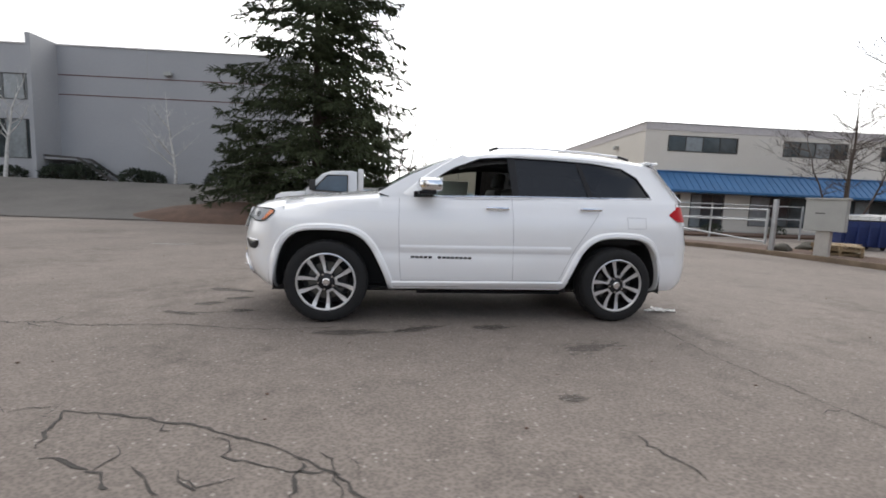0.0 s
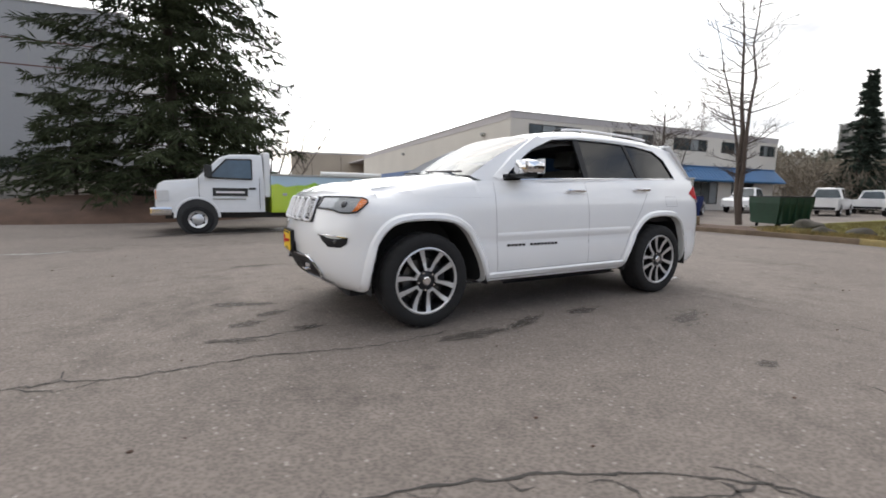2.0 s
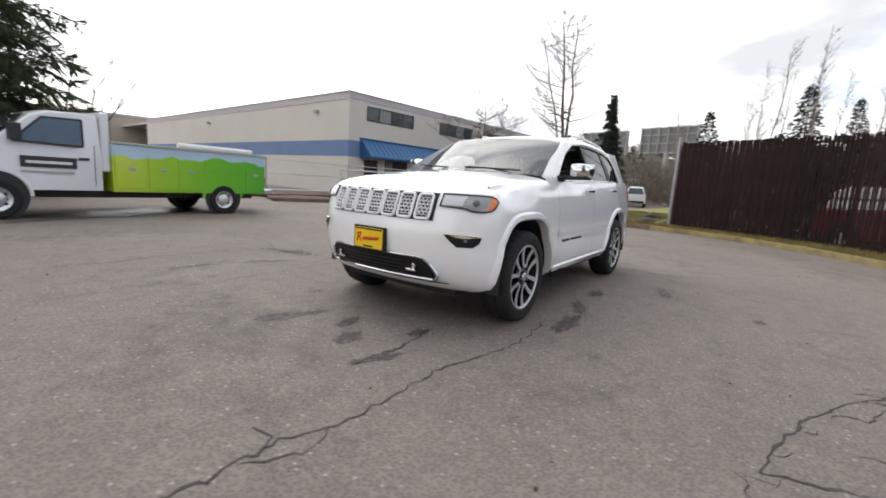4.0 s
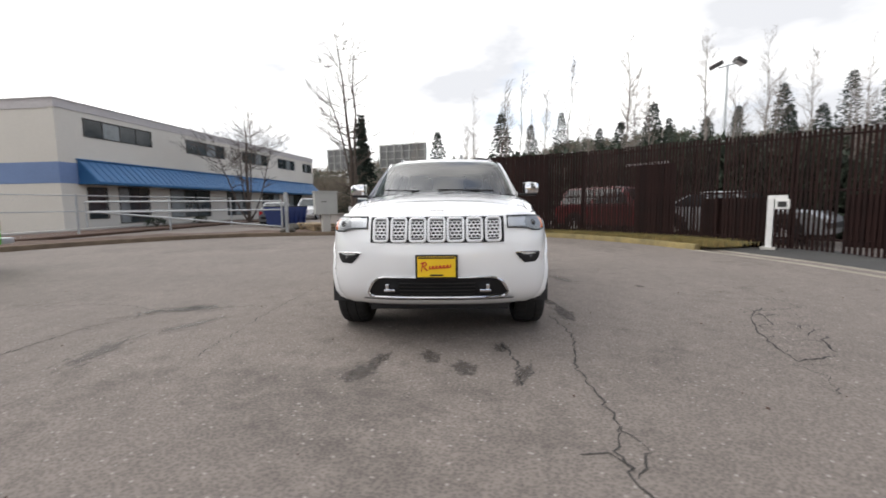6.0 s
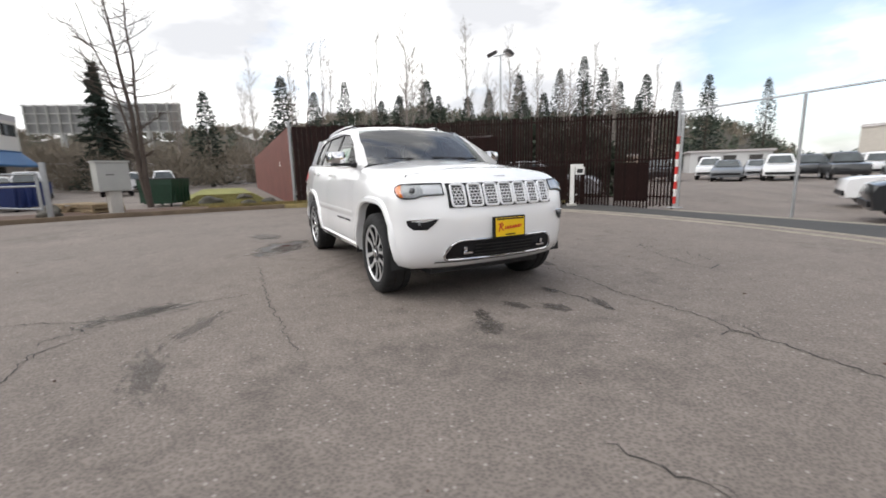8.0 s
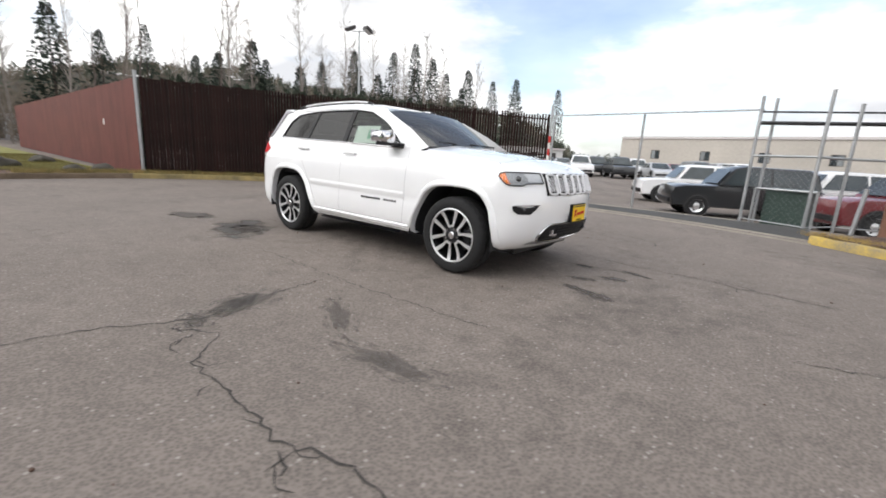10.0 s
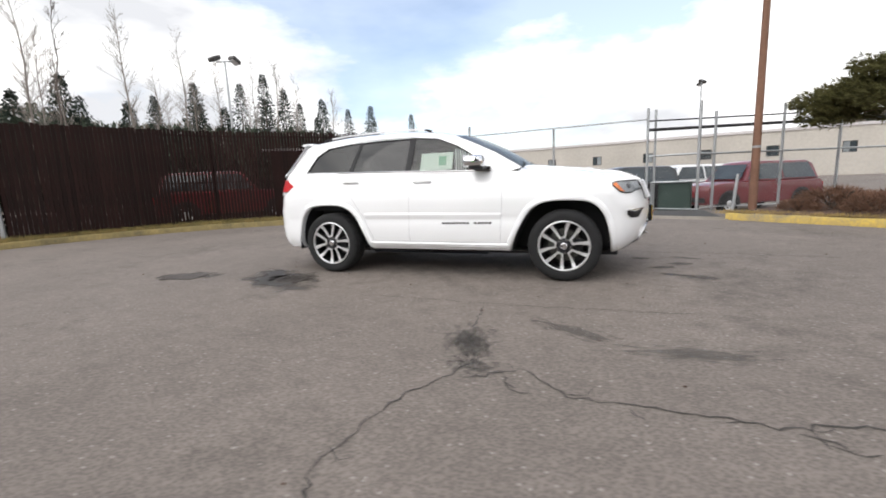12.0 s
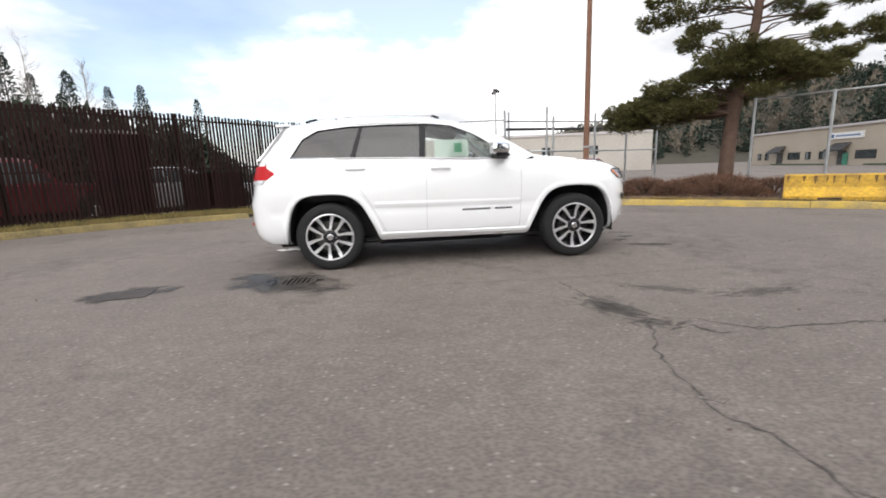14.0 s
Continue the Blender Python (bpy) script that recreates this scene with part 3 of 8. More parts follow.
def car_glasshouse(parent):
    # roof skin
    xs = [0.2, 0.1, 0.0, -0.15, -0.4, -0.7, -1.0, -1.4, -1.75, -1.9, -1.97]
    bm = bmesh.new()
    rows = []
    for x in xs:
        z, w = lerp_table(ROOF_Z, x), green_y(x, 1.64)
        half = [(w + 0.008, z - 0.095), (w - 0.012, z - 0.065), (w - 0.05, z - 0.04), (w - 0.14, z - 0.018), (w - 0.35, z - 0.003), (0, z + 0.004)]
        rows.append([(x + 0.10 * ((1 - (abs(y) / w) ** 2) if x > 0.15 else 0) * 0.6, y, h) for y, h in half] +
                    [(x + 0.10 * ((1 - (abs(y) / w) ** 2) if x > 0.15 else 0) * 0.6, -y, h) for y, h in half[-2::-1]])
    sheet(bm, rows)
    bmesh.ops.recalc_face_normals(bm, faces=bm.faces)
    part("roof", bm, WHITE_PAINT, parent, "white roof skin", smooth=True)
    bm = bmesh.new()
    rows = [[(x, y * 0.95, z - 0.07) for x, y, z in row] for row in rows]
    sheet(bm, rows)
    part("headliner", bm, LEATHER, parent)
    # side frames round the windows
    top = sorted(WIN_TOP, reverse=True)
    inner = [(x, z) for x, z in top]
    low = [(x, win_low(x)) for x in np.linspace(-1.81, 0.62, 10)]
    inner_loop = inner + low
    outer_loop = []
    outer_top = [(1.0, 1.235), (0.70, 1.415), (0.50, 1.51), (0.3, 1.6), (-0.28, 1.68), (-0.72, 1.69), (-1.12, 1.682), (-1.5, 1.662), (-1.95, 1.62), (-2.2, 1.31)]
    outer_low = [(x, lerp_table(BELT, x) - 0.01) for x in np.linspace(-2.24, 0.85, 10)]
    outer_loop = outer_top + outer_low
    for s in (1, -1):
        bm = bmesh.new()
        rows = []
        for (xo, zo), (xi, zi) in zip(outer_loop, inner_loop):
            row = [(xo + (xi - xo) * t, s * (green_y(xo + (xi - xo) * t, zo + (zi - zo) * t) + 0.004), zo + (zi - zo) * t) for t in (0, 0.4, 0.8, 1.0)]
            row.append((xi, s * (green_y(xi, zi) - 0.03), zi))
            rows.append(row)
        rows.append(rows[0])
        sheet(bm, rows)
        bmesh.ops.remove_doubles(bm, verts=bm.verts, dist=0.001)
        bmesh.ops.recalc_face_normals(bm, faces=bm.faces)
        part("side_frame", bm, WHITE_PAINT, parent, "white pillars round the side windows", smooth=True)
        for name, x0t, x1t, x0b, x1b, mat in (("front_window", 0.645, -0.285, 0.645, -0.315, GLASS_CLEAR), ("rear_window", -0.365, -1.02, -0.385, -1.12, GLASS_PRIVACY),
                                              ("quarter_window", -1.06, -1.83, -1.18, -1.83, GLASS_PRIVACY)):
            if s > 0 and name == "front_window":
                continue     # the driver's window is wound down
            bm = bmesh.new()
            rows = []
            for k in range(15):
                t = k / 14
                xt, xb = x0t + (x1t - x0t) * t, x0b + (x1b - x0b) * t
                zt, zb = max(lerp_table(WIN_TOP, xt), win_low(xb) + 0.002), win_low(xb)
                rows.append([(xb + (xt - xb) * q, s * (green_y(xb + (xt - xb) * q, zb + (zt - zb) * q) - 0.006), zb + (zt - zb) * q) for q in (0, 0.33, 0.66, 1)])
            sheet(bm, rows)
            pane = part(name, facing(bm, (-0.6, 0, 1.2)), mat, parent, "dark tinted glass" if mat == GLASS_PRIVACY else "lightly tinted glass", smooth=True)
            pane.visible_shadow = False
        for xt0, xt1, xb0, xb1 in ((-0.285, -0.365, -0.315, -0.385), (-1.02, -1.06, -1.12, -1.18)):
            bm = bmesh.new()
            rows = []
            for q in (0, 0.25, 0.5, 0.75, 1):
                a, b = xb0 + (xt0 - xb0) * q, xb1 + (xt1 - xb1) * q
                z0 = win_low(a) + (lerp_table(WIN_TOP, a) - win_low(a)) * q
                rows.append([(x, s * (green_y(x, z0) + d), z0) for x, d in ((a, -0.02), (a, 0.001), (b, 0.001), (b, -0.02))])
            sheet(bm, rows)
            part("pillar", bm, TRIM, parent, "gloss black window pillar")
        bm = bmesh.new()
        strip = [(x, s * (green_y(x, win_low(x)) + 0.006), win_low(x)) for x in np.linspace(0.66, -1.86, 24)]
        pipe(bm, strip, 0.008)
        part("belt_moulding", bm, CHROME, parent, "bright strip under the windows")
        bm = bmesh.new()
        edge = [(x, s * (green_y(x, z) + 0.003), z) for x, z in WIN_TOP]
        pipe(bm, edge, 0.007)
        part("window_seal", bm, TRIM, parent)
    # windscreen and rear glass
    bm = bmesh.new()
    rows = []
    for t in np.linspace(0, 1, 9):
        row = []
        for u in np.linspace(-1, 1, 15):
            wl, wh = 0.79, 0.655
            low = Vector((1.03 - 0.25 * abs(u) ** 2.2, wl * u, 1.262 - 0.03 * u * u))
            high = Vector((0.2 + 0.06 * (1 - u * u), wh * u, 1.655 - 0.02 * u * u + 0.012))
            p = low.lerp(high, t) + Vector((0, 0, 0.03 * math.sin(math.pi * t)))
            row.append(p)
        rows.append(row)
    sheet(bm, rows)
    shield = part("windscreen", facing(bm, (0.0, 0, 1.1)), GLASS_SHIELD, parent, "laminated windscreen glass", smooth=True)
    shield.visible_shadow = False
    for s in (1, -1):
        bm = bmesh.new()
        line = [row[-1 if s > 0 else 0] for row in rows]
        grid = [[p + Vector((0.012, -s * 0.012, 0.002)) * g, p + Vector((0.0, s * 0.004, 0.006)) * g, p + Vector((-0.03, s * 0.03, 0.0)), p + Vector((-0.1, s * 0.042, -0.035))] for p, g in zip(line, np.linspace(1.0, 0.25, len(line)))]
        sheet(bm, grid)
        bmesh.ops.recalc_face_normals(bm, faces=bm.faces)
        part("windscreen_pillar", bm, WHITE_PAINT, parent, smooth=True)
    bm = bmesh.new()
    base = [p + Vector((0.015, 0, 0.004)) for p in rows[0]]
    grid = [[p, p + Vector((0.05, 0, 0.0)), p + Vector((0.06, 0, -0.02))] for p in base]
    sheet(bm, grid)
    part("cowl", bm, TRIM, parent, "black plastic cowl")
    for y0, y1 in ((0.55, -0.05), (-0.1, -0.62)):
        part("wiper", tube(bmesh.new(), (0.93, y0, 1.285), (0.99, y1, 1.30), 0.009, 0.006, 6), TRIM, parent)
    bm = bmesh.new()
    sheet(bm, [[(-2.3 + 0.32 * t + 0.09 * (abs(y) / 0.79) ** 3, y * (1 - 0.14 * t), 1.25 + 0.42 * t) for y in np.linspace(-0.79, 0.79, 13)] for t in (0, 0.5, 1)])
    part("tailgate_frame", facing(bm, (-1.0, 0, 1.1)), WHITE_PAINT, parent, "white tailgate round the rear glass", smooth=True)
    bm = bmesh.new()
    sheet(bm, [[(-2.306 + 0.32 * t + 0.09 * (abs(y) / 0.79) ** 3, y * (1 - 0.14 * t), 1.25 + 0.42 * t) for y in np.linspace(-0.66, 0.66, 11)] for t in (0.1, 0.5, 0.9)])
    part("rear_glass", facing(bm, (-1.0, 0, 1.1)), GLASS_PRIVACY, parent)
    bm = bmesh.new()
    box(bm, -2.03, -1.86, -0.6, 0.6, 1.655, 1.69, 0.014)
    part("spoiler", bm, WHITE_PAINT, parent, smooth=True)
    for s in (1, -1):
        bm = bmesh.new()
        line = spline([(-0.12, s * 0.585, 1.715), (-0.25, s * 0.59, 1.745), (-0.6, s * 0.60, 1.758), (-1.2, s * 0.59, 1.75), (-1.55, s * 0.575, 1.728), (-1.68, s * 0.57, 1.7)], 5)
        pipe(bm, line, 0.0105, 8)
        rail = part("roof_rail", bm, SATIN, parent, "silver roof rail with dark feet", smooth=True)
        for pts in (line[:5], line[-6:]):
            part("rail_foot", pipe(bmesh.new(), [p + Vector((0, 0, 0.002)) for p in pts], 0.014, 8), TRIM, rail, smooth=True)


def car_front(parent):
    # grille: black backing, seven bright framed slots with a honeycomb
    bm = bmesh.new()
    sheet(bm, [[(front_at(y, z) + 0.006, y, z) for y in np.linspace(-0.53, 0.53, 25)] for z in (0.845, 0.9, 0.95, 1.0, 1.045)])
    part("grille", bm, TRIM, parent, "black grille with seven bright slots")
    pitch = 0.148
    for k in range(7):
        yc = (k - 3) * pitch
        squeeze = 1 - 0.035 * abs(k - 3)
        bm = bmesh.new()
        loop = []
        hw, hz, zc, r = 0.062 * squeeze, 0.087, 0.945, 0.02
        for cx, cz, a0 in ((hw - r, hz - r, 0), (-hw + r, hz - r, 90), (-hw + r, -hz + r, 180), (hw - r, -hz + r, 270)):
            for a in range(0, 91, 30):
                loop.append((yc + cx + r * math.cos(radians(a0 + a)), zc + cz + r * math.sin(radians(a0 + a))))
        pts = [Vector((front_at(y, z) + 0.014, y, z)) for y, z in loop]
        pipe(bm, pts, 0.0112, 6, True)
        part("grille_slot", bm, SATIN, parent, "bright silver slot frame", smooth=True)
        bm = bmesh.new()
        step = 0.026
        for r_i in range(7):
            z = zc - 0.078 + r_i * step
            for c_i in range(-2, 4):
                y = yc - 0.024 + c_i * 0.033 + (0.0165 if r_i % 2 else 0)
                if abs(y - yc) > hw - 0.008 or abs(z - zc) > hz - 0.012:
                    continue
                cell = [Vector((front_at(y, z) + 0.011, y + 0.019 * math.cos(radians(a)), z + 0.0135 * math.sin(radians(a)))) for a in range(30, 390, 60)]
                for a, b in zip(cell, cell[1:] + cell[:1]):
                    tube(bm, a, b, 0.0038, sides=4, caps=False)
        part("grille_mesh", bm, SATIN, parent, "honeycomb grille insert")
    for s in (1, -1):
        # headlamp
        out = [(0.555, 1.046), (0.66, 1.047), (0.76, 1.046), (0.83, 1.043), (0.865, 1.03), (0.885, 1.005), (0.885, 0.97), (0.872, 0.94), (0.835, 0.928), (0.77, 0.93), (0.725, 0.948), (0.66, 0.953), (0.555, 0.955)]

        def lamp_patch(loop, lift):
            bm = bmesh.new()
            loop = [(min(y, 0.988 * side_y(1.85, z)), z) for y, z in loop]
            c = (sum(p[0] for p in loop) / len(loop), sum(p[1] for p in loop) / len(loop))
            rows = []
            for t in (1.0, 0.75, 0.5, 0.25, 0.01):
                rows.append([(front_at(c[0] + (y - c[0]) * t, c[1] + (z - c[1]) * t) + lift, s * (c[0] + (y - c[0]) * t + lift * 0.5), c[1] + (z - c[1]) * t) for y, z in loop])
            sheet(bm, rows, close=True)
            bmesh.ops.recalc_face_normals(bm, faces=bm.faces)
            return bm
        lamp = part("headlamp", lamp_patch(out, 0.004), LAMP_HOUSE, parent, "clear headlamp with an amber marker", smooth=True)
        part("reflector", lamp_patch([(0.565, 1.036), (0.70, 1.036), (0.715, 1.034), (0.705, 0.965), (0.565, 0.967)], 0.007), LAMP_SILVER, lamp, smooth=True)
        part("marker_lens", lamp_patch([(0.832, 1.036), (0.866, 1.024), (0.884, 1.0), (0.88, 0.965), (0.868, 0.944), (0.845, 0.936)], 0.009), AMBER, lamp, "amber side marker")
        x = front_at(0.775, 0.985)
        bm = bmesh.new()
        bmesh.ops.create_uvsphere(bm, u_segments=16, v_segments=8, radius=0.03)
        bmesh.ops.transform(bm, matrix=Matrix.Translation((x - 0.012, s * 0.775, 0.985)), verts=bm.verts)
        part("projector", bm, PROJECTOR, lamp, smooth=True)
        bm = bmesh.new()
        rim = [Vector((front_at(min(y, 0.988 * side_y(1.85, z)), z) + 0.012, s * (min(y, 0.988 * side_y(1.85, z)) + 0.004), z)) for y, z in out]
        pipe(bm, rim, 0.006, 5, True)
        part("lamp_seal", bm, TRIM, lamp)
        lens = part("lens", facing(lamp_patch(out, 0.016), (1.4, 0, 0.95)), GLASS_LAMP, lamp, smooth=True)
        lens.visible_shadow = False
        # fog lamp recess with bright edge
        fog = [(0.615, 0.755), (0.84, 0.745), (0.83, 0.70), (0.795, 0.668), (0.70, 0.668), (0.655, 0.71)]
        f = part("fog_lamp", lamp_patch(fog, 0.005), TRIM, parent, "black fog lamp recess")
        bm = bmesh.new()
        bmesh.ops.create_uvsphere(bm, u_segments=14, v_segments=8, radius=0.019)
        bmesh.ops.transform(bm, matrix=Matrix.Translation((front_at(0.75, 0.71) - 0.008, s * 0.75, 0.712)), verts=bm.verts)
        part("bulb_lens", bm, PROJECTOR, f, smooth=True)
        bm = bmesh.new()
        top = [Vector((front_at(y, z) + 0.012, s * y, z)) for y, z in ((0.62, 0.758), (0.70, 0.757), (0.78, 0.752), (0.835, 0.747))]
        for a, b in zip(top, top[1:]):
            tube(bm, a, b, 0.006, sides=6)
        part("bright_edge", bm, CHROME, f)
        # tow hooks
        bm = bmesh.new()
        x = front_at(0.38, 0.5) + 0.01
        box(bm, x - 0.02, x + 0.03, s * 0.38 - 0.045, s * 0.38 + 0.045, 0.455, 0.475, 0.006)
        box(bm, x - 0.02, x + 0.02, s * 0.40 - 0.014, s * 0.40 + 0.014, 0.475, 0.515, 0.006)
        part("tow_hook", bm, CHROME, parent, "bright tow hook")
    # lower intake
    low = [(-0.42, 0.572), (0.42, 0.572), (0.47, 0.562), (0.515, 0.53), (0.55, 0.475), (0.565, 0.44), (0.55, 0.41), (0.52, 0.395), (-0.52, 0.395), (-0.55, 0.41), (-0.565, 0.44), (-0.55, 0.475), (-0.515, 0.53), (-0.47, 0.562)]
    bm = bmesh.new()
    rows = []
    for z in np.linspace(0.395, 0.572, 7):
        w = float(np.interp(z, [0.395, 0.44, 0.53, 0.572], [0.53, 0.565, 0.515, 0.43]))
        rows.append([(front_at(y, z) + 0.006, y, z) for y in np.linspace(-w, w, 21)])
    sheet(bm, rows)
    part("lower_intake", bm, TRIM, parent, "black lower air intake")
    bm = bmesh.new()
    pts = []
    for (y0, z0), (y1, z1) in zip(low, low[1:] + low[:1]):
        n = 8 if abs(y1 - y0) > 0.5 else 3
        pts += [Vector((front_at(y0 + (y1 - y0) * k / n, z0 + (z1 - z0) * k / n) + 0.012, y0 + (y1 - y0) * k / n, z0 + (z1 - z0) * k / n)) for k in range(n)]
    for a, b in zip(pts, pts[1:] + pts[:1]):
        tube(bm, a, b, 0.012 if (a.z + b.z) / 2 < 0.53 else 0.008, sides=8)
    part("intake_surround", bm, CHROME, parent, "bright intake surround", smooth=True)
    for z in (0.43, 0.46, 0.49, 0.52):
        bm = bmesh.new()
        sheet(bm, [[(front_at(y, z + d) + l, y, z + d) for y in np.linspace(-0.3, 0.3, 9)] for d, l in ((-0.006, 0.006), (-0.004, 0.016), (0.004, 0.016), (0.006, 0.006))])
        part("intake_bar", bm, BLACK, parent)
    bm = bmesh.new()
    sheet(bm, [[(front_at(y, z) - d, y, z - 0.004) for y in np.linspace(-0.62, 0.62, 21)] for z, d in ((0.385, -0.012), (0.34, 0.03), (0.3, 0.12), (0.27, 0.3))])
    part("valance", bm, TRIM, parent, "black lower valance")
    # plate
    x = front_at(0, 0.665)
    plate = part("plate_holder", boxed(x, x + 0.03, -0.165, 0.165, 0.57, 0.755, 0.008), TRIM, parent, "black plate holder with a yellow dealer plate")
    part("plate", boxed(x + 0.03, x + 0.036, -0.148, 0.148, 0.583, 0.742, 0.002), YELLOW, plate, "yellow plate with red script shape")
    bm = bmesh.new()
    strokes = [[(0.118, 0.628), (0.1, 0.695)], [(0.122, 0.688), (0.085, 0.7), (0.075, 0.682), (0.1, 0.665), (0.07, 0.632)]]
    strokes += [[(0.05 - 0.028 * k, 0.668 + 0.002 * k), (0.055 - 0.028 * k, 0.645 + 0.002 * k), (0.032 - 0.028 * k, 0.652 + 0.002 * k), (0.03 - 0.028 * k, 0.67 + 0.002 * k)] for k in range(6)]
    for line in strokes:
        for a, b in zip(line, line[1:]):
            tube(bm, (x + 0.038, -a[0], a[1]), (x + 0.038, -b[0], b[1]), 0.0048, sides=5)
    part("script_shape", bm, RED_INK, plate)
    part("plate_bar", boxed(x + 0.036, x + 0.038, -0.05, 0.05, 0.592, 0.604), TRIM, plate)
    part("plate_bar", boxed(x + 0.036, x + 0.038, -0.14, 0.14, 0.726, 0.738), TRIM, plate)
    bm = bmesh.new()
    for k in range(4):
        box(bm, 2.2, 2.212, -0.055 + k * 0.029, -0.036 + k * 0.029, 1.09, 1.099, 0.002)
    part("bonnet_badge", bm, CHROME, parent, "small bright bonnet badge")


def car_sides(parent):
    for s in (1, -1):
        for hx in (1.457, -1.457):
            bm = bmesh.new()
            inner, outer = arch_line(hx, 0.0), arch_line(hx, 0.062)
            rows = []
            for k, ((xi, zi), (xo, zo)) in enumerate(zip(inner, outer)):
                row = []
                for t, lift in ((0, -0.06), (0, 0.012), (0.25, 0.024), (0.75, 0.02), (1, 0.0)):
                    x, z = xi + (xo - xi) * t, max(0.3, zi + (zo - zi) * t)
                    row.append((x, s * (plan_y(x, z) + lift), z))
                rows.append(row)
            sheet(bm, rows)
            bmesh.ops.recalc_face_normals(bm, faces=bm.faces)
            part("wheel_arch", bm, WHITE_PAINT, parent, "white wheel arch moulding", smooth=True)
            bm = bmesh.new()
            sheet(bm, [[(x, s * y, z) for y in (0.5, 0.94)] for x, z in arch_line(hx, 0.004)])
            face = [bm.verts.new((x, s * 0.52, z)) for x, z in arch_line(hx, 0.004)]
            bm.faces.new(face)
            part("wheel_liner", bm, CABIN, parent)
        # sill, lower door moulding and door joints
        bm = bmesh.new()
        rows = []
        for x in np.linspace(0.86, -0.86, 20):
            z = 0.335 + 0.012 * (0.86 - x) / 1.72
            rows.append([(x, s * (side_y(x, z + d) + l), z + d) for d, l in ((-0.045, -0.03), (-0.03, 0.012), (0.02, 0.022), (0.055, 0.018), (0.07, 0.0))])
        sheet(bm, rows)
        part("sill", bm, WHITE_PAINT, parent, "white sill moulding", smooth=True)
        bm = bmesh.new()
        rows = [[(x, s * (0.70 + d), z) for d, z in ((0.0, 0.29), (0.085, 0.275), (0.1, 0.262), (0.02, 0.245))] for x in np.linspace(0.6, -0.9, 6)]
        sheet(bm, rows)
        part("underbody_rail", bm, TRIM, parent)
        bm = bmesh.new()
        rows = []
        for x in np.linspace(0.78, -0.92, 18):
            z = 0.705 + 0.02 * (0.78 - x) / 1.7
            rows.append([(x, s * (side_y(x, z + d) + l), z + d) for d, l in ((-0.03, 0.0), (-0.012, 0.004), (0.012, 0.007), (0.03, 0.006), (0.045, 0.0))])
        sheet(bm, rows)
        part("door_crease", bm, WHITE_PAINT, parent, smooth=True)
        for name, pts in (("front_door_gap", [(0.80, 1.185), (0.80, 0.9), (0.785, 0.6), (0.77, 0.41), (-0.33, 0.42)]),
                          ("rear_door_gap", [(-0.305, 1.22), (-0.32, 0.9), (-0.335, 0.42)]),
                          ("quarter_gap", [(-1.24, 1.24), (-1.22, 1.12), (-1.08, 0.92), (-0.97, 0.75), (-0.87, 0.56), (-0.81, 0.42), (-0.34, 0.42)])):
            bm = bmesh.new()
            fine = []
            for (x0, z0), (x1, z1) in zip(pts, pts[1:]):
                fine += [(x0 + (x1 - x0) * k / 6, z0 + (z1 - z0) * k / 6) for k in range(6)]
            strip_on_side(bm, fine + [pts[-1]], 0.0042, 0.0016, s, 0.0008)
            part(name, bm, GAP, parent)
        bm = bmesh.new()
        strip_on_side(bm, [(x, 1.055) for x in np.linspace(1.4, 0.85, 8)], 0.004, 0.0015, s, 0.0)
        part("wing_crease", bm, WHITE_PAINT, parent)
        # fuel flap
        if s > 0:
            bm = bmesh.new()
            loop = [(-1.53, 1.085), (-1.74, 1.085), (-1.74, 0.975), (-1.53, 0.975), (-1.53, 1.085)]
            fine = []
            for (x0, z0), (x1, z1) in zip(loop, loop[1:]):
                fine += [(x0 + (x1 - x0) * k / 5, z0 + (z1 - z0) * k / 5) for k in range(5)]
            strip_on_side(bm, fine + [loop[-1]], 0.0035, 0.0016, s, 0.001)
            part("fuel_flap_gap", bm, GAP, parent)
        # badge shown as plain bars
        for x0, n in ((0.68, 5), (0.42, 8)):
            for k in range(n):
                xc = x0 - k * 0.042
                bm = bmesh.new()
                strip_on_side(bm, [(xc, 0.638), (xc - 0.016, 0.638), (xc - 0.034, 0.638)], 0.022, 0.004, s, 0.002)
                part("badge_bar", bm, TRIM, parent, "dark raised badge bar")
        # door handles
        for x0, z in ((-0.15, 1.128), (-1.12, 1.152)):
            bm = bmesh.new()
            y = side_y(x0, z)
            box(bm, x0 - 0.115, x0 + 0.115, s * y + (0.018 if s > 0 else -0.045), s * y + (0.045 if s > 0 else -0.018), z - 0.014, z + 0.014, 0.011)
            for d in (-0.1, 0.085):
                box(bm, x0 + d - 0.015, x0 + d + 0.015, s * y - 0.02, s * y + 0.03 * s + (0.0 if s > 0 else 0.02), z - 0.012, z + 0.012, 0.004)
            part("door_handle", bm, CHROME if s > 0 else WHITE_PAINT, parent, "bright door handle" if s > 0 else "white door handle", smooth=True)
        # mirror
        bm = bmesh.new()
        box(bm, 0.42, 0.62, -0.1, 0.1, -0.075, 0.085, 0.05)
        for v in bm.verts:
            v.co.z *= 1 - 0.25 * ease(0.0, 0.12, s * v.co.y)
            v.co.x -= 0.05 * max(0.0, s * v.co.y / 0.1) ** 2
        bmesh.ops.scale(bm, vec=(0.95, 0.92, 0.86), verts=bm.verts)
        bmesh.ops.translate(bm, vec=(0.05, s * 1.015, 1.315), verts=bm.verts)
        mirror = part("door_mirror", bm, CHROME, parent, "bright chrome mirror cap", smooth=True)
        bm = bmesh.new()
        box(bm, 0.47, 0.66, s * 0.83 - 0.05, s * 0.83 + 0.05, 1.225, 1.262, 0.012)
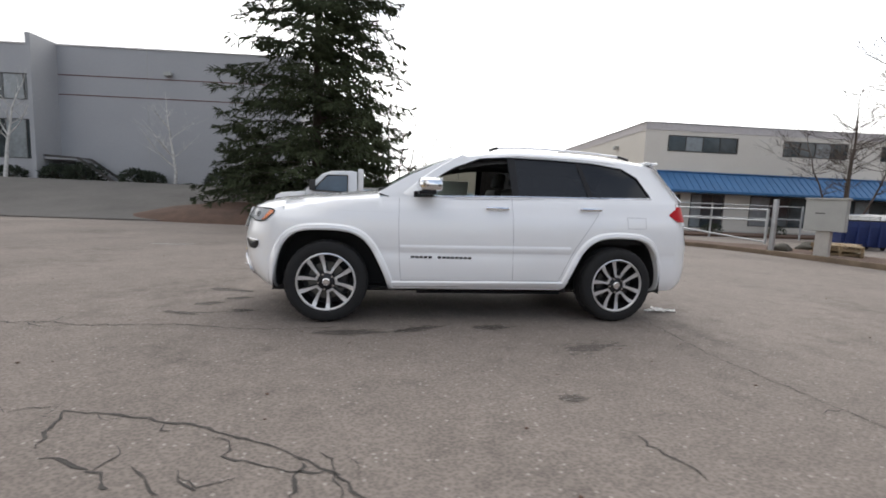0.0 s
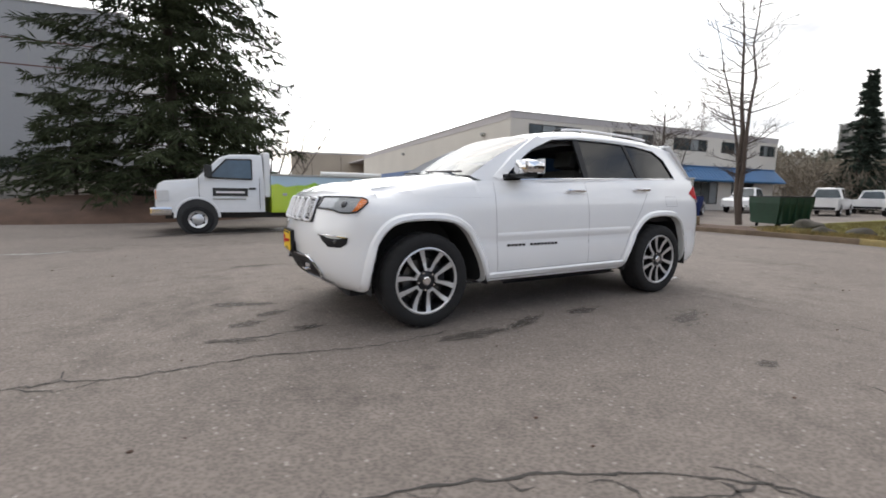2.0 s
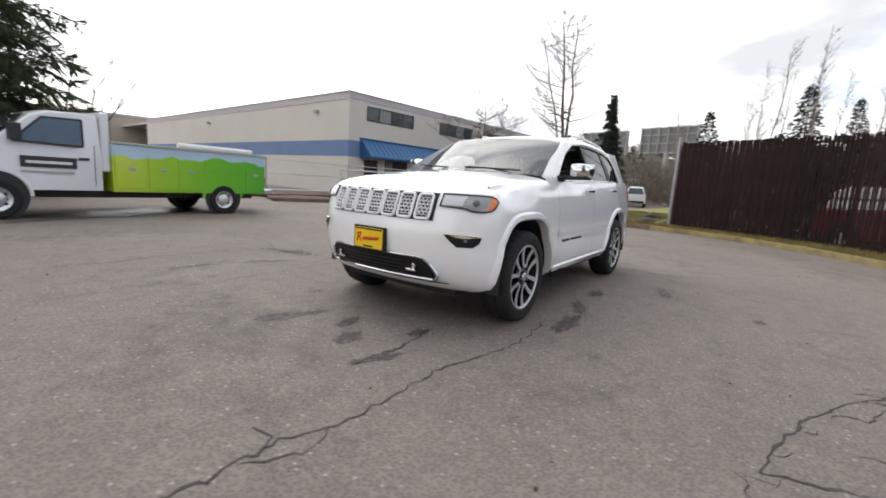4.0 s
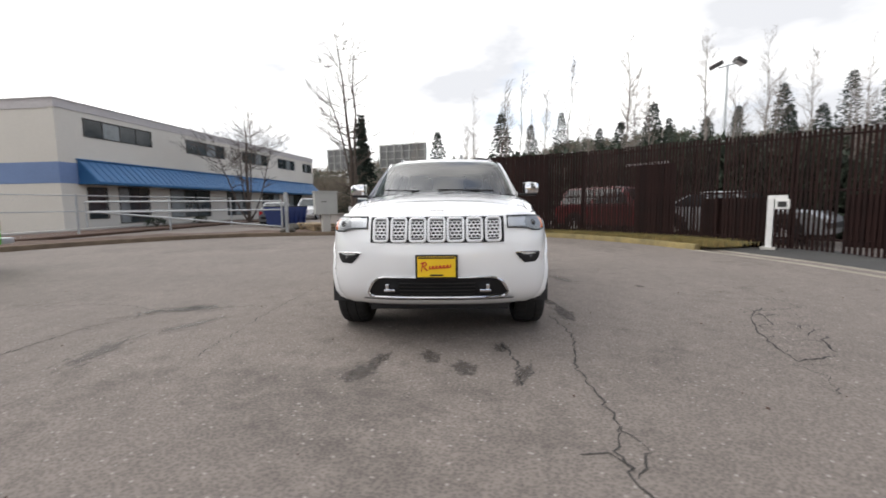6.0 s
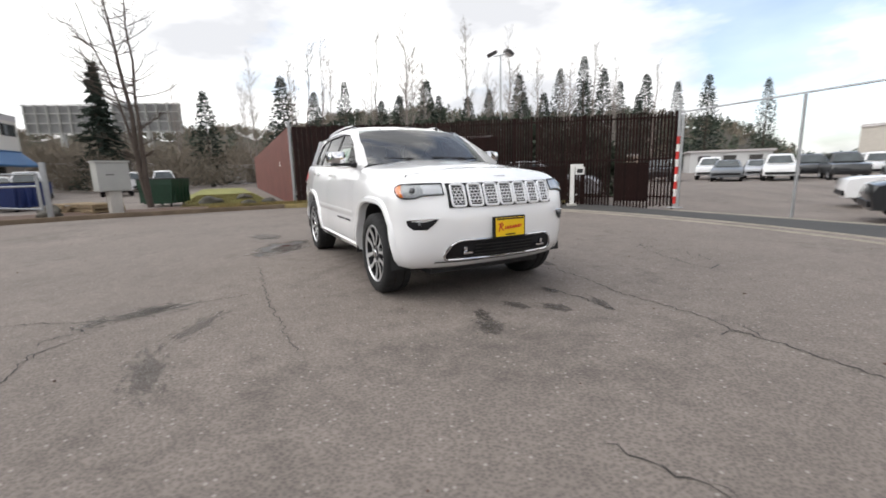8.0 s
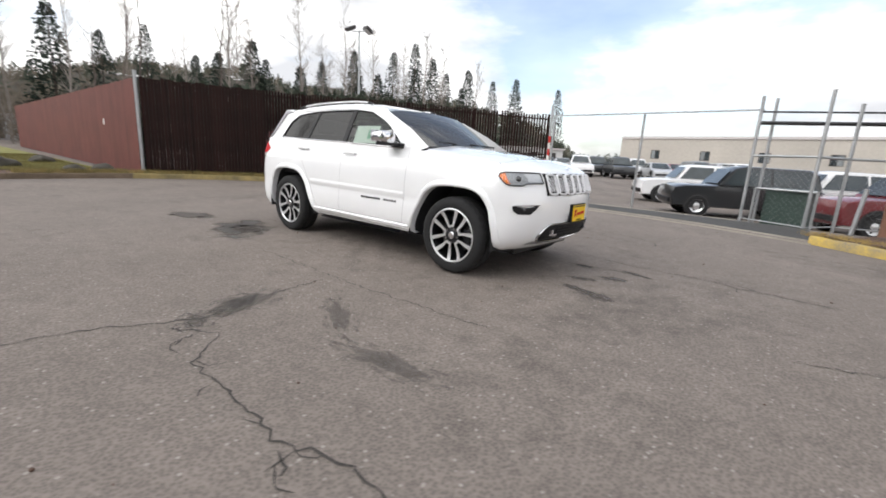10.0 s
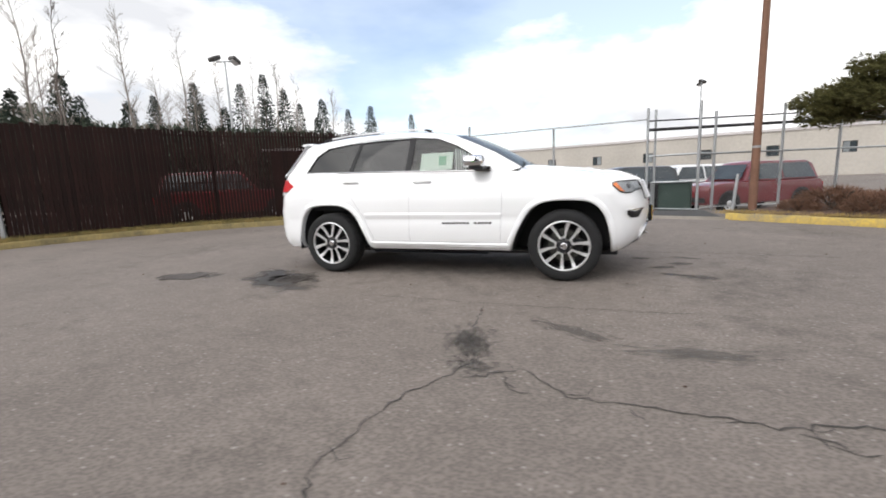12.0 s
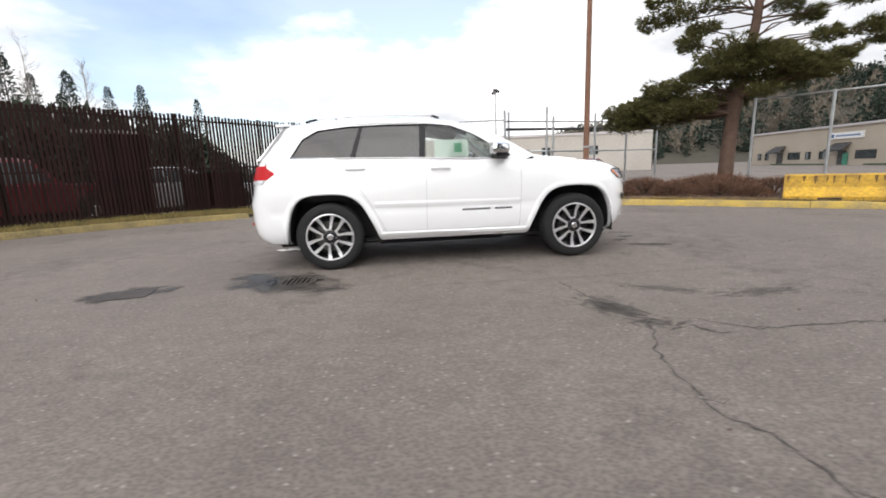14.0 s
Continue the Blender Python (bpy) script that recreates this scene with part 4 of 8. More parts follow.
        box(bm, 0.47, 0.63, s * 0.96 - 0.11, s * 0.96 + 0.11, 1.232, 1.262, 0.012)
        part("mirror_arm", bm, TRIM, mirror)
        part("mirror_glass", boxed(0.425, 0.431, s * 1.02 - 0.08, s * 1.02 + 0.08, 1.265, 1.39, 0.002), LAMP_SILVER, mirror)
        # tail lamp
        bm = bmesh.new()
        rows = []
        for a in np.linspace(90, 48, 12):
            row = []
            for z in (1.06, 1.09, 1.13, 1.18, 1.215):
                w = side_y(-2.1, z)
                y = w * math.sin(radians(a))
                row.append((rear_at(y, z) - 0.008, s * (y + 0.012), z))
            rows.append(row)
        lead = []
        for x in (-2.02,):
            lead.append([(x, s * (side_y(x, z) + 0.004), z) for z in (1.12, 1.14, 1.16, 1.19, 1.212)])
        sheet(bm, lead + rows)
        part("tail_lamp", bm, RED_LENS, parent, "red tail lamp", smooth=True)
        bm = bmesh.new()
        rows = [[(rear_at(side_y(-2.1, z) * math.sin(radians(a)), z) - 0.006, s * (side_y(-2.1, z) * math.sin(radians(a)) + 0.01), z) for z in (1.02, 1.04, 1.06)] for a in np.linspace(84, 50, 8)]
        sheet(bm, rows)
        part("reversing_lens", bm, LAMP_SILVER, parent)


def car_cabin(parent):
    part("dashboard", boxed(0.55, 0.95, -0.75, 0.75, 0.95, 1.18, 0.06), CABIN, parent, "black dashboard", smooth=True)
    for y in (0.38, -0.38):
        for x, n in ((-0.25, "front_seat"), (-1.1, "rear_seat")):
            bm = bmesh.new()
            box(bm, -0.1, 0.45, -0.25, 0.25, -0.15, 0.0, 0.05)
            m = Matrix.Translation((-0.08, 0, 0)) @ Matrix.Rotation(radians(-16), 4, "Y")
            box(bm, -0.09, 0.06, -0.25, 0.25, 0.0, 0.5, 0.05, m=m)
            box(bm, -0.06, 0.05, -0.13, 0.13, 0.53, 0.72, 0.045, m=m)
            bmesh.ops.translate(bm, vec=(x, y, 0.86), verts=bm.verts)
            part(n, bm, LEATHER, parent, smooth=True)
    bm = bmesh.new()
    m = Matrix.Translation((0.42, 0.38, 1.14)) @ Matrix.Rotation(radians(-68), 4, "Y")
    ring = [m @ Vector((0.18 * math.cos(a), 0.18 * math.sin(a), 0)) for a in np.linspace(0, 2 * math.pi, 25)]
    pipe(bm, ring[:-1], 0.014, 6, True)
    tube(bm, ring[0], ring[12], 0.018, sides=6)
    part("steering_wheel", bm, CABIN, parent)
    # price sticker inside the passenger window
    bm = bmesh.new()
    sheet(bm, [[(x, -(green_y(x, z) - 0.016), z) for z in (1.25, 1.35, 1.45)] for x in (0.2, 0.05, -0.1, -0.2)])
    st = part("window_sticker", bm, PAPER, parent, "pale price sticker behind the glass")
    bm = bmesh.new()
    sheet(bm, [[(x, -(green_y(x, z) - 0.013), z) for z in (1.30, 1.36, 1.41)] for x in (0.12, 0.07, 0.03)])
    part("sticker_print", bm, PAPER_GREEN, st)
    for s in (1, -1):
        part("rear_reflector", boxed(-2.40, -2.33, s * 0.52 - 0.09, s * 0.52 + 0.09, 0.53, 0.56, 0.008), RED_LENS, parent, "red bumper reflector")
    bm = bmesh.new()
    box(bm, -2.1, 2.0, -0.6, 0.6, 0.24, 0.3, 0.02)
    for hx in (1.457, -1.457):
        tube(bm, (hx, -0.75, 0.38), (hx, 0.75, 0.38), 0.04)
    part("chassis", bm, CABIN, parent)


def build_car():
    car = thing("sport_utility_car", "white five-door sport utility car parked on asphalt", "car")
    car_body(car)
    car_glasshouse(car)
    car_front(car)
    car_sides(car)
    car_cabin(car)
    for hx in (1.457, -1.457):
        for s in (1, -1):
            car_wheel(car, hx, s)


build_car()
# ---- paving details ----
def decal_material(name, color, rough, spread=0.55, scale=3.0, strength=0.85):
    """A stain or patch of shade that fades out unevenly towards its rim."""
    m = bpy.data.materials.new(name)
    m.use_nodes = True
    nodes, links = m.node_tree.nodes, m.node_tree.links
    bsdf, out = nodes["Principled BSDF"], nodes["Material Output"]
    bsdf.inputs["Base Color"].default_value, bsdf.inputs["Roughness"].default_value = (*color, 1), rough
    coord = nodes.new("ShaderNodeTexCoord")
    ball = nodes.new("ShaderNodeTexGradient")
    ball.gradient_type = "SPHERICAL"
    links.new(coord.outputs["Object"], ball.inputs["Vector"])
    noise_tex = nodes.new("ShaderNodeTexNoise")
    noise_tex.inputs["Scale"].default_value, noise_tex.inputs["Detail"].default_value = scale, 6.0
    links.new(coord.outputs["Object"], noise_tex.inputs["Vector"])
    add = nodes.new("ShaderNodeMath")
    add.operation = "MULTIPLY_ADD"
    add.inputs[1].default_value = 1.8
    links.new(noise_tex.outputs["Fac"], add.inputs[0])
    links.new(ball.outputs["Fac"], add.inputs[2])
    span = nodes.new("ShaderNodeMapRange")
    span.inputs["From Min"].default_value, span.inputs["From Max"].default_value = spread + 0.4, spread + 0.75
    span.inputs["To Max"].default_value = strength
    links.new(add.outputs["Value"], span.inputs["Value"])
    clear, mix = nodes.new("ShaderNodeBsdfTransparent"), nodes.new("ShaderNodeMixShader")
    links.new(span.outputs["Result"], mix.inputs["Fac"])
    links.new(clear.outputs["BSDF"], mix.inputs[1])
    links.new(bsdf.outputs["BSDF"], mix.inputs[2])
    links.new(mix.outputs["Shader"], out.inputs["Surface"])
    return m


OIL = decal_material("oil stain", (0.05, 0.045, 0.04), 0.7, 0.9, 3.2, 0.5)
DAMP = decal_material("damp asphalt", (0.07, 0.064, 0.058), 0.6, 0.92, 4.5, 0.4)
WET_AND_SHADE = decal_material("wet and shaded asphalt", (0.045, 0.041, 0.038), 0.35, 0.84, 2.2, 0.6)
PUDDLE = decal_material("thin water", (0.015, 0.015, 0.015), 0.03, 0.82, 2.0, 1.0)
FADED = decal_material("faded paint", (0.5, 0.49, 0.47), 0.8, 0.75, 6.0, 0.5)
CRACK = material("dark crack filling", (0.05, 0.045, 0.041), 0.95, vary=0.4, scale=8, fine=60)
IRON = material("rusty cast iron", (0.1, 0.085, 0.075), 0.6, metal=0.6, vary=0.3, scale=8)
LITTER = material("crumpled white paper", (0.75, 0.74, 0.72), 0.8, vary=0.08)

GROUND = bpy.data.objects["ground"]
def jagged(pts, step=0.045, amount=0.022):
    out = []
    for (x0, y0), (x1, y1) in zip(pts, pts[1:]):
        n = max(1, int(math.hypot(x1 - x0, y1 - y0) / step))
        for k in range(n):
            t = k / n
            out.append(Vector((x0 + (x1 - x0) * t + random.uniform(-amount, amount), y0 + (y1 - y0) * t + random.uniform(-amount, amount), 0)))
    out.append(Vector((*pts[-1], 0)))
    return out


def crack(*pts, width=0.006):
    """A dark jagged crack through a few points of the paving, with short side spurs."""
    runs = [(pts, 1.0)]
    for (x0, y0), (x1, y1) in zip(pts, pts[1:]):
        if random.random() < 0.5:
            t, a, r = random.random(), random.uniform(0, 6.28), random.uniform(0.06, 0.24)
            p = (x0 + (x1 - x0) * t, y0 + (y1 - y0) * t)
            runs.append(((p, (p[0] + r * 0.6 * math.cos(a), p[1] + r * 0.6 * math.sin(a)), (p[0] + r * math.cos(a + 0.5), p[1] + r * math.sin(a + 0.5))), 0.6))
    for some, scale in runs:
        line = jagged(some)
        bm = bmesh.new()
        rows = []
        for i, p in enumerate(line):
            d = (line[min(i + 1, len(line) - 1)] - line[max(i - 1, 0)]).normalized()
            n = Vector((-d.y, d.x, 0)) * width * scale * random.uniform(0.25, 1.3) * (0.3 if i in (0, len(line) - 1) else 1)
            rows.append([p - n + Vector((0, 0, 0.003)), p + n + Vector((0, 0, 0.003))])
        sheet(bm, rows)
        part("crack", bm, CRACK, GROUND)


# the long crack before the left wheels, and its fork
crack((1.33, 1.08), (1.94, 1.15), (2.75, 0.98), (3.5, 1.0), (3.73, 0.9), (4.05, 0.91), (4.56, 0.84), width=0.0075)
crack((3.51, 0.99), (3.73, 1.03), (3.94, 0.91))
crack((2.19, 0.51), (2.6, 0.58), (3.04, 0.56), width=0.009)
crack((-1.84, 0.93), (-1.75, 1.93), (-1.82, 2.71), (-1.9, 3.2), width=0.005)
crack((-0.34, 3.03), (-0.45, 3.41), width=0.008)
# the crazed patch of the north side
crack((2.47, 2.94), (2.6, 2.56), (2.1, 2.7), (1.89, 2.77), (1.47, 2.98), (1.19, 3.2), (1.0, 3.4), width=0.008)
crack((2.42, 2.99), (2.18, 3.09), (2.01, 3.24), width=0.009)
crack((1.99, 3.09), (1.9, 3.2), (1.8, 3.3))
crack((1.8, 3.16), (1.68, 3.28))
crack((1.69, 2.89), (1.64, 3.06), (1.32, 3.21), (1.19, 3.2))
crack((1.31, 3.13), (1.3, 3.4), width=0.01)
crack((1.23, 3.04), (1.1, 3.4), (1.0, 3.8), (0.4, 3.85), (-0.3, 3.77), width=0.004)
crack((2.64, 2.49), (2.88, 2.57), (3.13, 2.37), width=0.004)
# the cracks of the south side
crack((-0.5, -1.85), (0.71, -1.88), (1.4, -1.9), (2.05, -1.87), (2.55, -1.85), width=0.0045)
crack((0.84, -2.0), (0.95, -2.7), (1.09, -3.16), (0.84, -3.68), (0.74, -4.25), (0.85, -4.5), (0.83, -4.9), width=0.0065)
crack((1.13, -3.36), (1.4, -3.18), (1.68, -3.43), (2.4, -3.45), (2.62, -3.47), (2.92, -3.34), (3.25, -3.41), (3.7, -3.4), width=0.0065)
crack((1.3, -3.27), (1.41, -3.42))
crack((2.66, -3.48), (2.78, -3.56))
crack((4.23, -0.85), (4.62, -0.73), (4.85, -0.69), (5.4, -0.6))
STAINS_AND_SHADE = [(2.73, 0.2, 0.2, 0.15, OIL), (2.8, -0.5, 0.27, 0.16, OIL), (2.55, -0.42, 0.2, 0.1, OIL), (2.84, 0.6, 0.28, 0.08, OIL), (-0.1, 1.12, 0.26, 0.14, OIL), (-0.21, 2.61, 0.13, 0.09, OIL), (2.3, 0.5, 0.16, 0.1, OIL),
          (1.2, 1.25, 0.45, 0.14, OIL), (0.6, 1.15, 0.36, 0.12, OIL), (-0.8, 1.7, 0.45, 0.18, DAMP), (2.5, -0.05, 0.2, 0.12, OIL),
          (-1.95, -1.4, 0.85, 0.52, WET_AND_SHADE), (-3.4, -1.53, 0.5, 0.32, WET_AND_SHADE), (1.65, -2.45, 0.5, 0.16, DAMP), (2.4, -2.7, 0.55, 0.18, DAMP), (1.0, -2.9, 0.18, 0.4, OIL), (0.95, -2.75, 0.24, 0.4, DAMP), (1.1, -3.2, 0.22, 0.18, DAMP),
          (5.6, -5.3, 0.5, 0.1, FADED), (5.2, -5.35, 0.3, 0.08, FADED),
          # shade under the service truck, painted as one broad dark ellipse
          (1.2, -8.9, 3.4, 0.9, WET_AND_SHADE)]
for x, y, rx, ry, mat in STAINS_AND_SHADE:
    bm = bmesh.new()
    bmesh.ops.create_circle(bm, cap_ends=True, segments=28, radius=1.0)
    # the truck's painted shade goes by the same object name
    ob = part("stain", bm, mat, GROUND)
    ob.matrix_basis = Matrix.LocRotScale((x, y, 0.0045 + 0.0004 * (STAINS_AND_SHADE.index((x, y, rx, ry, mat)) % 8)), Euler((0, 0, random.uniform(-0.5, 0.5))), (rx * 1.3, ry * 1.3, 1.0))
bm = bmesh.new()
bmesh.ops.create_circle(bm, cap_ends=True, segments=28, radius=1.0)
ob = part("puddle", bm, PUDDLE, GROUND)
ob.matrix_basis = Matrix.LocRotScale((-1.85, -1.38, 0.0065), None, (0.42, 0.3, 1.0))


def build_drain():
    drain = thing("storm_drain", "round rusty cast iron storm drain grate in asphalt", "drain", m=Matrix.Translation((-1.76, -1.4, 0)))
    bm = bmesh.new()
    ring = [[(r * math.cos(a), r * math.sin(a), z) for a in np.linspace(0, 2 * math.pi, 33)[:-1]] for r, z in ((0.2, 0.0), (0.2, 0.008), (0.17, 0.008), (0.17, 0.003))]
    sheet(bm, ring, close=True)
    part("grate_frame", bm, IRON, drain)
    for k in range(-3, 4):
        w = math.sqrt(0.17 ** 2 - (k * 0.048) ** 2)
        part("grate_bar", boxed(k * 0.048 - 0.012, k * 0.048 + 0.012, -w, w, 0.001, 0.009, 0.003), IRON, drain)
    cover = thing("utility_cover", "dark rectangular iron utility cover in asphalt", "cover", m=Matrix.Translation((-3.4, -1.53, 0)) @ Matrix.Rotation(0.15, 4, "Z"))
    part("cover_plate", boxed(-0.25, 0.25, -0.16, 0.16, 0.0, 0.008, 0.003), IRON, cover)
    for k in range(3):
        part("rib", boxed(-0.2 + k * 0.16, -0.17 + k * 0.16, -0.13, 0.13, 0.007, 0.0095, 0.001), IRON, cover)


build_drain()
for k, (x, y, r) in enumerate(((-2.16, 0.5, 0.045), (-2.28, 0.47, 0.07), (-2.4, 0.5, 0.06))):
    bm = bmesh.new()
    bmesh.ops.create_grid(bm, x_segments=6, y_segments=6, size=r)
    for v in bm.verts:
        v.co.x *= 1.3 + random.uniform(-0.2, 0.2)
        v.co.y *= 0.8 + random.uniform(-0.25, 0.25)
        v.co.z += random.uniform(0.006, 0.03)
    scrap = part("paper_scrap", bm, LITTER)
    scrap.matrix_basis = Matrix.Translation((x, y, 0.001)) @ Matrix.Rotation(k * 1.3, 4, "Z")
    tagged(scrap, "crumpled scrap of white paper on asphalt", "litter", "paper scraps")
bm = bmesh.new()
for k in range(140):
    x, y, r = random.uniform(-6, 7), random.uniform(-6, 6), random.uniform(0.004, 0.011)
    made = bmesh.ops.create_icosphere(bm, subdivisions=1, radius=r)["verts"]
    bmesh.ops.transform(bm, matrix=Matrix.Translation((x, y, r * 0.3)) @ Matrix.Diagonal((1.4, 1, 0.6, 1)), verts=made)
tagged(part("debris", bm, SOIL), "small dark leaf and stone debris", "debris", kind="stuff")

# ---- kerbs, verges, grass ----
KERB_YELLOW = material("worn yellow kerb paint", (0.5, 0.34, 0.045), 0.8, vary=0.35, scale=2.5, fine=25, bump=0.3, tint=(0.22, 0.19, 0.14))
KERB_STONE = material("mossy concrete kerb", (0.25, 0.19, 0.075), 0.95, vary=0.35, scale=2.5, fine=25, bump=0.4, tint=(0.1, 0.085, 0.05))
WEST = spline([(*p, 0) for p in KERB_WEST], 5)
EAST = spline([(*p, 0) for p in KERB_EAST], 5)


def outward(line, centre=Vector((0, -2, 0))):
    out = []
    for i, p in enumerate(line):
        d = (line[min(i + 1, len(line) - 1)] - line[max(i - 1, 0)]).normalized()
        n = Vector((-d.y, d.x, 0))
        out.append(n if n.dot(p - centre) > 0 else -n)
    return out


def kerb_stones(line, mat, name, label):
    root = thing(name, label, "kerb", kind="structure")
    length, start = 0.0, 0
    for i in range(1, len(line)):
        length += (line[i] - line[i - 1]).length
        if length > 1.4 or i == len(line) - 1:
            seg = line[start:i + 1]
            bm = bmesh.new()
            rows = []
            for k, p in enumerate(seg):
                d = (seg[min(k + 1, len(seg) - 1)] - seg[max(k - 1, 0)]).normalized()
                n = Vector((-d.y, d.x, 0))
                p = p - d * 0.004 if k == len(seg) - 1 else p + (d * 0.004 if k == 0 else Vector())
                up = 0.14 + random.uniform(-0.006, 0.006)
                rows.append([p + n * a + Vector((0, 0, z)) for a, z in ((-0.085, -0.05), (-0.08, up - 0.025), (-0.06, up), (0.06, up), (0.08, up - 0.025), (0.085, -0.05))])
            vs = sheet(bm, rows)
            bm.faces.new(vs[0])
            bm.faces.new(vs[-1][::-1])
            bmesh.ops.recalc_face_normals(bm, faces=bm.faces)
            part("kerb_stone", bm, mat, root, smooth=True)
            length, start = 0.0, i
    return root


KERB_DIRTY = material("dirty brown kerb", (0.13, 0.095, 0.065), 0.95, vary=0.4, scale=2.5, fine=25, bump=0.4)
split_at = int(len(WEST) * 0.5)
kerb_stones(WEST[:split_at + 1], KERB_DIRTY, "kerb_west", "dirty brown concrete kerb round the turning circle")
kerb_stones(WEST[split_at:], KERB_STONE, "kerb_north", "mossy weathered concrete kerb before the fence")
kerb_stones(EAST, KERB_YELLOW, "kerb_east", "worn yellow painted concrete kerb")


def verge(line, widths, mat, name, label, rise=0.11, rough=0.03):
    bm = bmesh.new()
    rows = []
    for p, n, in zip(line, outward(line)):
        rows.append([p + n * w + Vector((0, 0, max(0.02, rise + random.uniform(-rough, rough) - (0.09 if w == widths[-1] else 0)))) for w in widths])
    sheet(bm, rows)
    bmesh.ops.recalc_face_normals(bm, faces=bm.faces)
    return tagged(part(name, bm, mat, smooth=True), label, "verge", kind="structure")


n_west = len(WEST)
cut = int(n_west * 0.53)
verge(WEST[:cut + 1], (0.07, 0.4, 0.9, 1.6, 2.4, 3.2), SOIL, "verge_west", "bark mulch and dirt strip behind the kerb")
verge(WEST[cut:], (0.07, 0.4, 0.8, 1.3, 2.0, 2.6), GRASS, "verge_north", "thin yellowed winter grass strip", 0.13)
verge(EAST, (0.07, 0.5, 1.2, 2.2, 3.2, 4.2), SOIL, "verge_east", "brown planting bed behind the yellow kerb", 0.13)
LAWN_GREEN = material("mossy lawn", (0.2, 0.2, 0.06), 0.95, vary=0.4, scale=1.2, fine=20, bump=0.6, bump_scale=40)
bm = bmesh.new()
LAWN = [(-11.6, -1.2), (-12.4, -0.35), (-40.0, -0.4), (-40.0, -3.6), (-25.0, -3.9), (-15.5, -3.6), (-12.6, -2.6)]
bm.faces.new([bm.verts.new((x, y, 0.125)) for x, y in LAWN])
bmesh.ops.triangulate(bm, faces=bm.faces)
tagged(part("lawn", bm, LAWN_GREEN), "mossy winter lawn beside the fence", "grass", kind="structure")


def blades(name, spots, height, mat, label, spread=0.05, lean=0.4):
    """Grass as single thin blades, three points each."""
    verts, faces = [], []
    for x, y, z in spots:
        for _ in range(5):
            a = random.uniform(0, 2 * math.pi)
            h = height * random.uniform(0.4, 1.1)
            px, py = x + random.gauss(0, spread), y + random.gauss(0, spread)
            lx, ly = math.cos(a) * h * lean * random.random(), math.sin(a) * h * lean * random.random()
            wx, wy = math.cos(a + 1.57) * 0.006, math.sin(a + 1.57) * 0.006
            i = len(verts)
            verts += [(px - wx, py - wy, z), (px + wx, py + wy, z), (px + lx, py + ly, z + h)]
            faces.append((i, i + 1, i + 2))
    mesh = bpy.data.meshes.new(name)
    mesh.from_pydata(verts, [], faces)
    mesh.materials.append(mat)
    return tagged(new(name, mesh), label, "grass", kind="stuff")


BLADE = material("grass blades", (0.17, 0.145, 0.05), 0.85, vary=0.45, scale=2.0, fine=12, per_island=0.4)
BLADE_DRY = material("dry straw blades", (0.3, 0.21, 0.075), 0.85, vary=0.4, scale=2.0, fine=12, per_island=0.4)
spots = []
for p, n in zip(WEST[cut - 6:], outward(WEST)[cut - 6:]):
    for _ in range(170):
        w = abs(random.gauss(0.0, 0.45)) + 0.06
        t = Vector((-n.y, n.x, 0)) * random.uniform(-0.35, 0.35)
        q = p + n * w + t
        spots.append((q.x, q.y, 0.1))
blades("verge_grass", spots[::2], 0.17, BLADE, "green-yellow winter grass along the kerb")
blades("verge_straw", spots[1::2], 0.15, BLADE_DRY, "dry straw-coloured grass along the kerb")
spots = [(random.uniform(-24, -12.4), random.uniform(-3.5, -0.5), 0.12) for _ in range(5200)]
blades("lawn_grass", spots, 0.06, BLADE, "mossy short lawn grass")
spots = []
for p, n in zip(EAST[:26], outward(EAST)[:26]):
    for _ in range(30):
        q = p + n * (0.1 + abs(random.gauss(0, 0.25))) + Vector((-n.y, n.x, 0)) * random.uniform(-0.4, 0.4)
        spots.append((q.x, q.y, 0.11))
blades("kerb_straw", spots, 0.1, BLADE_DRY, "dry grass behind the yellow kerb")

# gate driveway: darker strip between two pale gutters
DARK_ASPHALT = material("newer dark asphalt", (0.05, 0.048, 0.046), 0.85, vary=0.2, scale=0.8, fine=30, bump=0.4, bump_scale=120)
GUTTER = material("worn gutter concrete", (0.24, 0.215, 0.18), 0.95, vary=0.3, scale=2.5, fine=25, bump=0.3)
gutter = spline([(-4.9, 5.62, 0), (-2.6, 6.2, 0), (-0.6, 6.36, 0), (1.0, 6.27, 0), (2.7, 5.95, 0), (4.4, 5.3, 0)], 6)
for off, name in ((0.0, "gutter"), (0.42, "gutter")):
    bm = bmesh.new()
    ribbon(bm, gutter, 0.045, 0.0, 0.02, off)
    tagged(part(name, bm, GUTTER), "worn concrete gutter strip", "gutter", kind="structure")
bm = bmesh.new()
sheet(bm, [[(p.x, y, land(p.x, y) + 0.012) for y in np.linspace(p.y + 0.5, 8.95, 9)] for p in gutter])
tagged(part("driveway", bm, DARK_ASPHALT), "dark asphalt driveway at the gate opening", "driveway", kind="structure")
tagged(part("gate_track", boxed(-2.6, 3.2, 8.95, 9.1, -0.25, -0.07, 0.01), GUTTER), "low concrete gate track", "gate track", kind="structure")

# darker access road that climbs to the grey building
OLD_ROAD = material("dark older asphalt", (0.075, 0.07, 0.066), 0.9, vary=0.3, scale=0.6, fine=6, bump=0.3, bump_scale=60)
bm = bmesh.new()
sheet(bm, [[(x, y, land(x, y) + 0.035) for x in range(8, 41)] for y in range(-13, -26, -1)])
tagged(part("access_road", bm, OLD_ROAD, smooth=True), "dark older asphalt access road up the slope", "road", kind="structure")

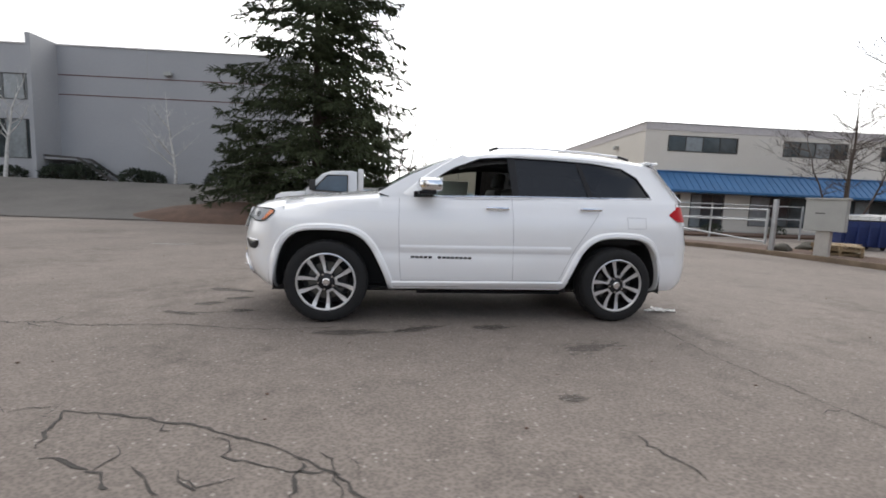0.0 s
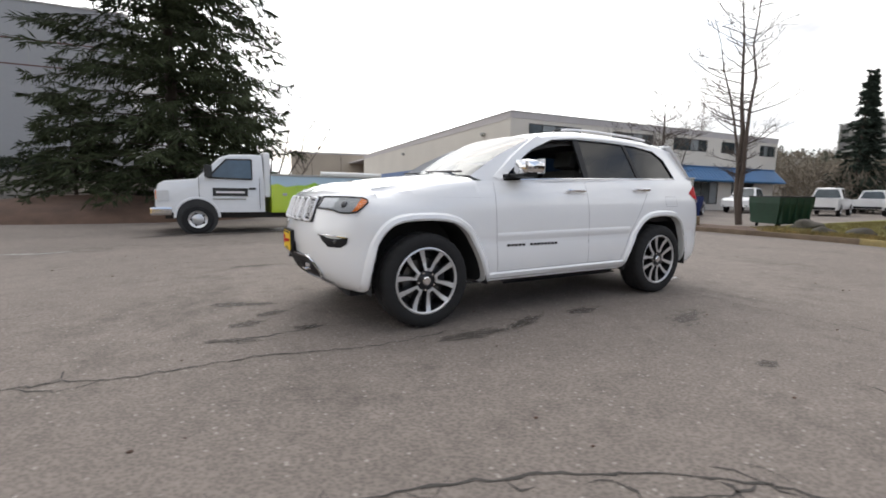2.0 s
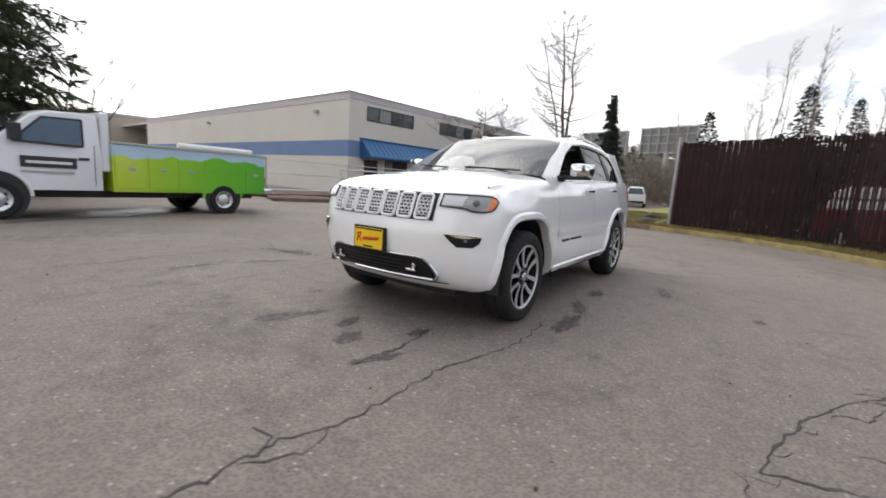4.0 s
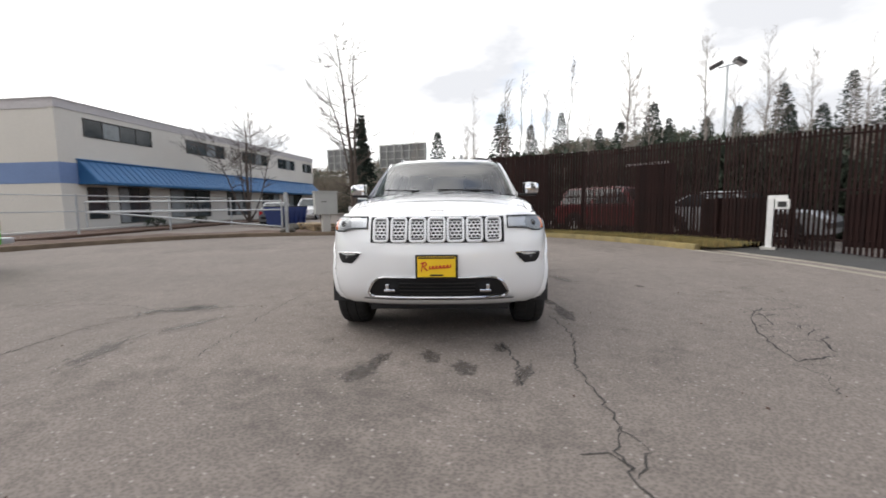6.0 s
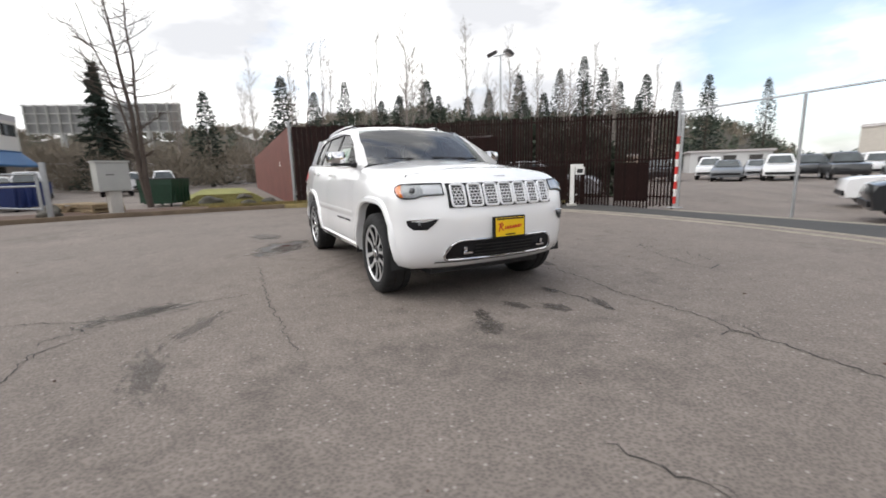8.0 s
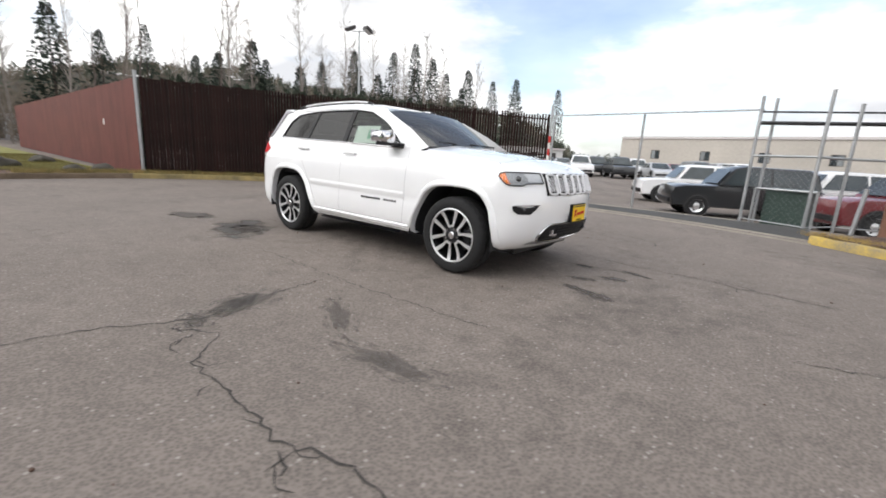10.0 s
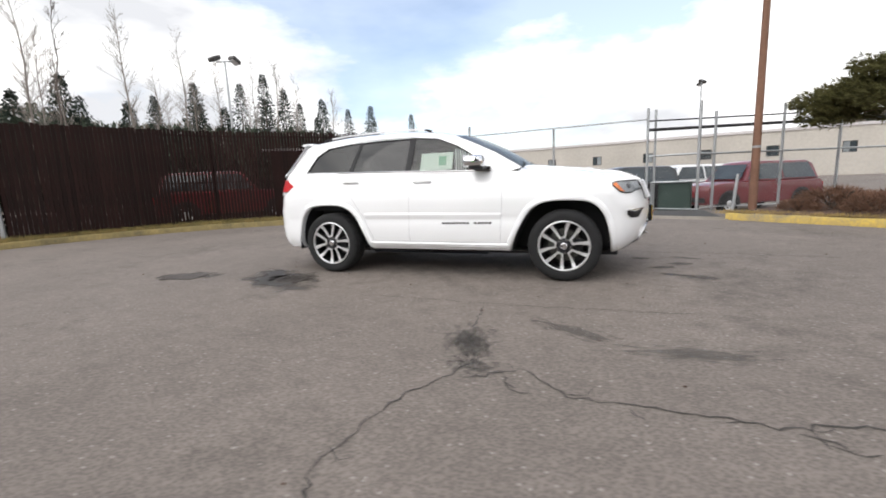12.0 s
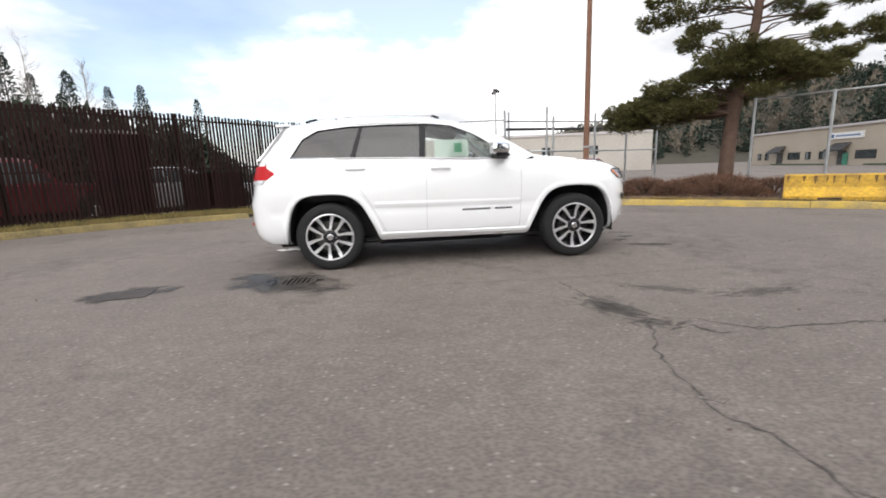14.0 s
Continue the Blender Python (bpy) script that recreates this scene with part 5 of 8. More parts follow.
# ---- brown slatted fence ----
GALV = material("galvanised steel", (0.42, 0.43, 0.44), 0.45, metal=0.7, vary=0.15)
FENCE = [(-11.45, 0.33, 2.92), (-9.2, 4.35, 2.87), (-6.5, 6.6, 2.8), (-4.75, 7.95, 2.74), (-2.75, 9.5, 2.66)]
# west run of the fence: sunlight put into a brighter slat colour
SUNLIT_SLAT = material("sunlit red-brown slats", (0.125, 0.036, 0.028), 0.7, vary=0.25, scale=1.2, fine=30, per_island=0.5)


def build_fence():
    root = thing("fence_north", "tall brown slatted metal fence with narrow gaps", "fence", kind="structure")
    meshes = {}
    for w in (0.084, 0.068, 0.06):
        for top in (2.62, 2.7, 2.78, 2.85):
            b = boxed(-w / 2, w / 2, -0.004, 0.004, -0.05, top)
            me = bpy.data.meshes.new("slat")
            b.to_mesh(me)
            b.free()
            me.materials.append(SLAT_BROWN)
            meshes[w, top] = me
    run = 0.0
    for a, b in zip(FENCE, FENCE[1:]):
        d = Vector((b[0] - a[0], b[1] - a[1], 0))
        way = d.normalized()
        angle = math.atan2(d.y, d.x)
        n = round(d.length / 0.09)
        pitch = d.length / n
        for k in range(n):
            s = run + k * pitch
            wide = 0.084 if s < 3.4 else 0.068 if s < 7.0 else 0.06
            if random.random() < 0.003:
                continue
            h = a[2] + (b[2] - a[2]) * k / n - 0.02
            top = min((2.62, 2.7, 2.78, 2.85), key=lambda v: abs(v - h))
            slat = new("slat", meshes[wide, top])
            slat.parent = root
            p = Vector((a[0], a[1], 0)) + way * (k + 0.5) * pitch + Vector((d.y, -d.x, 0)).normalized() * (0.006 if k % 2 else -0.006)
            slat.matrix_basis = Matrix.Translation((p.x, p.y, h - top + random.uniform(-0.03, 0.03))) @ Matrix.Rotation(angle + random.uniform(-0.03, 0.03), 4, "Z")
        side = Vector((-way.y, way.x, 0)) * 0.04
        for z in (0.25, 1.35, -0.16):
            za, zb = (z, z) if z > 0 else (a[2] + z, b[2] + z)
            bm = tube(bmesh.new(), Vector((a[0], a[1], za)) + side, Vector((b[0], b[1], zb)) + side, 0.025, sides=8)
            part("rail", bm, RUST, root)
        posts = max(1, int(d.length / 2.4))
        for k in range(posts + 1):
            p = Vector((a[0], a[1], -0.15)) + d * (k / posts) + side * 2
            part("post", tube(bmesh.new(), p, p + Vector((0, 0, min(a[2], b[2]) + 0.15)), 0.032, sides=8), RUST, root)
        run += d.length
    # the side that runs away west
    back = thing("fence_west", "red-brown slatted fence beside the lawn in sunlit tones", "fence", kind="structure")
    bm = bmesh.new()
    for k in range(300):
        x = -11.55 - k * 0.095
        y = 0.2 - 0.028 * (x + 12)
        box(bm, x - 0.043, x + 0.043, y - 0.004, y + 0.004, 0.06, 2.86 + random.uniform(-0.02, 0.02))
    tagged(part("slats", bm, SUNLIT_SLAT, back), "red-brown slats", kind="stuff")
    for z in (0.3, 1.4, 2.6):
        part("rail", tube(bmesh.new(), (-11.5, 0.28, z), (-40.1, 1.08, z), 0.025), RUST, back)
    part("post", tube(bmesh.new(), (-11.48, 0.24, 0), (-11.48, 0.24, 3.08), 0.05), GALV, back, "galvanised corner post")
    part("label_plate", boxed(-15.3, -15.2, 0.26, 0.275, 1.55, 1.75), LITTER, back)
    # a shed and stored panels close behind the slats
    for x, y, turn, w, h in ((-8.12, 5.65, 39.8, 1.2, 2.28), (-6.65, 6.9, 37.7, 1.6, 1.22), (-4.2, 8.75, 37.8, 0.9, 1.25)):
        part("backing_panel", boxed(0.0, w, -0.02, 0.02, 0.1, h), RUST, root, "solid brown panel behind the slats").matrix_basis = \
            Matrix.Translation((x, y, 0)) @ Matrix.Rotation(radians(turn), 4, "Z")
    # light on the panel's top edge, added as a white strip
    part("cap_strip", boxed(0.0, 1.35, -0.12, -0.06, 2.26, 2.33), STRIPE_WHITE, root, "white strip as the lit top edge of a panel").matrix_basis = \
        Matrix.Translation((-8.35, 5.46, 0)) @ Matrix.Rotation(radians(39.8), 4, "Z")


STRIPE_RED = material("red reflective tape", (0.55, 0.03, 0.025), 0.5, vary=0.15)
STRIPE_WHITE = material("white reflective tape", (0.75, 0.74, 0.72), 0.5, vary=0.1)
build_fence()


def build_gate():
    post = thing("gate_post", "steel gate post wrapped in red and white tape", "post", m=Matrix.Translation((-2.65, 9.45, -0.06)))
    part("pole", tube(bmesh.new(), (0, 0, 0), (0, 0, 3.0), 0.04, sides=14), GALV, post, smooth=True)
    part("rear_pole", boxed(0.08, 0.13, -0.03, 0.03, 0, 2.6, 0.01), GALV, post)
    for k in range(9):
        part("tape_band", tube(bmesh.new(), (0, 0, 0.12 + k * 0.21), (0, 0, 0.33 + k * 0.21), 0.044, sides=14, caps=False), STRIPE_RED if k % 2 == 0 else STRIPE_WHITE, post)
    part("base_plate", boxed(-0.15, 0.2, -0.12, 0.12, 0, 0.02, 0.004), GALV, post)
    pad = thing("keypad_stand", "white gate keypad on a pale bent post", "keypad", m=Matrix.Translation((-4.5, 7.28, 0.02)) @ Matrix.Rotation(radians(50), 4, "Z"))
    part("stand", boxed(-0.06, 0.06, -0.06, 0.06, 0.0, 1.2, 0.012), STRIPE_WHITE, pad)
    part("arm", boxed(-0.06, 0.3, -0.05, 0.05, 1.14, 1.24, 0.012), STRIPE_WHITE, pad)
    head = part("keypad_box", boxed(0.08, 0.34, -0.09, 0.09, 0.93, 1.15, 0.012), STRIPE_WHITE, pad)
    part("keys", boxed(0.13, 0.29, -0.098, -0.088, 0.98, 1.1, 0.003), BLACK, head)
    part("foot", boxed(-0.14, 0.14, -0.14, 0.14, 0.0, 0.06, 0.01), CONCRETE, pad)


build_gate()


def chain_link(parent, a, b, z0, z1, step=0.13):
    """Wire mesh between two posts: two sets of slanting wires."""
    a, b = Vector((*a, 0)), Vector((*b, 0))
    run, h = (b - a).length, z1 - z0
    d = (b - a) / run
    verts, faces = [], []

    def wire(u0, v0, u1, v1):
        i = len(verts)
        for u, v in ((u0, v0), (u1, v1)):
            p = a + d * u
            verts.extend([(p.x, p.y, z0 + v - 0.0013), (p.x + d.y * 0.0013, p.y - d.x * 0.0013, z0 + v + 0.0013), (p.x - d.y * 0.0013, p.y + d.x * 0.0013, z0 + v + 0.0013)])
        faces.extend([(i, i + 1, i + 4, i + 3), (i + 1, i + 2, i + 5, i + 4), (i + 2, i, i + 3, i + 5)])
    s = -h
    while s < run:
        u0, u1 = max(0.0, s), min(run, s + h)
        if u1 - u0 > 0.02:
            wire(u0, u0 - s, u1, u1 - s)
            wire(u0, h - (u0 - s), u1, h - (u1 - s))
        s += step
    mesh = bpy.data.meshes.new("wire_mesh")
    mesh.from_pydata(verts, [], faces)
    mesh.materials.append(GALV)
    ob = new("wire_mesh", mesh)
    ob.parent = parent
    return tagged(ob, "galvanised chain-link wire", kind="stuff")


def build_chain_fences():
    root = thing("fence_east", "galvanised chain-link fence with pipe rails", "fence", kind="structure")
    line = [(3.05, 8.95), (4.3, 8.3), (4.85, 9.2), (6.7, 9.9), (8.3, 10.6), (10.0, 11.3)]
    tall = (2.95, 2.95, 2.75, 2.9, 2.5, 2.5)
    for (x, y), h in zip(line, tall):
        part("post", tube(bmesh.new(), (x, y, -0.4), (x, y, h), 0.038, sides=10), GALV, root, smooth=True)
    for x, y, h in ((3.3, 9.4, 2.95), (0.25, 9.5, 2.62)):
        part("post", tube(bmesh.new(), (x, y, -0.4), (x, y, h), 0.035, sides=8), GALV, root, smooth=True)
    part("short_post", tube(bmesh.new(), (5.05, 7.8, -0.1), (5.13, 7.8, 0.95), 0.04, sides=8), GALV, root, smooth=True)
    for (a, b) in zip(line, line[1:]):
        for z, r in ((1.55, 0.028), (0.0, 0.015)):
            part("rail", tube(bmesh.new(), (*a, z), (*b, z), r, sides=8), GALV, root)
        chain_link(root, a, b, 0.0, 1.55)
    part("beam", tube(bmesh.new(), (3.05, 9.0, 2.33), (10.2, 11.4, 2.42), 0.045, sides=8), BLACK, root, "dark horizontal beam")
    part("beam", tube(bmesh.new(), (3.05, 9.1, 2.6), (10.2, 11.5, 2.66), 0.022, sides=8), BLACK, root)
    part("cable", tube(bmesh.new(), (-2.65, 9.45, 2.6), (3.1, 9.2, 2.66), 0.022, sides=6), GALV, root, "overhead pipe across the gate opening")
    far = thing("fence_south", "tall chain-link fence panels on steel posts", "fence", kind="structure")
    pts = [(10.18, 6.59), (11.3, 5.2), (13.0, 3.0)]
    for x, y in pts:
        part("post", tube(bmesh.new(), (x, y, 0), (x, y, 2.84), 0.04, sides=10), GALV, far)
    for a, b in zip(pts, pts[1:]):
        part("rail", tube(bmesh.new(), (*a, 2.8), (*b, 2.8), 0.025), GALV, far)
        chain_link(far, a, b, 0.1, 2.78, 0.14)
    box_t = thing("utility_cabinet", "dark green utility cabinet with a pale pipe guard", "cabinet", m=Matrix.Translation((3.95, 9.75, land(3.95, 9.75))) @ Matrix.Rotation(radians(-12), 4, "Z"))
    green = material("dark green enamel", (0.03, 0.055, 0.045), 0.5, vary=0.2)
    part("cabinet_body", boxed(-0.45, 0.45, -0.35, 0.35, 0.0, 0.95, 0.03), green, box_t)
    part("lid", boxed(-0.48, 0.48, -0.38, 0.38, 0.93, 1.0, 0.02), green, box_t)
    for x in (-0.62, 0.62):
        part("guard_post", tube(bmesh.new(), (x, -0.55, 0), (x, -0.55, 1.0), 0.03), GALV, box_t)
    part("guard_rail", tube(bmesh.new(), (-0.62, -0.55, 0.98), (0.62, -0.55, 0.98), 0.03), GALV, box_t)


build_chain_fences()
# ---- buildings ----
BAND_BLUE = material("faded blue band paint", (0.16, 0.23, 0.40), 0.85, vary=0.12, scale=0.6, fine=10)
AWNING = material("blue standing-seam metal", (0.035, 0.13, 0.29), 0.4, metal=0.3, vary=0.15, scale=0.8)
ROOF_EDGE = material("grey roof coping", (0.5, 0.47, 0.47), 0.8, vary=0.1)
FRAME_DARK = material("dark bronze window frame", (0.035, 0.032, 0.03), 0.5, vary=0.2)
PANE = material("dark office glass", (0.035, 0.045, 0.05), 0.08, vary=0.5, scale=0.5, fine=2, spec=0.8)
PANE_PALE = material("office glass with blinds", (0.22, 0.24, 0.25), 0.15, vary=0.35, scale=0.8, fine=4, spec=0.8)
DOOR_DARK = material("dark red-brown door", (0.09, 0.03, 0.025), 0.6, vary=0.2)
REVEAL = material("red-brown reveal line", (0.12, 0.06, 0.055), 0.8, vary=0.1)
DULL_STEEL = material("dull grey cabinet paint", (0.36, 0.36, 0.34), 0.6, vary=0.12, scale=2)


def window_set(parent, u0, u1, z0, z1, panes, name="window", depth=0.12, pane=None):
    """A framed ribbon window, set into the wall face at y = 0 of its building, facing +y."""
    win = part(name, boxed(u0 - 0.05, u1 + 0.05, -depth, 0.03, z0 - 0.05, z0, 0.0), FRAME_DARK, parent)
    part("window_frame", boxed(u0 - 0.05, u1 + 0.05, -depth, 0.03, z1, z1 + 0.05), FRAME_DARK, win)
    for u in (u0 - 0.05, u1):
        part("window_frame", boxed(u, u + 0.05, -depth, 0.03, z0, z1), FRAME_DARK, win)
    w = (u1 - u0) / panes
    for k in range(panes):
        mat = pane or (PANE_PALE if (k + int(u0)) % 3 == 0 else PANE)
        part("pane", boxed(u0 + k * w + 0.02, u0 + (k + 1) * w - 0.02, -0.03, -0.02, z0, z1), mat, win)
        if k:
            part("mullion", boxed(u0 + k * w - 0.02, u0 + k * w + 0.02, -depth, 0.01, z0, z1), FRAME_DARK, win)
    return win


def wall_with_holes(bm, u0, u1, z0, z1, holes, thick):
    """A wall in the plane y = 0 with real openings (holes: u0, u1, z0, z1)."""
    us = sorted({u0, u1, *(v for h in holes for v in h[:2])})
    zs = sorted({z0, z1, *(v for h in holes for v in h[2:])})
    for a, b in zip(us, us[1:]):
        for c, d in zip(zs, zs[1:]):
            um, zm = (a + b) / 2, (c + d) / 2
            if not any(h[0] < um < h[1] and h[2] < zm < h[3] for h in holes):
                box(bm, a, b, -thick, 0, c, d)
    bmesh.ops.remove_doubles(bm, verts=bm.verts, dist=0.001)
    return bm


def build_cream_building():
    turn = radians(-5.0)
    root = thing("office_building", "cream two-storey office building with a blue metal awning", "building",
                 m=Matrix.Translation((-15.08, -19.6, 0)) @ Matrix.Rotation(turn, 4, "Z"))
    tops = [(1.5, 5.9), (9.0, 13.2), (15.6, 19.6), (21.6, 25.0), (27.0, 29.2)]
    doors = [(1.4, 2.5, 0.6, 2.3), (3.3, 5.4, 0.3, 2.4), (7.2, 11.1, 0.5, 2.4), (13.2, 16.4, 0.5, 2.4), (18.4, 21.5, 0.5, 2.4), (23.5, 26.5, 0.3, 2.4)]
    # local x runs towards the corner, so the far end of the front is at -29.6
    holes = [(-b, -a, 4.92, 5.88) for a, b in tops] + [(-b, -a, z0, z1) for a, b, z0, z1 in doors]
    bm = wall_with_holes(bmesh.new(), -29.6, 0.0, 0.0, 6.15, holes, 0.3)
    part("front_wall", bm, CREAM, root, "cream stucco front wall")
    part("front_parapet", boxed(-29.6, 0.02, -0.3, 0.03, 6.15, 6.55), ROOF_EDGE, root, "grey parapet band")
    part("coping", boxed(-29.65, 0.06, -0.36, 0.07, 6.55, 6.62), ROOF_EDGE, root)
    part("side_wall", boxed(-0.3, 0.0, -41.0, -0.3, 3.5, 6.1), CREAM, root, "cream stucco side wall")
    part("side_band", boxed(-0.3, 0.012, -41.0, -0.3, 2.45, 3.5), BAND_BLUE, root, "faded blue painted band")
    part("corner_band", boxed(-0.95, 0.014, -0.29, 0.014, 2.45, 3.5), BAND_BLUE, root)
    part("side_base", boxed(-0.3, 0.0, -41.0, -0.3, 0.0, 2.45), CREAM, root)
    part("side_parapet", boxed(-0.3, 0.03, -41.0, -0.3, 6.1, 6.55), ROOF_EDGE, root)
    part("side_coping", boxed(-0.36, 0.07, -41.0, -0.36, 6.55, 6.62), ROOF_EDGE, root)
    part("back_wall", boxed(-29.6, -29.3, -41.0, -0.3, 0.0, 6.5), CREAM, root)
    part("floor_slab", boxed(-29.3, -0.3, -10.0, -0.3, 0.02, 0.28), CONCRETE, root)
    part("mid_floor", boxed(-29.3, -0.3, -10.0, -0.3, 3.4, 3.7), CONCRETE, root)
    part("roof", boxed(-29.3, -0.3, -59.9, -0.3, 6.1, 6.3), ROOF_EDGE, root)
    part("inner_wall", boxed(-29.3, -0.3, -10.2, -10.0, 0.0, 6.1), PRECAST, root)
    for a, b in tops:
        window_set(root, -b, -a, 4.97, 5.83, 4)
    for a, b, z0, z1 in doors:
        window_set(root, -b, -a, z0 + 0.05, z1 - 0.05, 3 if b - a > 2 else 1, pane=None)
    part("door", boxed(-5.3, -4.4, -0.1, -0.04, 0.3, 2.35), DOOR_DARK, root, "dark red-brown entrance door")
    # awning
    bm = bmesh.new()
    sheet(bm, [[(-29.4, 0.02, 3.68), (-0.95, 0.02, 3.68)], [(-29.4, 1.15, 2.55), (-0.95, 1.15, 2.55)], [(-29.4, 1.15, 2.42), (-0.95, 1.15, 2.42)], [(-29.4, 0.03, 2.42), (-0.95, 0.03, 2.42)]])
    bm.faces.new([bm.verts.new(p) for p in ((-0.95, 0.02, 3.68), (-0.95, 1.15, 2.55), (-0.95, 1.15, 2.42), (-0.95, 0.02, 2.42))])
    awning = part("awning", bm, AWNING, root, "blue standing-seam metal awning")
    for k in range(66):
        u = -1.0 - k * 0.43
        part("seam", tube(bmesh.new(), (u, 0.03, 3.69), (u, 1.15, 2.565), 0.022, sides=5), AWNING, awning)
    part("ridge", boxed(-29.45, -0.9, 0.0, 0.1, 3.66, 3.74, 0.01), AWNING, awning)
    for v, z in ((-3.6, 5.35), (-22.0, 5.3)):
        lamp = part("wall_lamp", boxed(0.0, 0.28, v - 0.18, v + 0.18, z, z + 0.22, 0.03), DULL_STEEL, root, "grey wall lamp")
        part("lamp_arm", boxed(-0.02, 0.1, v - 0.05, v + 0.05, z + 0.08, z + 0.14), DULL_STEEL, lamp)


build_cream_building()


def build_grey_building():
    root = thing("warehouse_building", "grey tilt-up concrete warehouse with red-brown reveals", "building", m=Matrix.Translation((0, -26.48, 1.45)) @ Matrix.Rotation(radians(-7.0), 4, "Z"))
    holes = [(23.95, 31.0, 5.6, 7.35), (23.95, 31.0, 1.6, 4.3)]
    part("front_wall", wall_with_holes(bmesh.new(), 6.5, 45.0, -1.6, 9.3, holes, 0.3), PRECAST, root, "grey painted concrete wall")
    part("side_wall", boxed(6.5, 6.8, -30, -0.3, -1.6, 9.3), PRECAST, root)
    part("roof", boxed(6.8, 45, -30, -0.3, 8.7, 8.9), ROOF_EDGE, root)
    part("coping", boxed(6.45, 23.04, -0.34, 0.05, 9.3, 9.38), ROOF_EDGE, root)
    part("coping", boxed(23.36, 45.0, -0.34, 0.05, 9.3, 9.38), ROOF_EDGE, root)
    for z in (6.04, 7.35):
        part("reveal", boxed(6.5, 23.04, -0.01, 0.012, z, z + 0.07), REVEAL, root, "red-brown recessed line")
    for u in (10.9, 17.0):
        part("panel_joint", boxed(u, u + 0.03, -0.01, 0.008, -1.2, 9.28), DULL_STEEL, root, "narrow joint between wall panels")
    part("fin", boxed(23.05, 23.35, -0.3, 2.0, -1.6, 9.42, 0.03), PRECAST, root, "tall projecting concrete fin")
    for u0, u1, z0, z1 in holes:
        window_set(root, u0, u1, z0 + 0.05, z1 - 0.05, 5)
    part("inner_wall", boxed(23.5, 44, -4.0, -3.8, -1.0, 9.0), PRECAST, root)
    flood = part("wall_flood_lamp", boxed(15.25, 15.75, 0.05, 0.35, 7.6, 7.85, 0.04), DULL_STEEL, root, "wall flood lamp")
    part("bracket", boxed(15.4, 15.6, -0.02, 0.1, 7.65, 7.8), DULL_STEEL, flood)
    # outside stair with a sloping dark edge
    bm = bmesh.new()
    for y in (0.4, 1.5):
        vs = [bm.verts.new(p) for p in ((23.0, y, 1.7), (20.8, y, 1.6), (18.4, y, 0.0), (18.0, y, 0.0), (20.7, y, 1.75), (23.0, y, 1.85))]
        bm.faces.new(vs)
    stair = part("stair", bm, FRAME_DARK, root, "dark outside stair")
    for k in range(9):
        u, z = 18.4 + k * 0.28, 0.08 + k * 0.18
        part("tread", boxed(u, u + 0.28, 0.4, 1.5, z - 0.05, z), PRECAST, stair)
    part("landing", boxed(20.9, 23.0, 0.02, 1.5, 1.55, 1.65), PRECAST, stair)


build_grey_building()


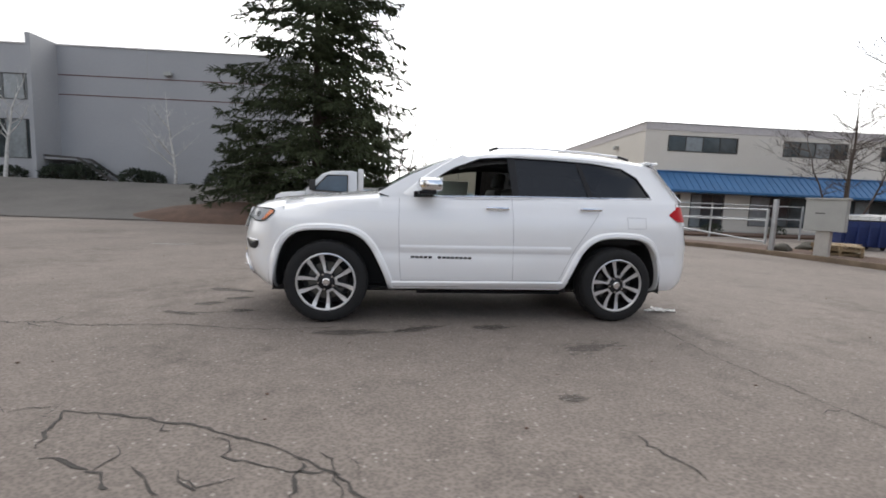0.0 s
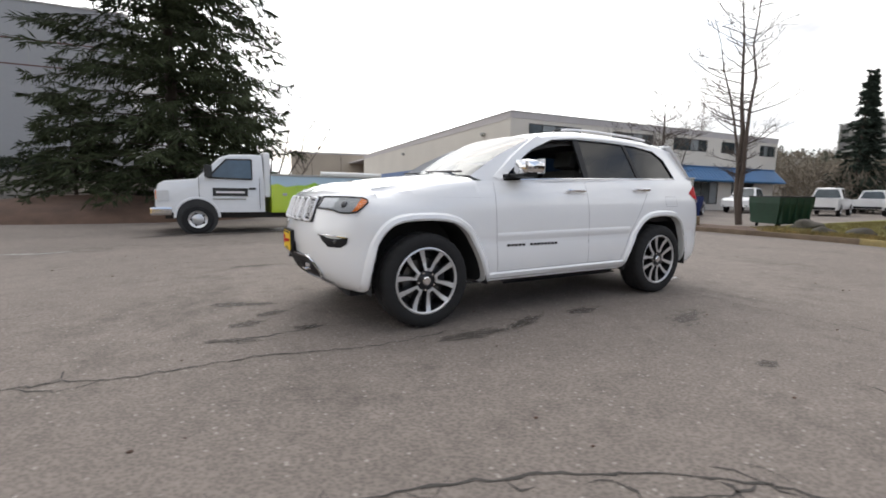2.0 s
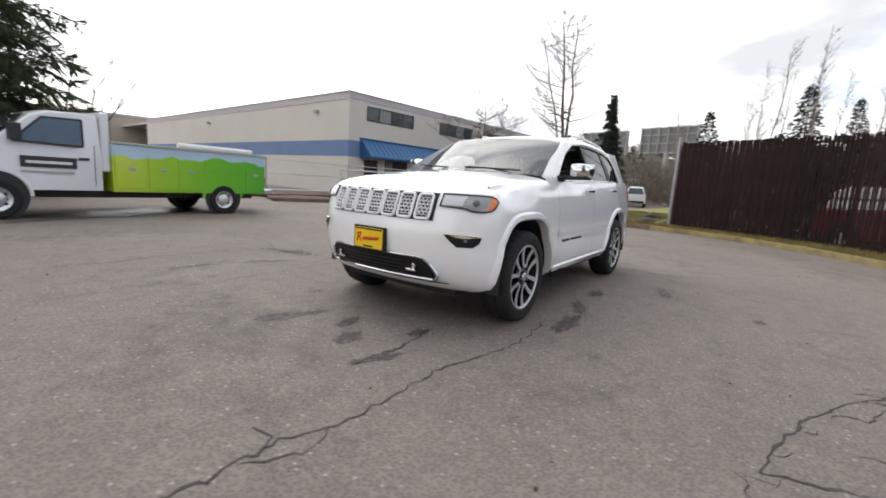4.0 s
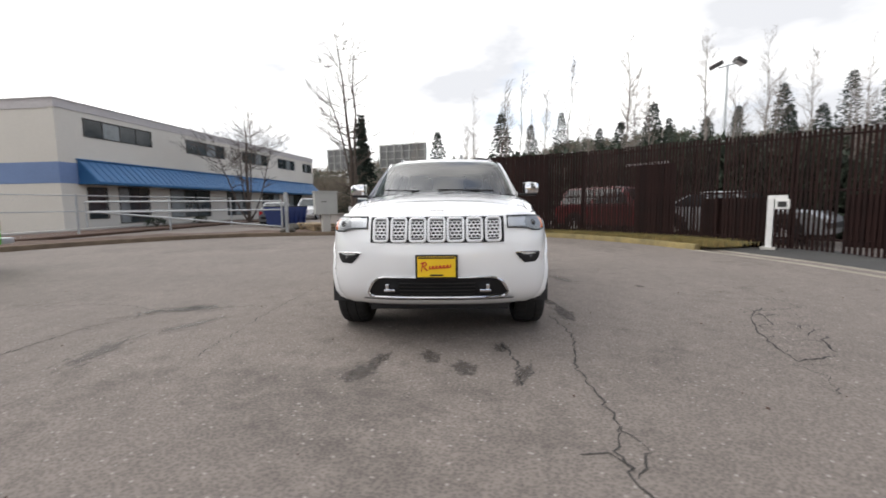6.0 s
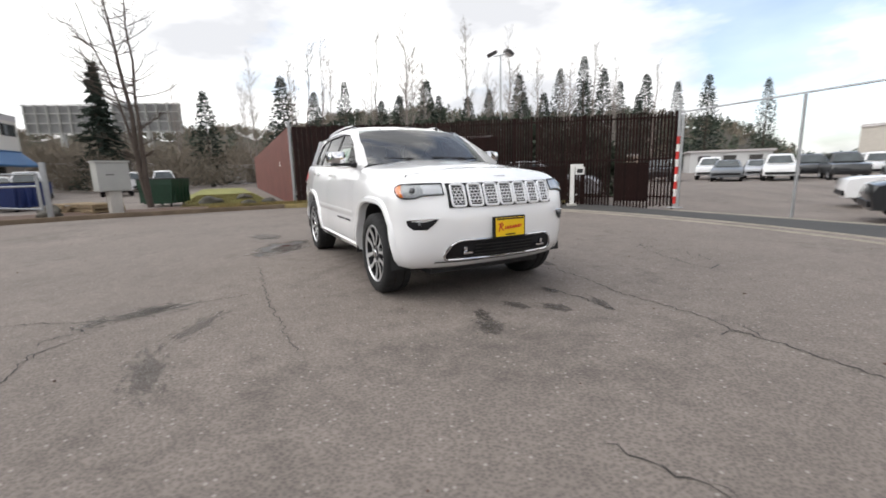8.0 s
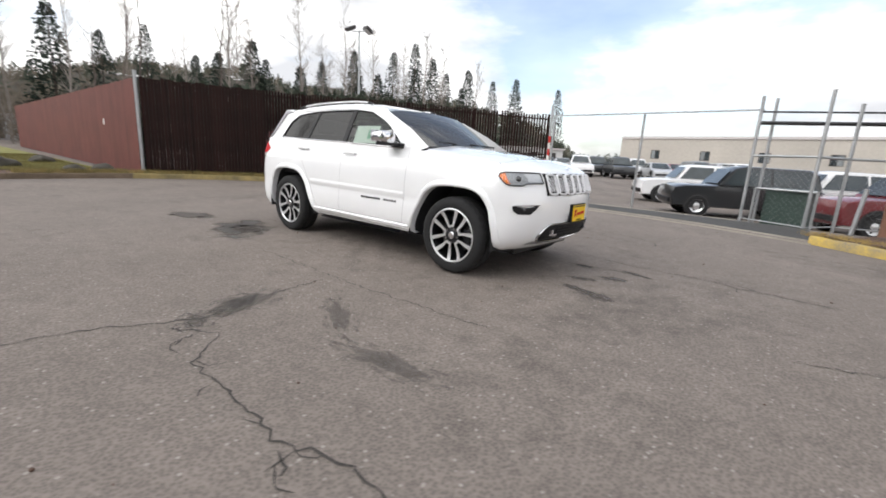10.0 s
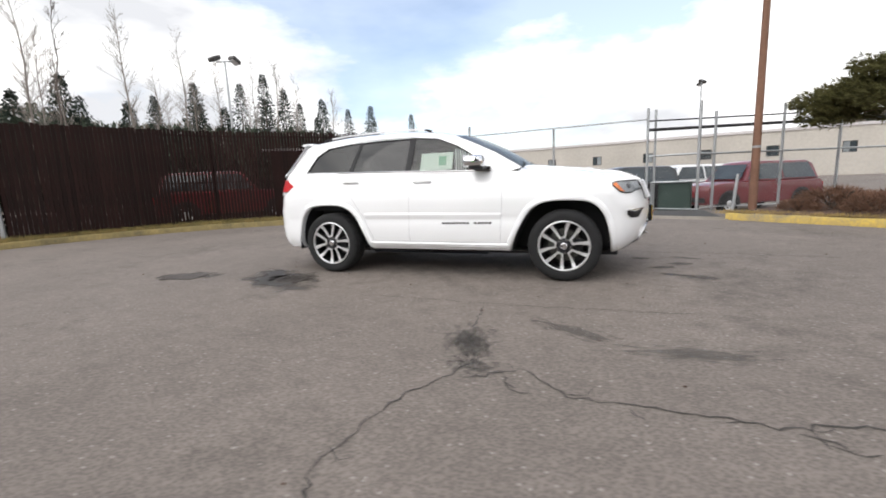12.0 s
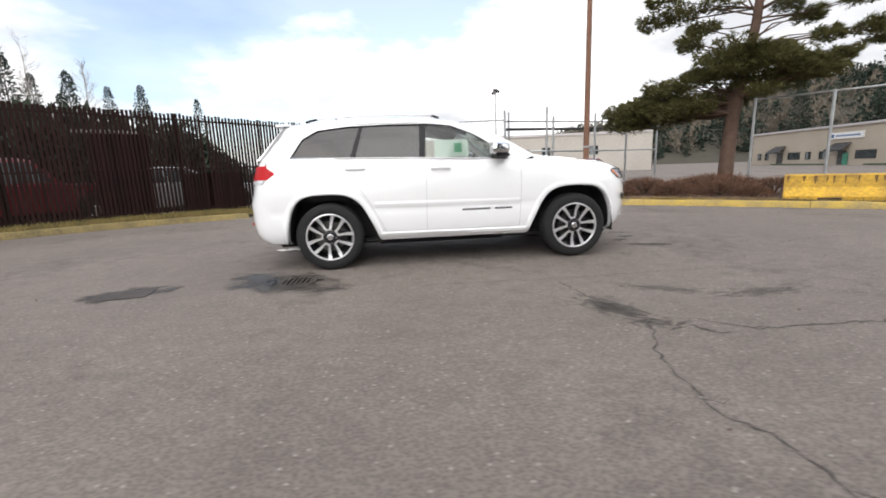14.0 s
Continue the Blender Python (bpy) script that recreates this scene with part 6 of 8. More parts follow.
def build_far_buildings():
    wall_white = material("weathered white block wall", (0.42, 0.39, 0.35), 0.9, vary=0.15, scale=0.25, fine=4)
    d = Vector((40, -10, 0))
    root = thing("block_building", "long weathered white block building with small windows", "building", m=Matrix.Translation((-14, 53, -0.3)) @ Matrix.Rotation(math.atan2(d.y, d.x) + math.pi, 4, "Z"))
    holes = [(-4 - k * 5.5 - 1.0, -4 - k * 5.5, 2.3, 3.3) for k in range(7)]
    part("front_wall", wall_with_holes(bmesh.new(), -44, 0.0, 0, 4.6, holes, 0.3), wall_white, root)
    part("roof", boxed(-44, 0, -14, 0.12, 4.6, 4.85), ROOF_EDGE, root)
    part("side_wall", boxed(-0.3, 0.0, -14, -0.3, 0, 4.6), wall_white, root)
    part("inner_wall", boxed(-44, -0.3, -3, -2.8, 0, 4.6), PRECAST, root)
    for h in holes:
        window_set(root, h[0] + 0.05, h[1] - 0.05, h[2] + 0.05, h[3] - 0.05, 2)
    tan = material("tan stucco", (0.42, 0.36, 0.29), 0.9, vary=0.1, scale=0.3, fine=5)
    root = thing("tan_shop_building", "tan flat-roofed building with dark door awnings", "building", m=Matrix.Translation((44.5, 46, -0.6)) @ Matrix.Rotation(radians(79), 4, "Z"))
    openings = [(-u - w, -u, 1.15, 1.95) for u, w in ((1.2, 0.7), (2.6, 0.7), (6.6, 1.9), (9.3, 0.8), (11.2, 0.9), (15.6, 2.2), (19.4, 2.2), (23.0, 2.0))]
    part("front_wall", wall_with_holes(bmesh.new(), -30, 0, 0, 4.2, openings, 0.3), tan, root)
    part("side_wall", boxed(-0.3, 0.0, -20, -0.3, 0, 4.2), tan, root)
    part("inner_wall", boxed(-30, -0.3, -3, -2.8, 0, 4.2), PRECAST, root)
    part("roof", boxed(-30.2, 0.2, -20, 0.2, 4.2, 4.4), ROOF_EDGE, root)
    for h in openings:
        window_set(root, h[0] + 0.05, h[1] - 0.05, h[2] + 0.05, h[3] - 0.05, 2)
    for u in (-4.3, -13.1):
        bm = bmesh.new()
        sheet(bm, [[(u - 1.9, 0, 2.7), (u, 0, 2.7)], [(u - 2.1, 0.9, 2.05), (u + 0.2, 0.9, 2.05)], [(u - 2.1, 0.9, 1.9), (u + 0.2, 0.9, 1.9)]])
        part("door_awning", bm, FRAME_DARK, root, "dark door awning")
        part("door_leaf", boxed(u - 1.5, u - 0.5, 0.01, 0.05, 0.3, 1.95), FRAME_DARK, root)
    sign = part("sign_board", boxed(-16.4, -12.4, 0.02, 0.1, 3.05, 3.65), LITTER, root, "white wall sign with a row of bars")
    part("sign_bar", boxed(-16.0, -13.2, 0.1, 0.12, 3.27, 3.42), BAND_BLUE, sign)
    part("sign_mark", boxed(-13.0, -12.6, 0.1, 0.12, 3.2, 3.5), AWNING, sign)
    part("green_sign", boxed(-14.9, -14.3, 0.05, 0.1, 0.5, 1.7), material("green door sign", (0.05, 0.25, 0.17), 0.5), root)
    base = material("low hedge before the shop", (0.05, 0.07, 0.035), 0.9, vary=0.4, scale=2, fine=12, bump=0.8)
    for u in (-8.0, -20.5):
        part("clipped_hedge", boxed(u - 5.0, u + 2.6, 0.5, 1.1, 0.0, 0.75, 0.08), base, root)
    # a pale warehouse far beyond the office
    far = thing("beige_warehouse", "plain beige warehouse far beyond the office", "building", m=Matrix.Translation((-35.5, -68.3, 0)) @ Matrix.Rotation(radians(-16), 4, "Z"))
    part("front_wall", boxed(0, 26, -0.3, 0, 0, 7.6), tan, far)
    part("side_wall", boxed(25.7, 26, -15, -0.3, 0, 7.6), tan, far)
    part("side_wall", boxed(0, 0.3, -15, -0.3, 0, 7.6), tan, far)
    part("roof", boxed(-0.4, 26.3, -15, 0.15, 7.6, 7.9), ROOF_EDGE, far)
    for k in range(5):
        part("wall_joint", boxed(2.5 + k * 5, 2.56 + k * 5, 0.0, 0.015, 0, 7.6), FRAME_DARK, far)
    # low sheds beyond the car lot
    for x, y, w, c in ((-52, 58, 14, (0.42, 0.33, 0.26)), (-34, 66, 10, (0.5, 0.5, 0.5)), (-66, 44, 9, (0.3, 0.3, 0.33)), (-60, -16, 12, (0.4, 0.37, 0.34)), (-75, 4, 16, (0.36, 0.36, 0.37))):
        shed = thing("low_shed", "low flat-roofed shed far behind the car lot", "shed", "sheds", m=Matrix.Translation((x, y, 0)) @ Matrix.Rotation(0.7 if y > 20 else 1.5, 4, "Z"))
        part("shed_wall", boxed(-w / 2, w / 2, -4, 4, 0, 2.9), material("shed wall paint", c, 0.9, vary=0.15, scale=0.5), shed)
        part("shed_roof", boxed(-w / 2 - 0.3, w / 2 + 0.3, -4.3, 4.3, 2.9, 3.15), ROOF_EDGE, shed)
        for k in range(3):
            part("shed_door", boxed(-w / 2 + 1 + k * w / 3.2, -w / 2 + 2.6 + k * w / 3.2, -4.03, -3.98, 0.2, 2.4), FRAME_DARK, shed)


build_far_buildings()


# ---- yard things beside the office ----
def build_yard():
    wood = material("weathered pallet wood", (0.27, 0.2, 0.12), 0.85, vary=0.3, scale=3, fine=25, per_object=0.4)
    box_m = Matrix.Translation((-11.25, -5.15, 0.1)) @ Matrix.Rotation(radians(-60), 4, "Z")
    cab = thing("meter_cabinet", "grey steel meter cabinet on a short concrete post", "cabinet", m=box_m)
    part("cabinet_body", boxed(-0.43, 0.43, -0.22, 0.22, 0.72, 1.58, 0.015), DULL_STEEL, cab)
    part("cabinet_lid", boxed(-0.46, 0.46, -0.25, 0.25, 1.58, 1.63, 0.01), DULL_STEEL, cab)
    for s in (-1, 1):
        part("cabinet_label", boxed(0.0, 0.2, s * 0.226 - 0.003, s * 0.226 + 0.003, 1.2, 1.225), BLACK, cab)
    part("pedestal", boxed(-0.16, 0.16, -0.15, 0.15, 0, 0.72, 0.02), CONCRETE, cab, "pale concrete post")
    # green wheeled dumpster and blue one
    for x, y, turn, c, label in ((-16.4, -4.3, -23, (0.01, 0.042, 0.022), "dark green steel dumpster with a black end"), (-18.2, -9.6, -23, (0.014, 0.03, 0.12), "dark blue steel dumpster")):
        m = material("dumpster enamel", c, 0.55, vary=0.3, scale=1.5, fine=12)
        d = thing("dumpster", label, "dumpster", "dumpsters", m=Matrix.Translation((x, y, 0.0)) @ Matrix.Rotation(radians(turn), 4, "Z") @ Matrix.Diagonal((0.62 if "green" in label else 0.8, 0.9, 0.9, 1)))
        bm = bmesh.new()
        rows = []
        for z, a, b in ((0.15, 1.0, 0.62), (1.0, 1.15, 0.78), (1.25, 1.15, 0.78)):
            rows.append([(-a, -b, z), (a, -b, z), (a, b, z), (-a, b, z)])
        vs = sheet(bm, rows, close=True)
        bm.faces.new(vs[0][::-1])
        part("bin_body", bm, m, d)
        for k in range(-2, 3):
            for s in (-1, 1):
                part("rib", boxed(k * 0.45 - 0.04, k * 0.45 + 0.04, s * 0.74 - 0.06, s * 0.74 + 0.06, 0.2, 1.22, 0.01), m, d)
        part("lid", boxed(-1.17, 0.0, -0.8, 0.8, 1.25, 1.31, 0.02), BLACK, d, "black plastic lid")
        part("lid", boxed(0.01, 1.17, -0.8, 0.8, 1.25, 1.31, 0.02), BLACK, d, "black plastic lid")
        for sx in (-0.8, 0.8):
            for sy in (-0.5, 0.5):
                part("caster", tube(bmesh.new(), (sx, sy - 0.03, 0.08), (sx, sy + 0.03, 0.08), 0.08, sides=12), RUBBER, d)
    # pallets
    pal = thing("wooden_pallet", "weathered wooden pallet stacked on the ground", "pallet", "stacked pallets", m=Matrix.Translation((-13.6, -6.7, 0.02)) @ Matrix.Rotation(0.5, 4, "Z"))
    for k in range(7):
        part("deck_board", boxed(-0.6 + k * 0.18, -0.5 + k * 0.18, -0.5, 0.5, 0.1, 0.122, 0.003), wood, pal)
    for y in (-0.45, 0, 0.45):
        part("stringer", boxed(-0.6, 0.6, y - 0.03, y + 0.03, 0.02, 0.1, 0.003), wood, pal)
    for k in range(3):
        part("base_board", boxed(-0.6 + k * 0.52, -0.46 + k * 0.52, -0.5, 0.5, 0.0, 0.02, 0.003), wood, pal)
    for k, (dx, dy, a) in enumerate(((0.02, 0.03, 0.05), (-0.03, 0.01, -0.04), (1.3, 0.4, 0.2), (1.32, 0.42, 0.14), (1.28, 0.38, 0.22))):
        lvl = k + 1 if k < 2 else k - 2
        copy_thing(pal, Matrix.Translation((-13.6 + dx * 0.9 - dy, -6.7 + dx * 0.3 + dy, 0.02 + lvl * 0.125)) @ Matrix.Rotation(0.5 + a, 4, "Z"))
    # swing gate of pipe
    gate = thing("swing_gate", "galvanised pipe swing gate on a stout post", "gate", m=Matrix.Translation((-11.3, -6.75, 0.05)) @ Matrix.Rotation(math.atan2(-5.0, 3.6), 4, "Z"))
    part("gate_post", tube(bmesh.new(), (0, 0, 0), (0, 0, 1.66), 0.075, sides=12), GALV, gate)
    part("hinge_tube", tube(bmesh.new(), (0.18, 0, 0.25), (0.18, 0, 1.35), 0.04, sides=10), GALV, gate)
    for z in (1.32, 0.98):
        part("gate_rail", tube(bmesh.new(), (0.18, 0, z), (6.2, 0, z), 0.028, sides=8), GALV, gate)
    part("gate_brace", tube(bmesh.new(), (0.18, 0, 0.3), (5.9, 0, 0.98), 0.028, sides=8), GALV, gate)
    part("gate_end", tube(bmesh.new(), (6.2, 0, 0.5), (6.2, 0, 1.34), 0.028, sides=8), GALV, gate)
    line = thing("fence_office", "low galvanised pipe fence in front of the office", "fence", kind="structure")
    pts = [(-20.5, -14.0), (-16.0, -14.8), (-11.5, -15.6), (-7.0, -16.2), (-3.5, -16.6)]
    for x, y in pts:
        part("post", tube(bmesh.new(), (x, y, 0.0), (x, y, 1.75), 0.04, sides=8), GALV, line)
    for a, b in zip(pts, pts[1:]):
        for z in (1.7, 1.05):
            part("rail", tube(bmesh.new(), (*a, z), (*b, z), 0.022, sides=6), GALV, line)
    for a, b in zip(pts[2:], pts[3:]):
        chain_link(line, a, b, 0.05, 1.7, 0.16)
    soil = thing("planting_strip", "bare soil strip before the office front", "planting", kind="structure")
    part("soil_bed", boxed(-30, -5.5, -18.0, -15.2, 0.0, 0.12, 0.04), SOIL, soil)
    part("walk", boxed(-30, -5.5, -18.5, -18.0, 0.0, 0.2, 0.02), CONCRETE, soil)
    # rocks on the lawn edge
    stone = material("dark mossy boulder", (0.06, 0.055, 0.045), 0.95, vary=0.4, scale=4, fine=30, bump=0.6)
    for k, (x, y, r) in enumerate(((-14.3, -2.6, 0.42), (-11.9, -1.3, 0.3), (-12.2, -0.6, 0.33), (-13.3, -7.3, 0.35), (-17.2, -1.2, 0.35), (-11.8, -6.9, 0.3))):
        bm = bmesh.new()
        bmesh.ops.create_icosphere(bm, subdivisions=3, radius=r)
        for v in bm.verts:
            v.co *= 1 + 0.35 * noise.noise(v.co * 3.5 + Vector((k * 7, 0, 0)))
            v.co.z = max(-0.1, v.co.z * 0.65)
        rock = part("boulder", bm, stone, smooth=True)
        rock.location = (x, y, 0.14)
        tagged(rock, "dark mossy boulder on the verge", "rock", "boulders")


build_yard()


# ---- green service truck ----
def simple_wheel(parent, x, y, r, s, width=0.24, rim=None):
    w = part("wheel", bmesh.new(), RUBBER, parent)
    bm = bmesh.new()
    prof = [(r * 0.6, width / 2), (r * 0.9, width / 2), (r, width * 0.35), (r, -width * 0.35), (r * 0.9, -width / 2), (r * 0.6, -width / 2)]
    sheet(bm, [[(q * math.cos(2 * math.pi * k / 28), y0, q * math.sin(2 * math.pi * k / 28)) for k in range(28)] for q, y0 in prof], close=True)
    bmesh.ops.recalc_face_normals(bm, faces=bm.faces)
    bm.to_mesh(w.data)
    bm.free()
    w.location = (x, y, r)
    bm = bmesh.new()
    sheet(bm, [[(q * math.cos(2 * math.pi * k / 24), s * y0, q * math.sin(2 * math.pi * k / 24)) for k in range(24)]
               for q, y0 in ((r * 0.62, width * 0.5), (r * 0.58, width * 0.42), (r * 0.4, width * 0.3), (r * 0.25, width * 0.45), (0.0, width * 0.48))], close=True)
    bmesh.ops.recalc_face_normals(bm, faces=bm.faces)
    part("rim", bm, rim or MACHINED, w, smooth=True)
    for k in range(5):
        a = 2 * math.pi * k / 5
        part("rim_slot", tube(bmesh.new(), (r * 0.43 * math.cos(a), s * width * 0.3, r * 0.43 * math.sin(a)), (r * 0.43 * math.cos(a), s * width * 0.37, r * 0.43 * math.sin(a)), r * 0.075, sides=8), BLACK, w)
    return w


def wrap_material():
    """Printed film: yellow-green at the cab, green to the rear, with a wavy edge to a pale blue band."""
    mat = material("printed vehicle wrap", (0.2, 0.5, 0.02), 0.35, vary=0.15, scale=0.6, fine=4, coat=0.5)
    nodes, links = mat.node_tree.nodes, mat.node_tree.links
    shader = next(n for n in nodes if n.type == "BSDF_PRINCIPLED")
    place, apart = nodes.new("ShaderNodeTexCoord"), nodes.new("ShaderNodeSeparateXYZ")
    links.new(place.outputs["Object"], apart.inputs[0])
    along = nodes.new("ShaderNodeMapRange")
    along.inputs["From Min"].default_value, along.inputs["From Max"].default_value = -1.8, 1.5
    links.new(apart.outputs["X"], along.inputs["Value"])
    green = nodes.new("ShaderNodeValToRGB")
    green.color_ramp.elements[0].color, green.color_ramp.elements[1].color = (0.09, 0.4, 0.03, 1), (0.46, 0.6, 0.03, 1)
    green.color_ramp.elements.new(0.45).color = (0.17, 0.5, 0.02, 1)
    links.new(along.outputs[0], green.inputs[0])
    cloud = nodes.new("ShaderNodeTexNoise")
    cloud.inputs["Scale"].default_value = 1.3
    links.new(place.outputs["Object"], cloud.inputs["Vector"])
    wave = nodes.new("ShaderNodeMath")
    wave.operation, wave.inputs[1].default_value = "MULTIPLY_ADD", -0.5
    links.new(cloud.outputs["Fac"], wave.inputs[0])
    links.new(apart.outputs["Z"], wave.inputs[2])
    edge = nodes.new("ShaderNodeMapRange")
    edge.inputs["From Min"].default_value, edge.inputs["From Max"].default_value = 1.04, 1.07
    links.new(wave.outputs[0], edge.inputs["Value"])
    blend = nodes.new("ShaderNodeMix")
    blend.data_type = "RGBA"
    links.new(edge.outputs[0], blend.inputs["Factor"])
    links.new(green.outputs[0], blend.inputs[6])
    blend.inputs[7].default_value = 0.42, 0.56, 0.66, 1
    links.new(blend.outputs[2], shader.inputs["Base Color"])
    return mat


def build_truck():
    lime = material("lime green vehicle wrap", (0.17, 0.50, 0.02), 0.35, vary=0.2, scale=0.6, fine=4, coat=0.5)
    wrap = wrap_material()
    # the blue reflection on the side windows is put into this colour
    CAB_GLASS = material("cab glass with sky tone", (0.05, 0.09, 0.14), 0.08, vary=0.2, scale=2, fine=6)
    truck_white = material("white truck enamel", (0.72, 0.73, 0.75), 0.3, vary=0.03, coat=0.7)
    root = thing("service_truck", "white cab service truck with a lime green utility body", "truck", m=Matrix.Translation((-0.15, -8.33, 0)) @ Matrix.Rotation(radians(1.5), 4, "Z"))
    # cab: loft across the width of a side outline, x forward, near side at y = 0
    outline = [(4.14, 0.52), (4.16, 0.72), (4.14, 1.0), (4.08, 1.2), (3.95, 1.27), (3.3, 1.34), (2.76, 1.88), (2.52, 1.97), (1.95, 2.0), (1.78, 1.98), (1.74, 1.2), (1.74, 0.52)]
    bm = bmesh.new()
    rows = []
    for y, inset in ((0.0, 0.06), (-0.03, 0.0), (-0.5, -0.04), (-1.5, -0.04), (-1.97, 0.0), (-2.0, 0.06)):
        rows.append([(x - (inset if x > 3.5 else -inset if x < 2 else 0), y + (-0.05 if z > 1.4 and y > -1 else 0.05 if z > 1.4 else 0), z - (inset * 0.6 if z > 1.2 else 0)) for x, z in outline])
    vs = sheet(bm, rows, close=True)
    bm.faces.new(vs[0])
    bm.faces.new(vs[-1][::-1])
    bmesh.ops.recalc_face_normals(bm, faces=bm.faces)
    part("cab", bm, truck_white, root, "white van cab", smooth=True)
    for s, y in ((1, 0.004), (-1, -2.004)):
        bm = bmesh.new()
        pts = [(3.05, 1.38), (2.62, 1.84), (2.04, 1.86), (2.04, 1.36)]
        bm.faces.new([bm.verts.new((x, y + s * (0.012 if z < 1.5 else -0.014), z)) for x, z in pts])
        part("side_window", bm, CAB_GLASS, root, "blue-grey cab side window, reflection painted in")
        bm = bmesh.new()
        ring = [Vector((x, y + s * (0.012 if z < 1.5 else -0.014), z)) for x, z in pts]
        for a, b in zip(ring, ring[1:] + ring[:1]):
            tube(bm, a, b, 0.018, sides=6)
        part("window_seal", bm, BLACK, root)
        part("door_line", boxed(3.24, 3.25, y - 0.004, y + 0.004, 0.6, 1.4), BLACK, root)
        part("door_line", boxed(1.86, 1.87, y - 0.004, y + 0.004, 0.6, 1.4), BLACK, root)
        part("door_handle", boxed(1.95, 2.12, y - 0.02, y + 0.02, 1.1, 1.15, 0.008), BLACK, root)
        sign = part("door_sign", boxed(2.15, 2.95, y - 0.004, y + 0.006, 0.93, 1.13), BLACK, root, "dark door sign with plain bars")
        part("sign_bar", boxed(2.22, 2.88, y - 0.006 * s, y + 0.009 * s if s > 0 else y + 0.002, 1.0, 1.05), LITTER, sign)
        part("small_bar", boxed(2.2, 2.95, y - 0.003, y + 0.005, 0.83, 0.87), DULL_STEEL, root)
        m = part("mirror", boxed(2.95, 3.12, y + s * 0.18 - 0.09, y + s * 0.18 + 0.09, 1.38, 1.68, 0.03), BLACK, root, "black door mirror")
        part("mirror_arm", boxed(2.98, 3.04, min(y, y + s * 0.2), max(y, y + s * 0.2), 1.42, 1.46), BLACK, m)
        yc = -0.24 if s > 0 else -1.76
        part("headlamp", boxed(4.05, 4.17, yc - 0.17, yc + 0.17, 0.82, 1.08, 0.03), LAMP_SILVER, root, "rectangular headlamp")
        part("side_lamp", boxed(3.88, 4.13, y - 0.012, y + 0.012, 0.8, 1.06, 0.01), LAMP_SILVER, root, "wrap-round headlamp side")
        part("marker_lamp", boxed(4.03, 4.15, yc + s * 0.17 - 0.03, yc + s * 0.17 + 0.055, 0.84, 1.06, 0.015), AMBER, root)
        for x in (3.3, -0.72):
            bm = bmesh.new()
            rows = []
            for k in range(17):
                a = math.pi * k / 16
                rows.append([(x + r * math.cos(a), y + d, 0.4 + r * math.sin(a)) for r, d in ((0.45, 0.004 * s), (0.45, 0.025 * s), (0.49, 0.025 * s), (0.51, 0.0))])
            sheet(bm, rows)
            part("wheel_arch", bm, truck_white if x > 0 else lime, root)
            bm = bmesh.new()
            bmesh.ops.create_circle(bm, cap_ends=True, segments=28, radius=0.45, matrix=Matrix.Translation((x, y + 0.006 * s, 0.4)) @ Matrix.Rotation(math.pi / 2, 4, "X"))
            part("wheel_well", bm, BLACK, root)
        simple_wheel(root, 3.3, y - s * 0.07, 0.352, s)
        simple_wheel(root, -0.72, y - s * 0.07, 0.352, s)
    bm = bmesh.new()
    bm.faces.new([bm.verts.new(p) for p in ((3.29, -0.14, 1.38), (2.77, -0.2, 1.875), (2.77, -1.8, 1.875), (3.29, -1.86, 1.38))])
    for v in bm.verts:
        v.co.x += 0.03
        v.co.z += 0.015
    part("windscreen", bm, PANE, root, "dark windscreen")
    part("front_grille", boxed(4.12, 4.17, -1.5, -0.5, 0.8, 1.05, 0.02), BLACK, root)
    part("front_bumper", boxed(3.82, 4.28, -2.03, 0.03, 0.46, 0.66, 0.05), CHROME, root, "bright steel front bumper")
    part("headboard", boxed(1.58, 1.74, -1.95, -0.05, 0.9, 2.07, 0.04), truck_white, root, "white bulkhead behind the cab")
    # utility body
    part("service_body", boxed(-1.85, 1.58, -2.03, 0.03, 0.5, 1.12, 0.02), wrap, root, "lime green utility body")
    part("upper_band", boxed(-1.85, 1.58, -2.03, 0.03, 1.12, 1.47, 0.02), wrap, root, "pale blue upper band")
    part("top_rail", boxed(-1.88, 1.58, -2.05, 0.05, 1.47, 1.52, 0.01), DULL_STEEL, root)
    for s, y in ((1, 0.034), (-1, -2.034)):
        for k, (x0, x1, m) in enumerate(((0.95, 1.54, wrap), (0.34, 0.93, wrap), (-0.24, 0.32, wrap), (-1.82, -1.3, wrap))):
            door = part("locker_door", boxed(x0, x1, y - 0.012, y + 0.012, 0.58, 1.3 if k < 3 else 1.1, 0.006), m, root, "green locker door")
            part("latch", boxed((x0 + x1) / 2 - 0.06, (x0 + x1) / 2 + 0.06, y - 0.02, y + 0.02, 0.95, 1.02, 0.01), DULL_STEEL, door)
        part("wave_band", boxed(-1.84, -0.26, y - 0.006, y + 0.006, 1.04, 1.2, 0.002), wrap, root)
    for y in (-1.98, -0.99):
        part("rear_door", boxed(-1.885, -1.852, y, y + 0.96, 0.66, 1.45, 0.01), truck_white, root, "white rear door of the utility body")
    part("rear_bumper", boxed(-2.12, -1.85, -2.0, 0.0, 0.5, 0.62, 0.03), GALV, root, "steel step bumper")
    part("ladder_roll", tube(bmesh.new(), (-1.6, -0.2, 1.58), (0.2, -0.25, 1.58), 0.06), LITTER, root)
    part("tail_lamp", boxed(-1.9, -1.85, -0.12, -0.02, 0.75, 0.95, 0.01), RED_LENS, root)
    part("chassis", boxed(-1.8, 4.0, -1.5, -0.5, 0.35, 0.52), BLACK, root)


build_truck()

